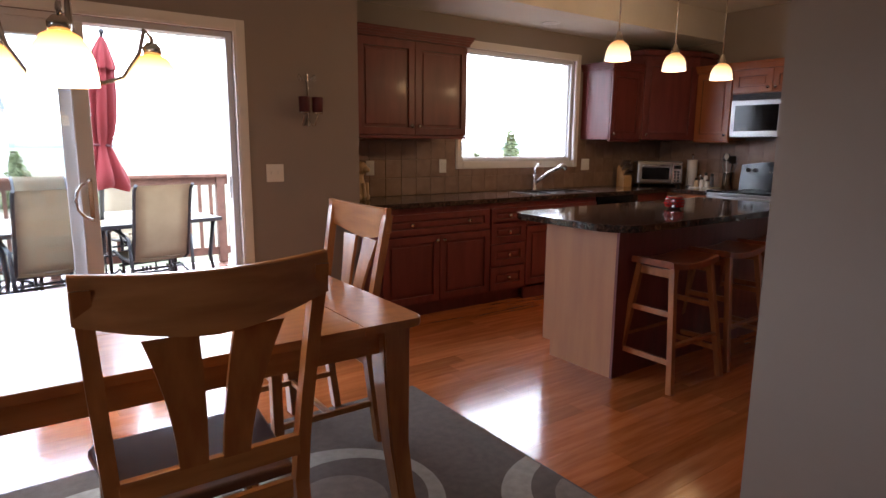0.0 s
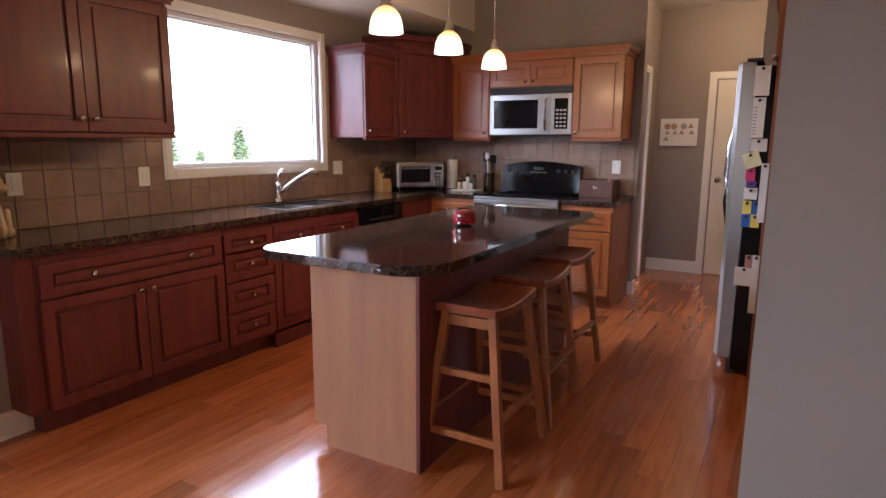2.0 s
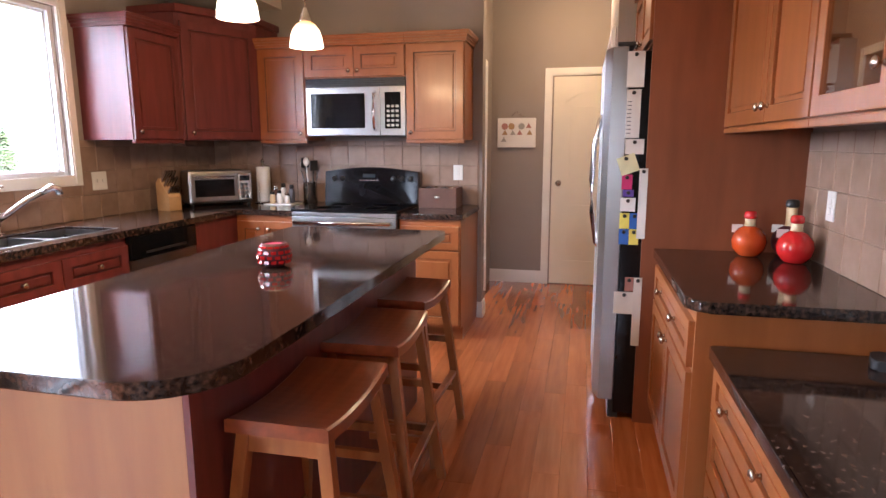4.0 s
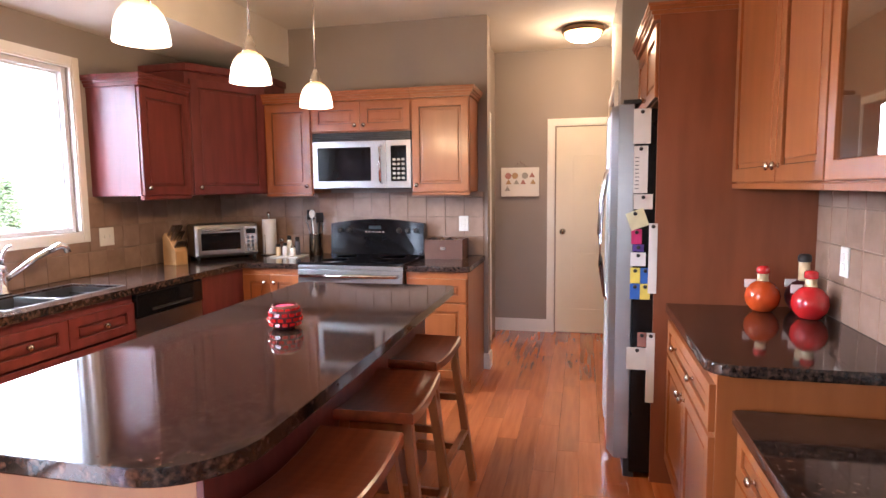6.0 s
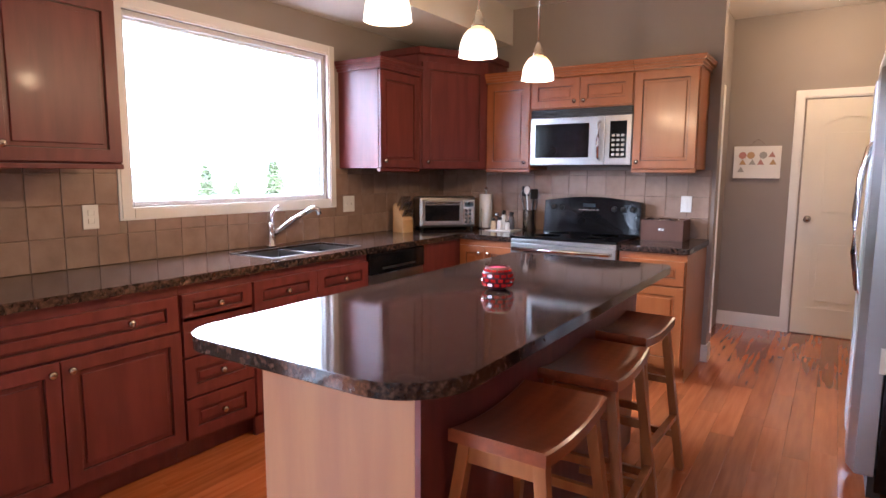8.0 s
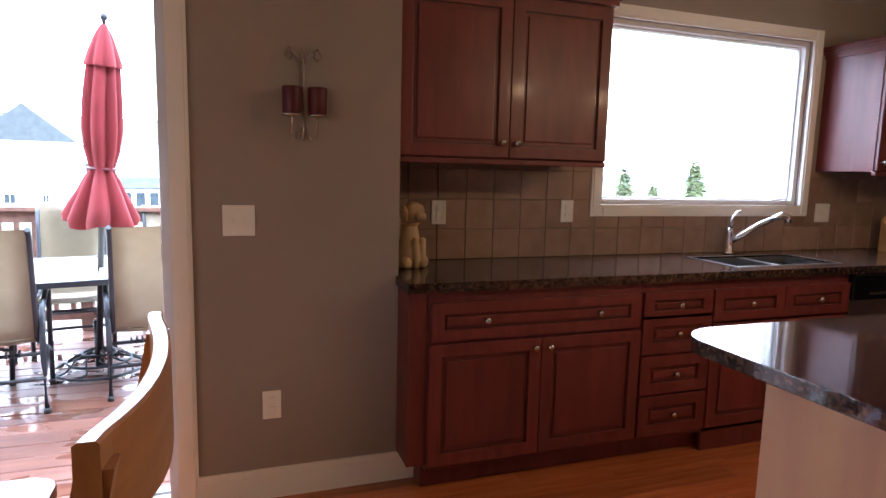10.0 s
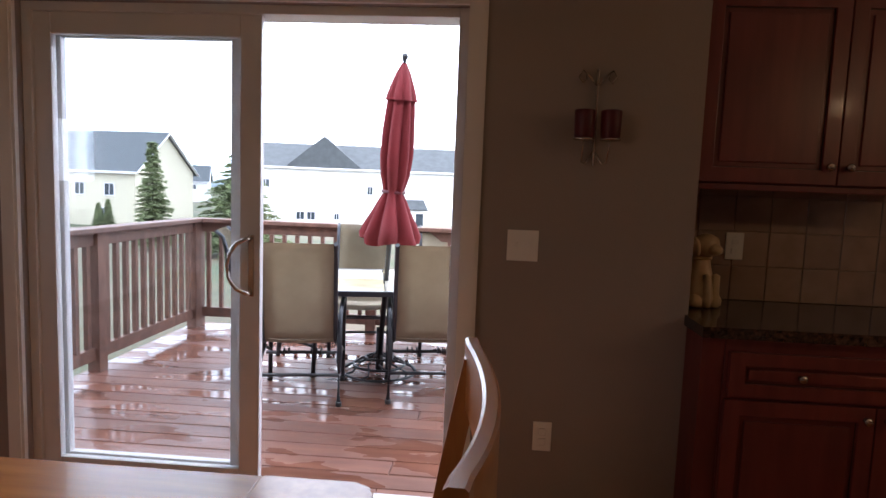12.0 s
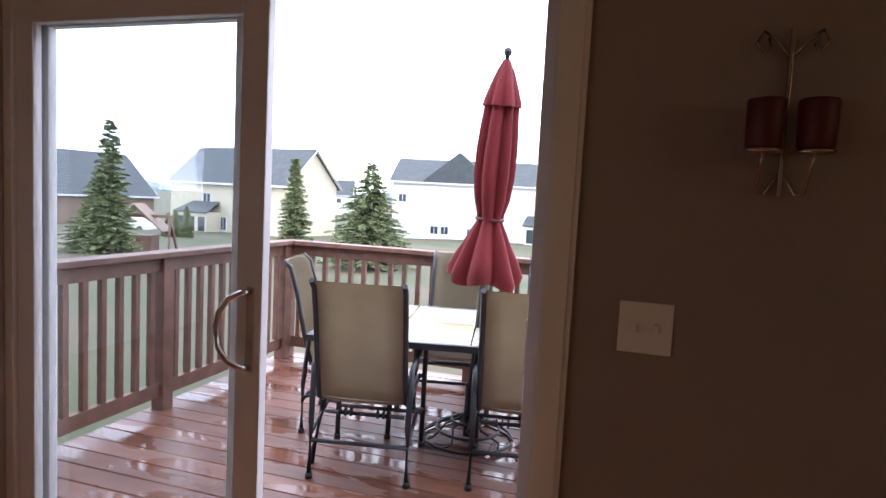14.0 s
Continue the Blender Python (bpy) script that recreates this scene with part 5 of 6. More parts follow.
def hall_picture():
    t = thing("wall_sign", "cream wall plaque with small red and tan shapes", "wall art", pose(HX - 0.002, -2.018, 1.48))
    part("board", cube(-0.02, -0.185, -0.14, -0.001, 0.185, 0.14, bevel=0.003), "trim", t)
    rng = random.Random(8)
    for k in range(9):
        yy, zz = 0.12 - (k % 4) * 0.08 + rng.uniform(-0.01, 0.01), 0.06 - (k // 4) * 0.065
        bm = bmesh.new()
        n = 3 if k > 2 else 8
        r = 0.032
        v = [(yy + r * math.cos(2 * math.pi * i / n + math.pi / 2), zz + r * math.sin(2 * math.pi * i / n + math.pi / 2)) for i in range(n)]
        f = [bm.verts.new((-0.024, a, b)) for a, b in v]
        g = [bm.verts.new((-0.0205, a, b)) for a, b in v]
        bm.faces.new(f)
        bm.faces.new(g)
        for i in range(n):
            bm.faces.new((f[i], g[i], g[(i + 1) % n], f[(i + 1) % n]))
        part("shape", bm, ("pink_mark", "tan", "concrete")[k % 3], t)
    part("wire", tube(bmesh.new(), [(-0.01, -0.07, 0.14), (-0.01, 0.0, 0.20), (-0.01, 0.07, 0.14)], 0.002), "nickel", t)


def flush_light(x, y, z):
    t = thing("ceiling_light", "flush ceiling light with a frosted glass bowl and bronze rim", "ceiling light", pose(x, y, z))
    part("rim", lathe(bmesh.new(), [(0.165, -0.001), (0.175, -0.02), (0.165, -0.045), (0.150, -0.045), (0.150, -0.001)], seg=36), "bronze", t)
    s = part("bowl", lathe(bmesh.new(), [(0.148, -0.040), (0.135, -0.075), (0.10, -0.10), (0.05, -0.113), (0.0, -0.117)], seg=36), "bulb_glow", t, "glowing frosted bowl")
    s.visible_shadow = False


hall_door()
hall_picture()
flush_light(4.95, -2.60, H)
bulb("hall_bulb", 4.95, -2.60, H - 0.16, 4.0, (1.0, 0.62, 0.30), 0.08)
t = thing("recessed_light", "small white recessed ceiling light over the counter", "ceiling light", pose(2.21, 0.12, SOF))
part("trim_ring", lathe(bmesh.new(), [(0.055, -0.001), (0.085, -0.001), (0.080, -0.006), (0.055, -0.004)], seg=28), "white", t)
part("baffle", lathe(bmesh.new(), [(0.0, -0.0015), (0.054, -0.0015), (0.054, -0.003), (0.0, -0.003)], seg=28), "cream", t)
t = thing("floor_vent", "white metal toe-kick vent register", "vent", pose(1.98, YB + 0.066, 0.05))
part("frame", cube(-0.14, -0.006, -0.045, 0.14, 0.0, 0.045, bevel=0.002), "white", t)
for k in range(5):
    part("louver", cube(-0.12, -0.010, -0.034 + k * 0.015, 0.12, -0.0062, -0.028 + k * 0.015), "white", t)


# ---- dining room ----
def dining_table():
    x0, x1, y0, y1, z = -2.70, -0.775, -2.31, -1.175, 0.76
    t = thing("dining_table", "polished oak dining table with plank top and square tapered legs", "table")
    xb = x1 - 0.23
    part("breadboard_end", slab(bmesh.new(), rounded(xb + 0.001, y0, x1, y1, [0.04, 0.003, 0.003, 0.04]), z - 0.03, z, 0.006), "oak_v", t)
    part("breadboard_end", slab(bmesh.new(), rounded(x0, y0, x0 + 0.229, y1, [0.003, 0.04, 0.04, 0.003]), z - 0.03, z, 0.006), "oak_v", t)
    n = 3
    for k in range(n):
        a = y0 + (y1 - y0) * k / n
        b = y0 + (y1 - y0) * (k + 1) / n - 0.0015
        part("board", cube(x0 + 0.2305, a, z - 0.03, xb - 0.0005, b, z - 0.0003, bevel=0.002), "oak", t)
    for a in ((x0 + 0.10, y0 + 0.07, x1 - 0.10, y0 + 0.095), (x0 + 0.10, y1 - 0.095, x1 - 0.10, y1 - 0.07), (x0 + 0.08, y0 + 0.10, x0 + 0.105, y1 - 0.10), (x1 - 0.105, y0 + 0.10, x1 - 0.08, y1 - 0.10)):
        part("apron", cube(a[0], a[1], z - 0.125, a[2], a[3], z - 0.031, bevel=0.003), "oak", t)
    for lx, sx in ((x0 + 0.09, -1), (x1 - 0.09, 1)):
        for ly, sy in ((y0 + 0.085, -1), (y1 - 0.085, 1)):
            bm = bmesh.new()
            ring = []
            for zz, w, o in ((z - 0.031, 0.105, 0), (0.55, 0.095, 0.002), (0.3, 0.075, 0.012), (0.12, 0.066, 0.03), (0.006, 0.072, 0.045)):
                cx, cy = lx + sx * o, ly + sy * o
                ring.append([bm.verts.new((cx + i * w / 2, cy + j * w / 2, zz)) for i, j in ((-1, -1), (1, -1), (1, 1), (-1, 1))])
            for a, b in zip(ring, ring[1:]):
                for k in range(4):
                    bm.faces.new((a[k], b[k], b[(k + 1) % 4], a[(k + 1) % 4]))
            bm.faces.new(ring[0])
            bm.faces.new(list(reversed(ring[-1])))
            bmesh.ops.bevel(bm, geom=[e for e in bm.edges if abs(e.verts[0].co.z - e.verts[1].co.z) > 0.05], offset=0.006, segments=2, affect="EDGES")
            part("leg", bm, "oak_v", t)


def back_y(z):
    """How far the chair's back stands behind the seat's rear at a height."""
    return 0.02 + 0.10 * max(0, (z - 0.45) / 0.65) ** 1.3 if z > 0.45 else 0.02 + 0.06 * (0.45 - z) / 0.45


def dining_chair(m):
    """Faces +y; the origin is under the back's top rail."""
    t = thing("dining_chair", "oak dining chair with arched top rail, flared splats and dark seat", "chair", m, "chairs round the dining table")
    W, TH = 0.265, 1.06
    off = back_y(TH)
    yb = lambda z: off - back_y(z)
    for s in (-1, 1):
        bm = bmesh.new()
        ring = []
        for zz in (0.008, 0.2, 0.42, 0.55, 0.7, 0.85, 1.0, TH - 0.02):
            w = 0.036 if zz > 0.5 else 0.04
            wx = 0.225 + (W - 0.225) * max(0, (zz - 0.42) / (TH - 0.42))
            c = yb(zz)
            ring.append([bm.verts.new((s * wx + i * w / 2, c + j * 0.018, zz)) for i, j in ((-1, -1), (1, -1), (1, 1), (-1, 1))])
        for a, b in zip(ring, ring[1:]):
            for k in range(4):
                bm.faces.new((a[k], b[k], b[(k + 1) % 4], a[(k + 1) % 4]))
        bm.faces.new(ring[0])
        bm.faces.new(ring[-1])
        part("post", bm, "oak_v", t)
        part("leg", beam(bmesh.new(), (s * 0.215, 0.50, 0.008), (s * 0.205, 0.50, 0.43), 0.042, 0.042, bevel=0.004), "oak_v", t)
        part("stretcher", beam(bmesh.new(), (s * 0.215, 0.06, 0.19), (s * 0.212, 0.48, 0.19), 0.018, 0.026, bevel=0.003), "oak", t)
    curve = lambda x: -0.035 * (1 - (x / W) ** 2)
    bm = bmesh.new()
    n = 16
    rows = []
    for i in range(n + 1):
        x = -W - 0.018 + 2 * (W + 0.018) * i / n
        u = abs(x) / (W + 0.018)
        top = TH + 0.012 * u ** 2
        low = TH - 0.15 + 0.055 * u ** 1.6
        y = curve(min(abs(x), W)) + yb(TH - 0.05)
        rows.append([bm.verts.new((x, y + dy, z)) for dy, z in ((-0.012, low), (0.013, low), (0.013, top - 0.004), (0.008, top), (-0.008, top), (-0.012, top - 0.004))])
    for a, b in zip(rows, rows[1:]):
        for k in range(6):
            f = bm.faces.new((a[k], b[k], b[(k + 1) % 6], a[(k + 1) % 6]))
    bm.faces.new(rows[0])
    bm.faces.new(list(reversed(rows[-1])))
    part("top_rail", bm, "oak", t, "curved arched top rail")
    for s in (-1, 1):
        bm = bmesh.new()
        rows = []
        for k in range(9):
            v = k / 8
            z = 0.52 + (TH - 0.145 - 0.52) * v
            xi = 0.018 + 0.022 * v - 0.006 * math.sin(math.pi * v)
            xo = 0.085 + 0.075 * v ** 1.8
            y = yb(z) + curve(0.08) * (0.3 + 0.7 * v)
            rows.append([bm.verts.new((s * x, y + d, z)) for x, d in ((xi, -0.007), (xo, -0.007), (xo, 0.007), (xi, 0.007))])
        for a, b in zip(rows, rows[1:]):
            for k in range(4):
                bm.faces.new((a[k], b[k], b[(k + 1) % 4], a[(k + 1) % 4]))
        bm.faces.new(rows[0])
        bm.faces.new(list(reversed(rows[-1])))
        part("splat", bm, "oak_v", t, "flared flat splat")
    part("lower_rail", beam(bmesh.new(), (-0.22, yb(0.53) - 0.01, 0.53), (0.22, yb(0.53) - 0.01, 0.53), 0.022, 0.06, up=(0, 0, 1), bevel=0.003), "oak", t)
    part("seat", slab(bmesh.new(), [(-0.21, yb(0.44) + 0.01), (0.21, yb(0.44) + 0.01)] + [(0.25, 0.50), (0.235, 0.535), (-0.235, 0.535), (-0.25, 0.50)], 0.43, 0.462, 0.008), "seat_dark", t, "dark brown seat")
    part("apron", cube(-0.20, 0.49, 0.375, 0.20, 0.51, 0.429), "oak", t)
    part("apron", cube(-0.20, yb(0.4) - 0.01, 0.375, 0.20, yb(0.4) + 0.01, 0.429), "oak", t)
    part("cross_stretcher", beam(bmesh.new(), (-0.213, 0.27, 0.19), (0.213, 0.27, 0.19), 0.018, 0.024, bevel=0.003), "oak", t)
    return t


dining_table()
ch = dining_chair(pose(-1.525, -2.56, 0, 0, 0, 0))
copy_thing(ch, pose(-0.59, -1.49, 0, 0, 0, 90))
copy_thing(ch, pose(-2.25, -2.56, 0, 0, 0, 0))


def rug():
    t = thing("area_rug", "grey-brown area rug with large pale interlocking rings", "rug")
    x0, x1, y0, y1 = -3.2, -0.16, -2.85, -1.27
    part("rug_body", slab(bmesh.new(), rounded(x0, y0, x1, y1, 0.01, 2), 0.0005, 0.006), "rug", t)
    rng = ((-0.98, -2.05, 0.40, 0.29), (-1.75, -1.85, 0.42, 0.30), (-0.12, -2.62, 0.42, 0.34), (-2.5, -2.4, 0.42, 0.30), (-2.4, -1.3, 0.36, 0.26), (-0.5, -1.2, 0.0, 0.0))
    for k, (cx, cy, ro, ri) in enumerate(rng):
        if not ro:
            continue
        for (ra, rb, mt) in ((ro, ri, "rug_light"), (ri * 0.62, 0.0, "rug_mid")):
            bm = bmesh.new()
            n = 72
            vo, vi = [], []
            for i in range(n):
                a = 2 * math.pi * i / n
                cl = lambda x, y: (min(max(x, x0 + 0.01), x1 - 0.01), min(max(y, y0 + 0.01), y1 - 0.01))
                vo.append(cl(cx + ra * math.cos(a), cy + ra * math.sin(a)))
                vi.append(cl(cx + 0.05 * (ra == ro) + rb * math.cos(a), cy + rb * math.sin(a)))
            z = 0.0068 if ra == ro else 0.0072
            O = [bm.verts.new((x, y, z)) for x, y in vo]
            if rb:
                I = [bm.verts.new((x, y, z)) for x, y in vi]
                for i in range(n):
                    bm.faces.new((O[i], O[(i + 1) % n], I[(i + 1) % n], I[i]))
            else:
                bm.faces.new(O)
            bmesh.ops.dissolve_degenerate(bm, dist=1e-5, edges=bm.edges)
            part("ring", bm, mt, t)


rug()


def chandelier():
    cx, cy, z = -1.72, -2.06, 1.465
    t = thing("chandelier", "brushed nickel three-arm chandelier with glowing amber bell shades", "chandelier", pose(cx, cy, z))
    part("stem", lathe(bmesh.new(), [(0.0, 0.02), (0.018, 0.03), (0.026, 0.06), (0.014, 0.09), (0.022, 0.13), (0.010, 0.16), (0.007, 0.25), (0.007, H - z - 0.03)], seg=16), "nickel", t)
    part("canopy", lathe(bmesh.new(), [(0.01, H - z - 0.04), (0.05, H - z - 0.02), (0.065, H - z - 0.001)], seg=20), "nickel", t)
    for a in (-100, 20, 140):
        c, s = math.cos(radians(a)), math.sin(radians(a))
        r = 0.22
        part("arm", tube(bmesh.new(), [(c * q, s * q, h) for q, h in ((0.015, 0.07), (0.07, 0.03), (0.13, 0.05), (0.18, 0.12), (0.20, 0.19), (0.22, 0.17), (0.22, 0.15))], 0.006), "nickel", t)
        prof = [(0.073, 0.0), (0.071, 0.025), (0.066, 0.06), (0.056, 0.09), (0.040, 0.112), (0.022, 0.122), (0.0, 0.122), (0.038, 0.110), (0.054, 0.088), (0.064, 0.058), (0.069, 0.024), (0.071, 0.0)]
        p = part("shade", lathe(bmesh.new(), [(rr, zz) for rr, zz in prof if rr > 0], (c * r, s * r, 0), 32), "shade_amber", t, "glowing amber glass shade")
        p.visible_shadow = False
        part("socket", lathe(bmesh.new(), [(0.024, 0.121), (0.026, 0.14), (0.014, 0.155), (0.0, 0.156)], (c * r, s * r, 0), 16), "nickel", t)
        b = part("bulb", lathe(bmesh.new(), [(0.0, 0.015), (0.02, 0.02), (0.03, 0.045), (0.02, 0.08), (0.01, 0.10), (0.0, 0.10)], (c * r, s * r, 0), 16), "bulb_glow", t)
        b.visible_shadow = False
        bulb("chandelier_bulb", cx + c * r, cy + s * r, z + 0.03, 1.1)


chandelier()


def sconce():
    t = thing("candle_sconce", "scrolled metal wall sconce holding two dark red glass votives", "wall sconce", pose(-0.20, -0.002, 1.59))
    part("backbar", cube(-0.004, -0.012, -0.14, 0.004, -0.001, 0.21, bevel=0.002), "nickel", t)
    for s in (-1, 1):
        sc = [(s * 0.004, -0.008, 0.15), (s * 0.03, -0.008, 0.185), (s * 0.055, -0.008, 0.205), (s * 0.068, -0.008, 0.18), (s * 0.052, -0.008, 0.16), (s * 0.04, -0.008, 0.175), (s * 0.045, -0.008, 0.19)]
        part("scroll", tube(bmesh.new(), sc, 0.003, 6), "nickel", t)
        lo = [(s * 0.004, -0.008, -0.09), (s * 0.03, -0.01, -0.135), (s * 0.045, -0.02, -0.13), (s * 0.047, -0.04, -0.09), (s * 0.047, -0.06, -0.055)]
        part("scroll", tube(bmesh.new(), lo, 0.003, 6), "nickel", t)
        part("cup", lathe(bmesh.new(), [(0.012, -0.056), (0.036, -0.052), (0.038, -0.046), (0.0, -0.046)], (s * 0.047, -0.062, 0), 20), "nickel", t)
        part("votive", lathe(bmesh.new(), [(0.032, -0.045), (0.035, -0.04), (0.037, 0.05), (0.035, 0.055), (0.033, 0.05), (0.031, -0.036), (0.0, -0.036)], (s * 0.047, -0.062, 0), 24), "dark_red", t, "dark red glass votive")


sconce()

# ---- deck ----
DZ = -0.03
RX, RY = -3.28, 3.15


def deck():
    t = thing("deck", "wet reddish wooden deck with puddles on its boards", "deck", kind="structure")
    n = 0
    rng = random.Random(3)
    for (y0, y1, xa, xb) in ((0.165, RY + 0.10, RX - 0.08, 0.015), (0.60, RY + 0.10, 0.016, 3.4)):
        y = y0
        while y < y1 - 0.05:
            x = xa
            while x < xb - 0.05:
                ln = min(rng.uniform(2.0, 3.4), xb - x)
                if xb - x - ln < 0.4:
                    ln = xb - x
                bm = box(bmesh.new(), 0, 0, -0.032, ln - 0.004, 0.136, 0.0)
                bmesh.ops.bevel(bm, geom=[e for e in bm.edges if all(v.co.z > -0.001 for v in e.verts)], offset=0.004, segments=1, affect="EDGES")
                ob = part("deck_board", bm, "deck", t)
                ob.location = (x, y, DZ + rng.uniform(-0.001, 0.001))
                x += ln
            y += 0.141
    part("joist", cube(RX - 0.07, 0.165, DZ - 0.25, 3.39, RY + 0.09, DZ - 0.034), "subfloor", t)


def railing(name, a, b, label, posts):
    """A railing from a to b (along x or y) with square balusters."""
    t = thing(name, label, "railing")
    a, b = Vector((*a, 0)), Vector((*b, 0))
    d = (b - a).normalized()
    side = Vector((-d.y, d.x, 0))
    ln = (b - a).length

    def bar(nm, u0, u1, z0, z1, w, off=0.0, bev=0.004):
        p, q = a + d * u0 + side * (off - w / 2), a + d * u1 + side * (off + w / 2)
        part(nm, cube(p.x, p.y, z0, q.x, q.y, z1, bevel=bev), "rail", t)
    bar("cap_rail", -0.05, ln + 0.05, 0.955, 0.99, 0.14)
    cuts = sorted(posts)
    for p in cuts:
        bar("post", p - 0.045, p + 0.045, DZ, 0.954, 0.09)
    for p, q in zip(cuts, cuts[1:]):
        bar("top_rail", p + 0.046, q - 0.046, 0.865, 0.954, 0.038)
        bar("bottom_rail", p + 0.046, q - 0.046, 0.06, 0.15, 0.038)
        n = int((q - p - 0.09) / 0.118)
        for k in range(n):
            u = p + 0.045 + (q - p - 0.09) * (k + 0.5) / n
            bar("baluster", u - 0.017, u + 0.017, 0.151, 0.864, 0.034, 0.0, 0)


deck()
railing("railing_west", (RX, 0.25), (RX, RY - 0.09), "weathered brown deck railing with square balusters", [0.0, 1.42, 2.81])
railing("railing_north", (RX, RY), (3.35, RY), "weathered brown deck railing along the far edge", [0.0, 1.66, 3.32, 4.98, 6.58])


def patio_table():
    cx, cy, hx, hy, z = -1.31, 1.99, 0.86, 0.54, 0.67
    t = thing("patio_table", "black metal patio table with a tan tiled top", "table", pose(cx, cy, DZ, 0, 0, 11))
    part("rim", (lambda b: [box(b, *a, bevel=0.004) for a in ((-hx, -hy, z, hx, -hy + 0.035, z + 0.035), (-hx, hy - 0.035, z, hx, hy, z + 0.035), (-hx, -hy + 0.036, z, -hx + 0.035, hy - 0.036, z + 0.035), (hx - 0.035, -hy + 0.036, z, hx, hy - 0.036, z + 0.035))] and b)(bmesh.new()), "iron", t)
    n, r = 4, 2
    for i in range(n):
        for j in range(r):
            x0, y0 = -hx + 0.037 + i * (2 * hx - 0.074) / n, -hy + 0.037 + j * (2 * hy - 0.074) / r
            part("tile", cube(x0 + 0.004, y0 + 0.004, z + 0.012, x0 + (2 * hx - 0.074) / n - 0.004, y0 + (2 * hy - 0.074) / r - 0.004, z + 0.034, bevel=0.002), "patio_tile" if (i + j) % 2 else "patio_tile_b", t)
    part("tray", cube(-hx + 0.036, -hy + 0.036, z, hx - 0.036, hy - 0.036, z + 0.011), "iron", t)
    for sx in (-1, 1):
        for sy in (-1, 1):
            part("leg", tube(bmesh.new(), [(sx * (hx - 0.06), sy * (hy - 0.06), z), (sx * (hx - 0.09), sy * (hy - 0.09), 0.35), (sx * (hx - 0.04), sy * (hy - 0.04), 0.0)], 0.019, 10), "iron", t)


M["patio_tile"] = material("tan_patio_tile", (0.50, 0.42, 0.24), 0.16, var=0.2, scale=5, bump=0.1, bump_scale=20)
M["patio_tile_b"] = material("pale_patio_tile", (0.52, 0.49, 0.42), 0.14, var=0.15, scale=5, bump=0.1, bump_scale=20)


def patio_chair(m):
    """Faces +y; the origin is under the seat's middle."""
    t = thing("patio_chair", "black metal patio rocker chair with a tan sling seat and back", "chair", m, "chairs round the patio table")
    W = 0.222
    side = [(0, 0.27, 0.40), (0, 0.20, 0.425), (0, 0.0, 0.40), (0, -0.20, 0.385), (0, -0.26, 0.42), (0, -0.31, 0.60), (0, -0.36, 0.85), (0, -0.40, 0.99), (0, -0.445, 1.03)]
    for s in (-1, 1):
        part("side_rail", tube(bmesh.new(), [(s * W, y, z) for _, y, z in side], 0.014, 8), "iron", t)
        part("arm", tube(bmesh.new(), [(s * 0.25, 0.22, 0.0), (s * 0.25, 0.23, 0.40), (s * 0.255, 0.20, 0.60), (s * 0.255, 0.08, 0.64), (s * 0.255, -0.12, 0.62), (s * 0.25, -0.27, 0.58), (s * 0.245, -0.30, 0.30), (s * 0.25, -0.30, 0.0)], 0.015, 8), "iron", t)
        for yy in (0.22, -0.30):
            part("foot_cap", lathe(bmesh.new(), [(0.019, 0), (0.019, 0.03)], (s * 0.25, yy, 0), 10), "black_matt", t)
        part("stretcher", tube(bmesh.new(), [(s * 0.25, 0.22, 0.22), (s * 0.25, 0.0, 0.30), (s * 0.25, -0.30, 0.22)], 0.010, 6), "iron", t)
    for yy, zz in ((-0.30, 0.20), (0.22, 0.20), (-0.18, 0.31), (0.14, 0.31)):
        part("cross_bar", tube(bmesh.new(), [(-0.25 if abs(yy) > 0.2 else -0.21, yy, zz), (0.25 if abs(yy) > 0.2 else 0.21, yy, zz)], 0.011, 8), "iron", t)
    for s in (-1, 1):
        bm = bmesh.new()
        for q in (-0.03, 0.0, 0.03):
            lathe(bm, [(0.022, -0.005), (0.022, 0.005)], (0, 0, 0), 12, m=pose(s * 0.10 + q, -0.19, 0.32, 0, 90, 0))
        part("rocker_spring", bm, "iron", t)
    for lo, hi, nm, lab in ((0, 4, "seat", "tan sling seat"), (4, 8, "backrest", "tan sling back")):
        bm = bmesh.new()
        rows = []
        pts = side[lo:hi + 1]
        dense = []
        for p, q in zip(pts, pts[1:]):
            for k in range(3):
                dense.append((p[1] + (q[1] - p[1]) * k / 3, p[2] + (q[2] - p[2]) * k / 3))
        dense.append((pts[-1][1], pts[-1][2]))
        for y, z in dense:
            rows.append([bm.verts.new((x, y + (0.006 if lo else 0) * (1 - (x / W) ** 2) * -2, z - (0.012 * (1 - (x / W) ** 2) if not lo else 0))) for x in (-W + 0.012, -0.12, 0, 0.12, W - 0.012)])
        for a, b in zip(rows, rows[1:]):
            for k in range(4):
                f = bm.faces.new((a[k], a[k + 1], b[k + 1], b[k]))
                f.smooth = True
        bmesh.ops.solidify(bm, geom=bm.faces[:], thickness=0.004)
        part(nm, bm, "mesh_tan", t, lab)
    return t


pc = patio_chair(pose(-1.756, 1.53, DZ, 0, 0, 11))
copy_thing(pc, pose(-0.965, 1.72, DZ, 0, 0, 10))
copy_thing(pc, pose(-1.60, 2.62, DZ, 0, 0, 191))
copy_thing(pc, pose(-0.88, 2.76, DZ, 0, 0, 191))
copy_thing(pc, pose(-2.05, 2.00, DZ, 0, 0, -75))
patio_table()


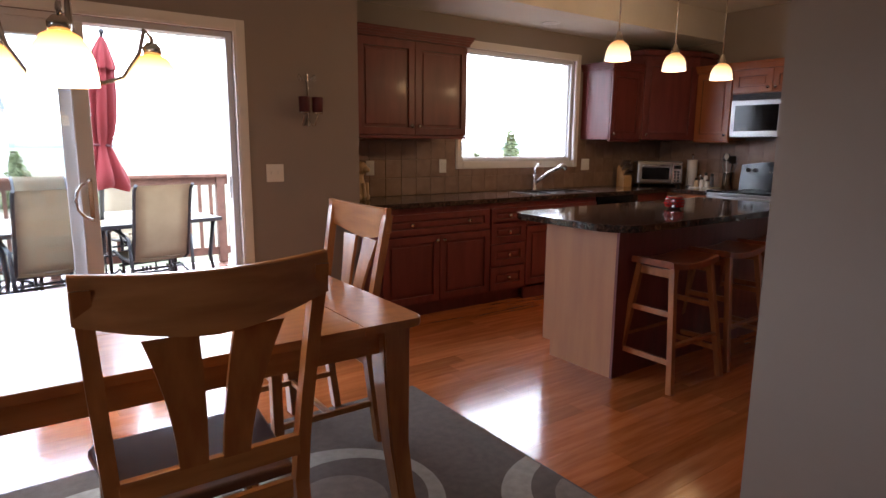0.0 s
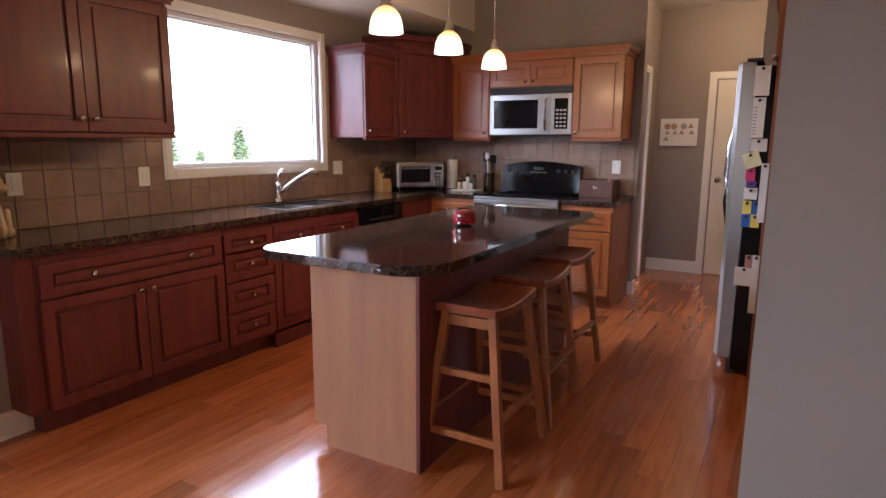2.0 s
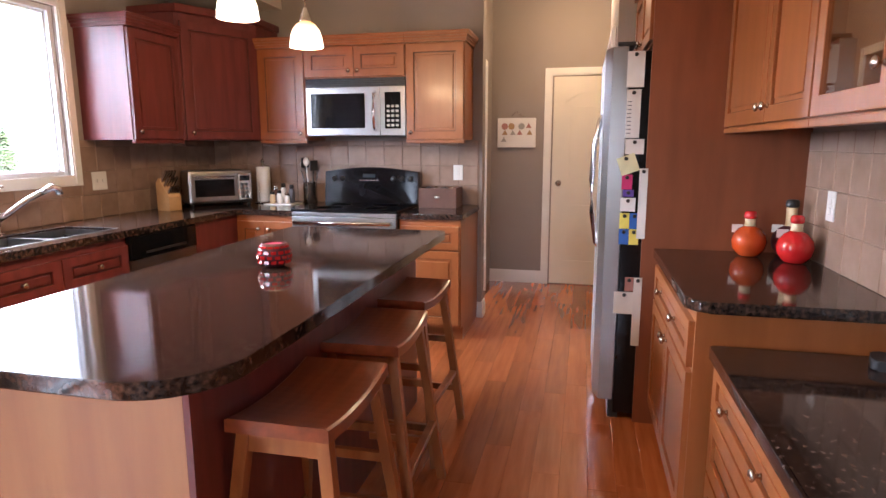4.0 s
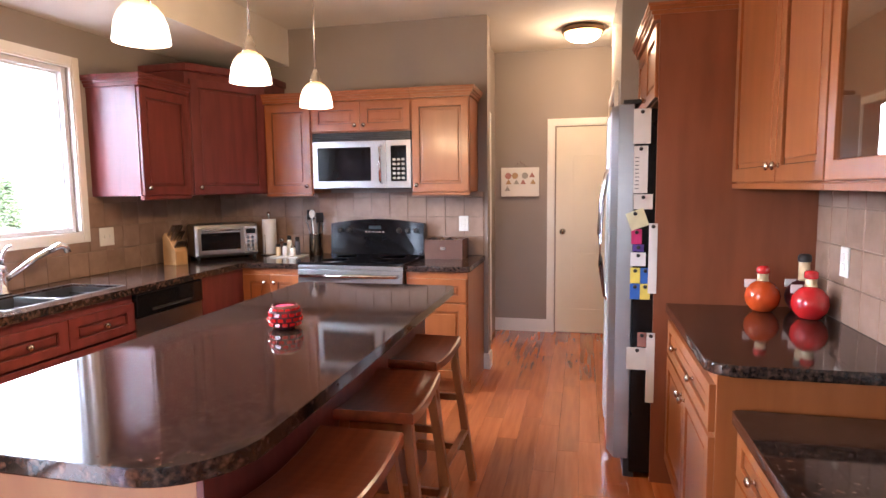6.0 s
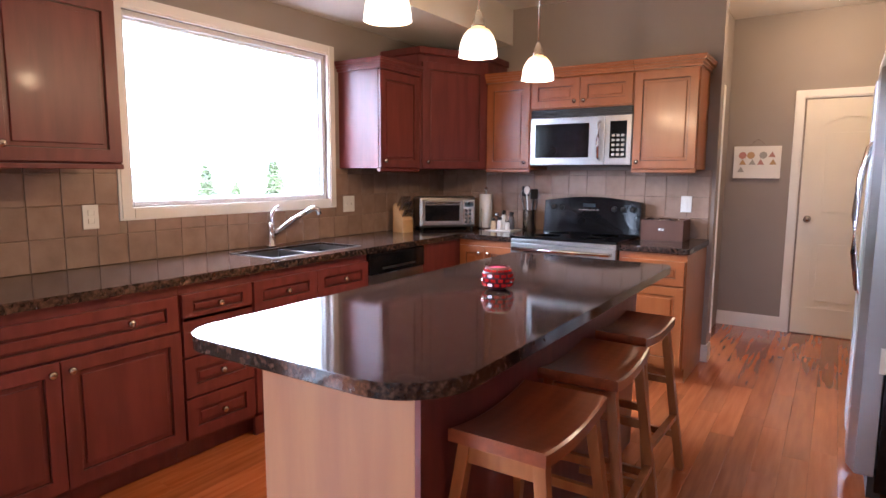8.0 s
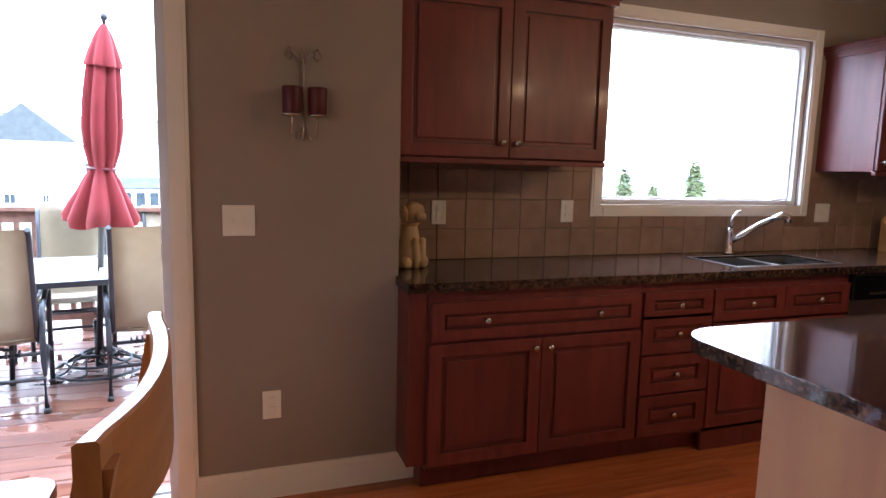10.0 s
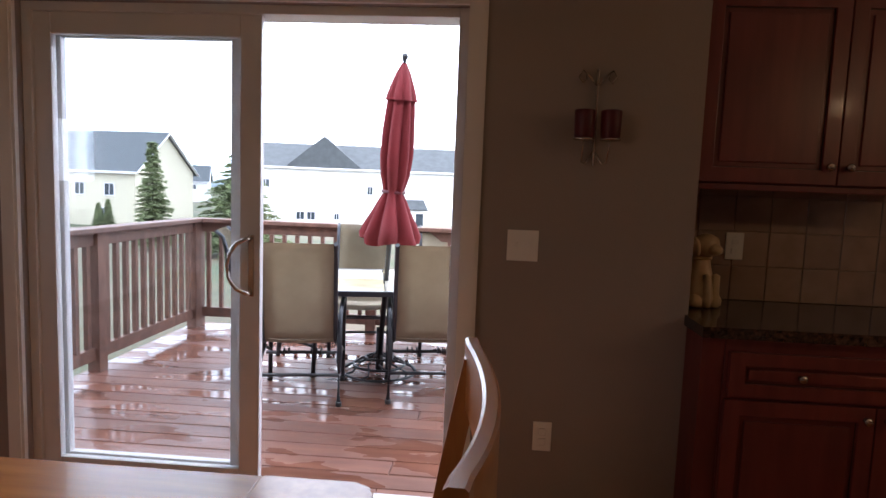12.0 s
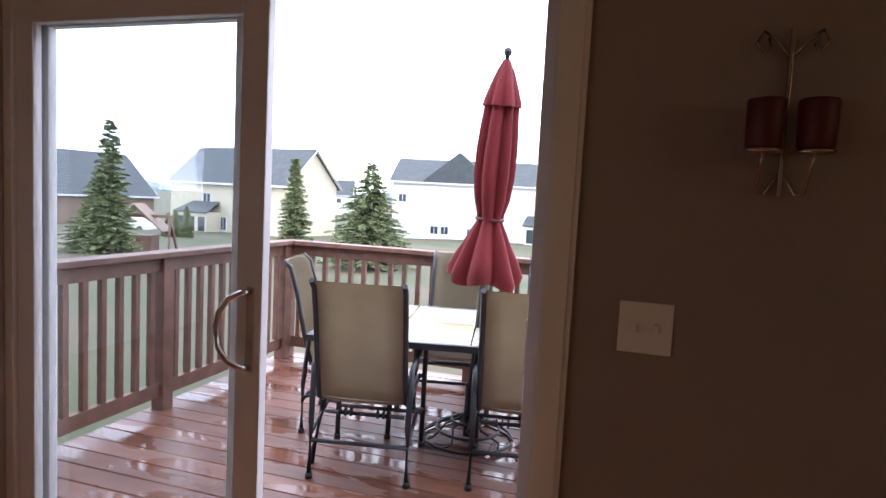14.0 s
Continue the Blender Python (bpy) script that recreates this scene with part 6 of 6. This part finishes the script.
def umbrella():
    x, y = -1.33, 1.99
    t = thing("patio_umbrella", "closed dark red patio umbrella standing through the patio table", "umbrella", pose(x, y, DZ + 0.04, 4.0, 3.8, 0))
    part("pole", lathe(bmesh.new(), [(0.019, 0.05), (0.019, 2.18), (0.0, 2.18)], seg=14), "iron", t)
    part("finial", lathe(bmesh.new(), [(0.010, 2.181), (0.012, 2.20), (0.022, 2.215), (0.022, 2.235), (0.0, 2.25)], seg=14), "iron", t)

    def folds(profile, n, seed, depth):
        bm = bmesh.new()
        rng = random.Random(seed)
        ph = [rng.uniform(0, 6.28) for _ in range(4)]
        rings = []
        S = n * 10
        for z, r, d in profile:
            ring = []
            for k in range(S):
                a = 2 * math.pi * k / S
                w = abs(math.cos(n * a / 2 + 0.5 * math.sin(a * 2 + ph[0]) + 0.25 * math.sin(z * 5 + ph[1]))) ** 0.8
                rr = 0.97 * r * (1 - d + d * w) * (1 + 0.08 * math.sin(2 * a + z * 3 + ph[2]))
                zz = z + (0.02 * math.sin(n * a / 2 + ph[3]) if z < 1.1 else 0)
                ring.append(bm.verts.new((rr * math.cos(a), rr * math.sin(a), zz)))
            rings.append(ring)
        for p, q in zip(rings, rings[1:]):
            for k in range(S):
                f = bm.faces.new((p[k], p[(k + 1) % S], q[(k + 1) % S], q[k]))
                f.smooth = True
        return bm
    part("canopy", folds([(0.95, 0.225, 0.45), (0.99, 0.235, 0.42), (1.07, 0.20, 0.4), (1.16, 0.155, 0.4), (1.24, 0.115, 0.4), (1.29, 0.085, 0.3), (1.33, 0.088, 0.3), (1.42, 0.115, 0.35), (1.55, 0.13, 0.4), (1.7, 0.125, 0.4), (1.85, 0.11, 0.38), (1.98, 0.095, 0.35), (2.06, 0.06, 0.3)], 8, 2, 0.4), "umbrella", t, "folded red canvas canopy")
    part("vent_flap", folds([(1.93, 0.125, 0.3), (1.97, 0.115, 0.28), (2.05, 0.085, 0.2), (2.12, 0.055, 0.15), (2.165, 0.028, 0.1), (2.18, 0.020, 0.0)], 8, 5, 0.3), "umbrella", t, "small top flap")
    part("cord", lathe(bmesh.new(), [(0.079, 1.298), (0.085, 1.304), (0.085, 1.312), (0.079, 1.318)], seg=30), "dark_red", t)
    bt = thing("umbrella_base", "black wrought iron umbrella base with scrollwork", "umbrella base", pose(x, y + 0.02, DZ))
    part("tube", lathe(bmesh.new(), [(0.028, 0.02), (0.028, 0.34), (0.024, 0.34), (0.024, 0.02)], seg=16), "iron", bt)
    for r, z in ((0.27, 0.02), (0.19, 0.07), (0.10, 0.12)):
        part("ring", tube(bmesh.new(), [(r * math.cos(2 * math.pi * k / 30), r * math.sin(2 * math.pi * k / 30), z) for k in range(31)], 0.009, 6), "iron", bt)
    for k in range(10):
        a = 2 * math.pi * k / 10
        pts = [(r * math.cos(a + w), r * math.sin(a + w), z) for r, w, z in ((0.27, 0, 0.02), (0.24, 0.18, 0.045), (0.19, 0.1, 0.07), (0.14, -0.12, 0.10), (0.10, 0, 0.12), (0.03, 0, 0.15))]
        part("scroll", tube(bmesh.new(), pts, 0.007, 6), "iron", bt)


umbrella()

# ---- outside ----
EYE = (-0.55, -1.7)


def ground_z(x, y):
    d = math.hypot(x, y)
    return -0.9 - 2.7 * min(1, max(0, (d - 6) / 60)) - 0.002 * max(0, d - 66)


def ground():
    bm = bmesh.new()
    rows = []
    dist = [0, 4, 8, 14, 22, 32, 45, 60, 80, 120, 200, 400, 900]
    for d in dist:
        rows.append([bm.verts.new((d * math.cos(a), d * math.sin(a), ground_z(d, 0) + (noise.noise((d * math.cos(a) * 0.08, d * math.sin(a) * 0.08, 0)) * 0.35 if 8 < d < 300 else 0)))
                     for a in (2 * math.pi * k / 48 for k in range(48))])
    for a, b in zip(rows[1:], rows[2:]):
        for k in range(48):
            f = bm.faces.new((a[k], b[k], b[(k + 1) % 48], a[(k + 1) % 48]))
            f.smooth = True
    bmesh.ops.delete(bm, geom=rows[0], context="VERTS")
    bm.faces.new(list(rows[1]))
    structure("ground", bm, "lawn", "spring lawn sloping away from the house", "ground")


def house(label, m, w, d, eave, ridge, siding, wins, porch=None, wing=None, base=-3.4):
    """A gabled house: front is -y, ridge along x; base at local z 0."""
    t = thing("house", label, "house", m)
    bm = bmesh.new()
    pts = [(-w / 2, 0), (w / 2, 0)]
    v = [bm.verts.new(p) for p in ((-w / 2, 0, 0), (w / 2, 0, 0), (w / 2, d, 0), (-w / 2, d, 0), (-w / 2, 0, eave), (w / 2, 0, eave), (w / 2, d, eave), (-w / 2, d, eave), (-w / 2, d / 2, ridge - 0.12), (w / 2, d / 2, ridge - 0.12))]
    for f in ((0, 1, 5, 4), (2, 3, 7, 6), (1, 2, 6, 9, 5), (3, 0, 4, 8, 7)):
        bm.faces.new([v[i] for i in f])
    part("wall", bm, siding, t)
    bm = bmesh.new()
    n = int(eave / 0.22)
    for k in range(n):
        box(bm, -w / 2 - 0.02, -0.02, k * 0.22 + 0.19, w / 2 + 0.02, 0.0, k * 0.22 + 0.22)
    part("siding_line", bm, siding, t)
    for s in (0, 1):
        bm = bmesh.new()
        o = 0.4
        y0, y1 = (-o, d / 2) if s == 0 else (d + o, d / 2)
        sl = (ridge - eave) / (d / 2) * o
        q = [(-w / 2 - o, y0, eave - sl), (w / 2 + o, y0, eave - sl), (w / 2 + o, y1, ridge), (-w / 2 - o, y1, ridge)]
        lo = [bm.verts.new(p) for p in q]
        hi = [bm.verts.new((a, b, c + 0.15)) for a, b, c in q]
        bm.faces.new(lo)
        bm.faces.new(hi)
        for i in range(4):
            bm.faces.new((lo[i], lo[(i + 1) % 4], hi[(i + 1) % 4], hi[i]))
        part("roof", bm, "shingle", t, "grey shingle roof")
    sl = (ridge - eave) / (d / 2) * 0.4
    part("gutter", cube(-w / 2 - 0.4, -0.52, eave - sl - 0.05, w / 2 + 0.4, -0.405, eave - sl + 0.16), "vinyl", t)
    for k in (-1, 1):
        bm = bmesh.new()
        xx = k * (w / 2 + 0.42)
        beam(bm, (xx, -0.4, eave - sl), (xx, d / 2, ridge), 0.06, 0.30, up=(1, 0, 0))
        beam(bm, (xx, d + 0.4, eave - sl), (xx, d / 2, ridge), 0.06, 0.30, up=(1, 0, 0))
        part("bargeboard", bm, "vinyl", t)
    for (x, z, ww, hh) in wins:
        wd = part("window", cube(x - ww / 2, -0.05, z, x + ww / 2, -0.03, z + hh), "window_dark", t)
        bm = bmesh.new()
        for a in ((x - ww / 2 - 0.1, -0.08, z - 0.1, x + ww / 2 + 0.1, -0.021, z), (x - ww / 2 - 0.1, -0.08, z + hh, x + ww / 2 + 0.1, -0.021, z + hh + 0.1), (x - ww / 2 - 0.1, -0.08, z, x - ww / 2, -0.021, z + hh), (x + ww / 2, -0.08, z, x + ww / 2 + 0.1, -0.021, z + hh), (x - 0.03, -0.07, z, x + 0.03, -0.051, z + hh)):
            box(bm, *a)
        part("frame", bm, "vinyl", wd)
    if porch:
        px, pw, pd, ph = porch
        part("porch_wall", cube(px - pw / 2, -pd, 0, px + pw / 2, -0.021, ph), siding, t)
        bm = bmesh.new()
        q = [(px - pw / 2 - 0.3, -pd - 0.3, ph - 0.1), (px + pw / 2 + 0.3, -pd - 0.3, ph - 0.1), (px + pw / 2 - 0.2, -0.03, ph + 1.0), (px - pw / 2 + 0.2, -0.03, ph + 1.0)]
        lo = [bm.verts.new(p) for p in q]
        hi = [bm.verts.new((a, b, c + 0.14)) for a, b, c in q]
        bm.faces.new(lo)
        bm.faces.new(hi)
        for i in range(4):
            bm.faces.new((lo[i], lo[(i + 1) % 4], hi[(i + 1) % 4], hi[i]))
        part("porch_roof", bm, "shingle", t)
        for k in range(3):
            x = px - pw / 2 + pw * (k + 0.5) / 3
            part("porch_window", cube(x - pw * 0.11, -pd - 0.03, 0.5, x + pw * 0.11, -pd - 0.005, ph - 0.5), "window_dark", t)
    if wing:
        wx, ww, wr = wing
        bm = bmesh.new()
        v = [bm.verts.new(p) for p in ((wx - ww / 2, -0.5, eave), (wx + ww / 2, -0.5, eave), (wx, -0.5, wr), (wx - ww / 2, d / 2, eave), (wx + ww / 2, d / 2, eave), (wx, d / 2, wr))]
        for f in ((0, 1, 2), (0, 2, 5, 3), (1, 4, 5, 2), (3, 5, 4)):
            bm.faces.new([v[i] for i in f])
        part("dormer_roof", bm, "shingle", t)
    return t


def at(bearing, dist, z=None):
    a = radians(bearing)
    x, y = EYE[0] + dist * math.sin(a), EYE[1] + dist * math.cos(a)
    return x, y, ground_z(x, y) if z is None else z


hx, hy, hz = at(-36.8, 70)
house("cream two-storey house with a grey shingle roof and a small sunroom", pose(hx, hy, hz - 0.2, 0, 0, -6), 16, 9.5, 5.9, 9.8, "siding",
      [(-2.6, 3.4, 1.0, 1.1), (1.9, 3.4, 1.0, 1.1), (-0.2, 0.6, 0.8, 1.4), (5.2, 3.4, 1.0, 1.1), (4.6, 0.7, 1.4, 1.4)], porch=(-2.6, 4.2, 2.2, 2.5))
hx, hy, hz = at(-11.6, 74)
house("white two-storey house with a long blue-grey shingle roof", pose(hx, hy, hz - 0.2, 0, 0, 8), 27, 10, 7.3, 10.2, "siding_white",
      [(-12.2, 4.7, 0.9, 0.9), (-8.0, 0.9, 0.9, 0.9), (-6.7, 0.9, 0.9, 0.9), (-3.6, 1.0, 0.5, 0.7), (0.4, 4.2, 0.6, 0.9), (4.0, 0.9, 1.0, 1.6)], porch=(5.2, 4.0, 1.6, 2.6), wing=(-5.2, 9, 11.0))
hx, hy, hz = at(-46.0, 82)
house("brown gabled house with a dark garage opening", pose(hx, hy, hz, 0, 0, 78), 12, 13, 3.6, 8.6, "siding_brown", [(0, 0.3, 4.0, 2.2)])
hx, hy, hz = at(-27.6, 150)
house("grey house far away between its neighbours", pose(hx, hy, hz, 0, 0, 20), 10, 8, 5, 8.5, "siding_white", [(-2, 3, 1, 1), (2, 3, 1, 1)])

SPR = {}


def spruce(x, y, h, r, seed, label, thin=1.0):
    """A trunk with whorls of drooping boughs, each a spray of needle blades."""
    rng = random.Random(seed)
    z0 = ground_z(x, y)
    t = thing("spruce_tree", label, "tree", pose(x, y, z0))
    part("trunk", tube(bmesh.new(), [(0, 0, -0.1), (0, 0, h * 0.5), (0, 0, h * 0.98)], [0.03 * h / 2, 0.016 * h / 2, 0.004], 8), "bark", t)
    verts, faces = [], []
    z = h * 0.06
    while z < h * 0.985:
        u = z / h
        reach = r * (1 - u) ** 0.85 * thin + 0.05
        n = max(5, int(14 * (1 - u) + 5))
        a0 = rng.uniform(0, 6.28)
        for k in range(n):
            a = a0 + 2 * math.pi * k / n + rng.uniform(-0.2, 0.2)
            L = reach * rng.uniform(0.62, 1.15)
            zb = z + h * rng.uniform(-0.016, 0.016)
            m = max(3, int(L / 0.10))
            for j in range(m):
                v = (j + 1) / m
                cx, cy = L * v * math.cos(a), L * v * math.sin(a)
                cz = zb + L * (0.12 * v - 0.30 * v * v + 0.12 * v ** 3)
                for q in range(6):
                    b = a + rng.uniform(-1.4, 1.4)
                    s = rng.uniform(0.09, 0.17) * (1.25 - 0.4 * v) * (h / 3.5) ** 0.5
                    dx, dy, dzz = s * math.cos(b), s * math.sin(b), rng.uniform(-0.09, 0.07)
                    up = s * rng.uniform(-0.34, 0.34)
                    px, py = -0.22 * dy, 0.22 * dx
                    i = len(verts)
                    verts += [(cx - px, cy - py, cz - up), (cx + px, cy + py, cz + up), (cx + dx * 1.3, cy + dy * 1.3, cz + dzz)]
                    faces.append((i, i + 1, i + 2))
        z += h * 0.032 * (1.3 - 0.5 * u)
    me = bpy.data.meshes.new("crown")
    me.from_pydata(verts, [], faces)
    me.materials.append(M["spruce"])
    ob = new("crown", me)
    ob.parent = t
    return t


for b, d, h, r, sd, lb in ((-23.6, 26, 4.5, 2.2, 1, "full green spruce tree beyond the deck"), (-45.6, 30, 6.0, 1.15, 2, "tall slender spruce tree on the lawn"), (-30.6, 30, 4.9, 0.95, 3, "slender spruce tree in front of the cream house"),
                           (-2.0, 34, 2.9, 1.0, 4, "young spruce tree by the white house"), (36.7, 32, 3.7, 1.2, 5, "full spruce tree seen through the kitchen window"), (42.9, 26, 3.7, 0.9, 6, "slender spruce tree seen through the kitchen window"), (39.2, 34, 2.9, 1.1, 7, "low spruce tree seen through the kitchen window"),
                           (5.0, 36, 3.0, 1.0, 8, "small spruce tree beyond the deck"), (-46.5, 34, 4.0, 1.8, 9, "broad dark evergreen at the lawn's edge")):
    tx, ty, _ = at(b, d)
    spruce(tx, ty, h, r, sd, lb)
for k, (b, d, h) in enumerate(((-41.4, 58, 2.2), (-40.8, 58, 2.4), (-39.9, 57, 2.8), (-34.4, 57, 2.3), (-33.7, 57, 2.6))):
    tx, ty, _ = at(b, d)
    spruce(tx, ty, h, 0.55, 20 + k, "narrow clipped evergreen beside the cream house")


def playset():
    x, y, z = at(-43.2, 33)
    t = thing("play_structure", "wooden swing set with a slanted roof on the lawn", "play set", pose(x, y, z, 0, 0, 20))
    for s in (-1, 1):
        part("frame_leg", beam(bmesh.new(), (s * 1.5, -0.6, 0), (s * 1.3, 0, 1.9), 0.1, 0.1), "rail", t)
        part("frame_leg", beam(bmesh.new(), (s * 1.5, 0.6, 0), (s * 1.3, 0, 1.9), 0.1, 0.1), "rail", t)
    part("beam", cube(-1.5, -0.06, 1.86, 1.5, 0.06, 2.0), "rail", t)
    part("roof", beam(bmesh.new(), (-1.6, 0, 1.2), (-0.2, 0, 2.5), 1.2, 0.06), "siding", t)
    part("roof", beam(bmesh.new(), (1.2, 0, 1.2), (-0.2, 0, 2.5), 1.2, 0.06), "siding_brown", t)
    part("tower", cube(-1.1, -0.5, 0.0, 0.6, 0.5, 1.0), "rail", t)


def far_car():
    x, y, z = at(-44.2, 70)
    t = thing("parked_car", "white car parked far off in a driveway", "car", pose(x, y, z + 0.05, 0, 0, 10))
    bm = bmesh.new()
    out = [(-2.2, 0.3), (-2.25, 0.8), (-1.4, 0.95), (-0.9, 1.4), (0.7, 1.42), (1.4, 0.98), (2.2, 0.85), (2.25, 0.3)]
    a = [bm.verts.new((p, -0.85, q)) for p, q in out]
    b = [bm.verts.new((p, 0.85, q)) for p, q in out]
    bm.faces.new(a)
    bm.faces.new(list(reversed(b)))
    for k in range(len(out)):
        bm.faces.new((a[k], b[k], b[(k + 1) % len(out)], a[(k + 1) % len(out)]))
    part("body", bm, "siding_white", t)
    part("side_window", cube(-0.85, -0.87, 0.95, 0.8, -0.855, 1.32), "window_dark", t)
    for wx in (-1.4, 1.4):
        for wy in (-0.8, 0.8):
            part("wheel", lathe(bmesh.new(), [(0.0, -0.1), (0.33, -0.1), (0.33, 0.1), (0.0, 0.1)], seg=18, m=pose(wx, wy, 0.33, 90, 0, 0)), "black_matt", t)


playset()
far_car()
structure("backdrop_hills", (lambda b: [lathe(b, [(0, 0), (60, 2), (45, 8 + (k * 7 % 5) * 1.2), (20, 11 + (k * 3 % 4)), (0, 12 + (k * 3 % 4))], (EYE[0] + 700 * math.sin(radians(-75 + k * 6)), EYE[1] + 700 * math.cos(radians(-75 + k * 6)), -8), 16) for k in range(26)] and b)(bmesh.new()), "far_hill", "hazy blue-grey hills on the horizon", "hills")
ground()

# ---- tiles and planks, last ----
tiles("backsplash_north", pose(0.192, KY, 0), 0.0, EX - 0.195, 0.906, 1.40, holes=[(1.178, 1.122, 2.753)])
tiles("backsplash_east", pose(EX, KY - 0.012, 0, 0, 0, -90), 0.0, 2.285, 0.906, 1.40)
tiles("backsplash_south", pose(2.715, SY, 0, 0, 0, 180), 0.0, 2.55, 0.886, 1.42)
floor_planks()
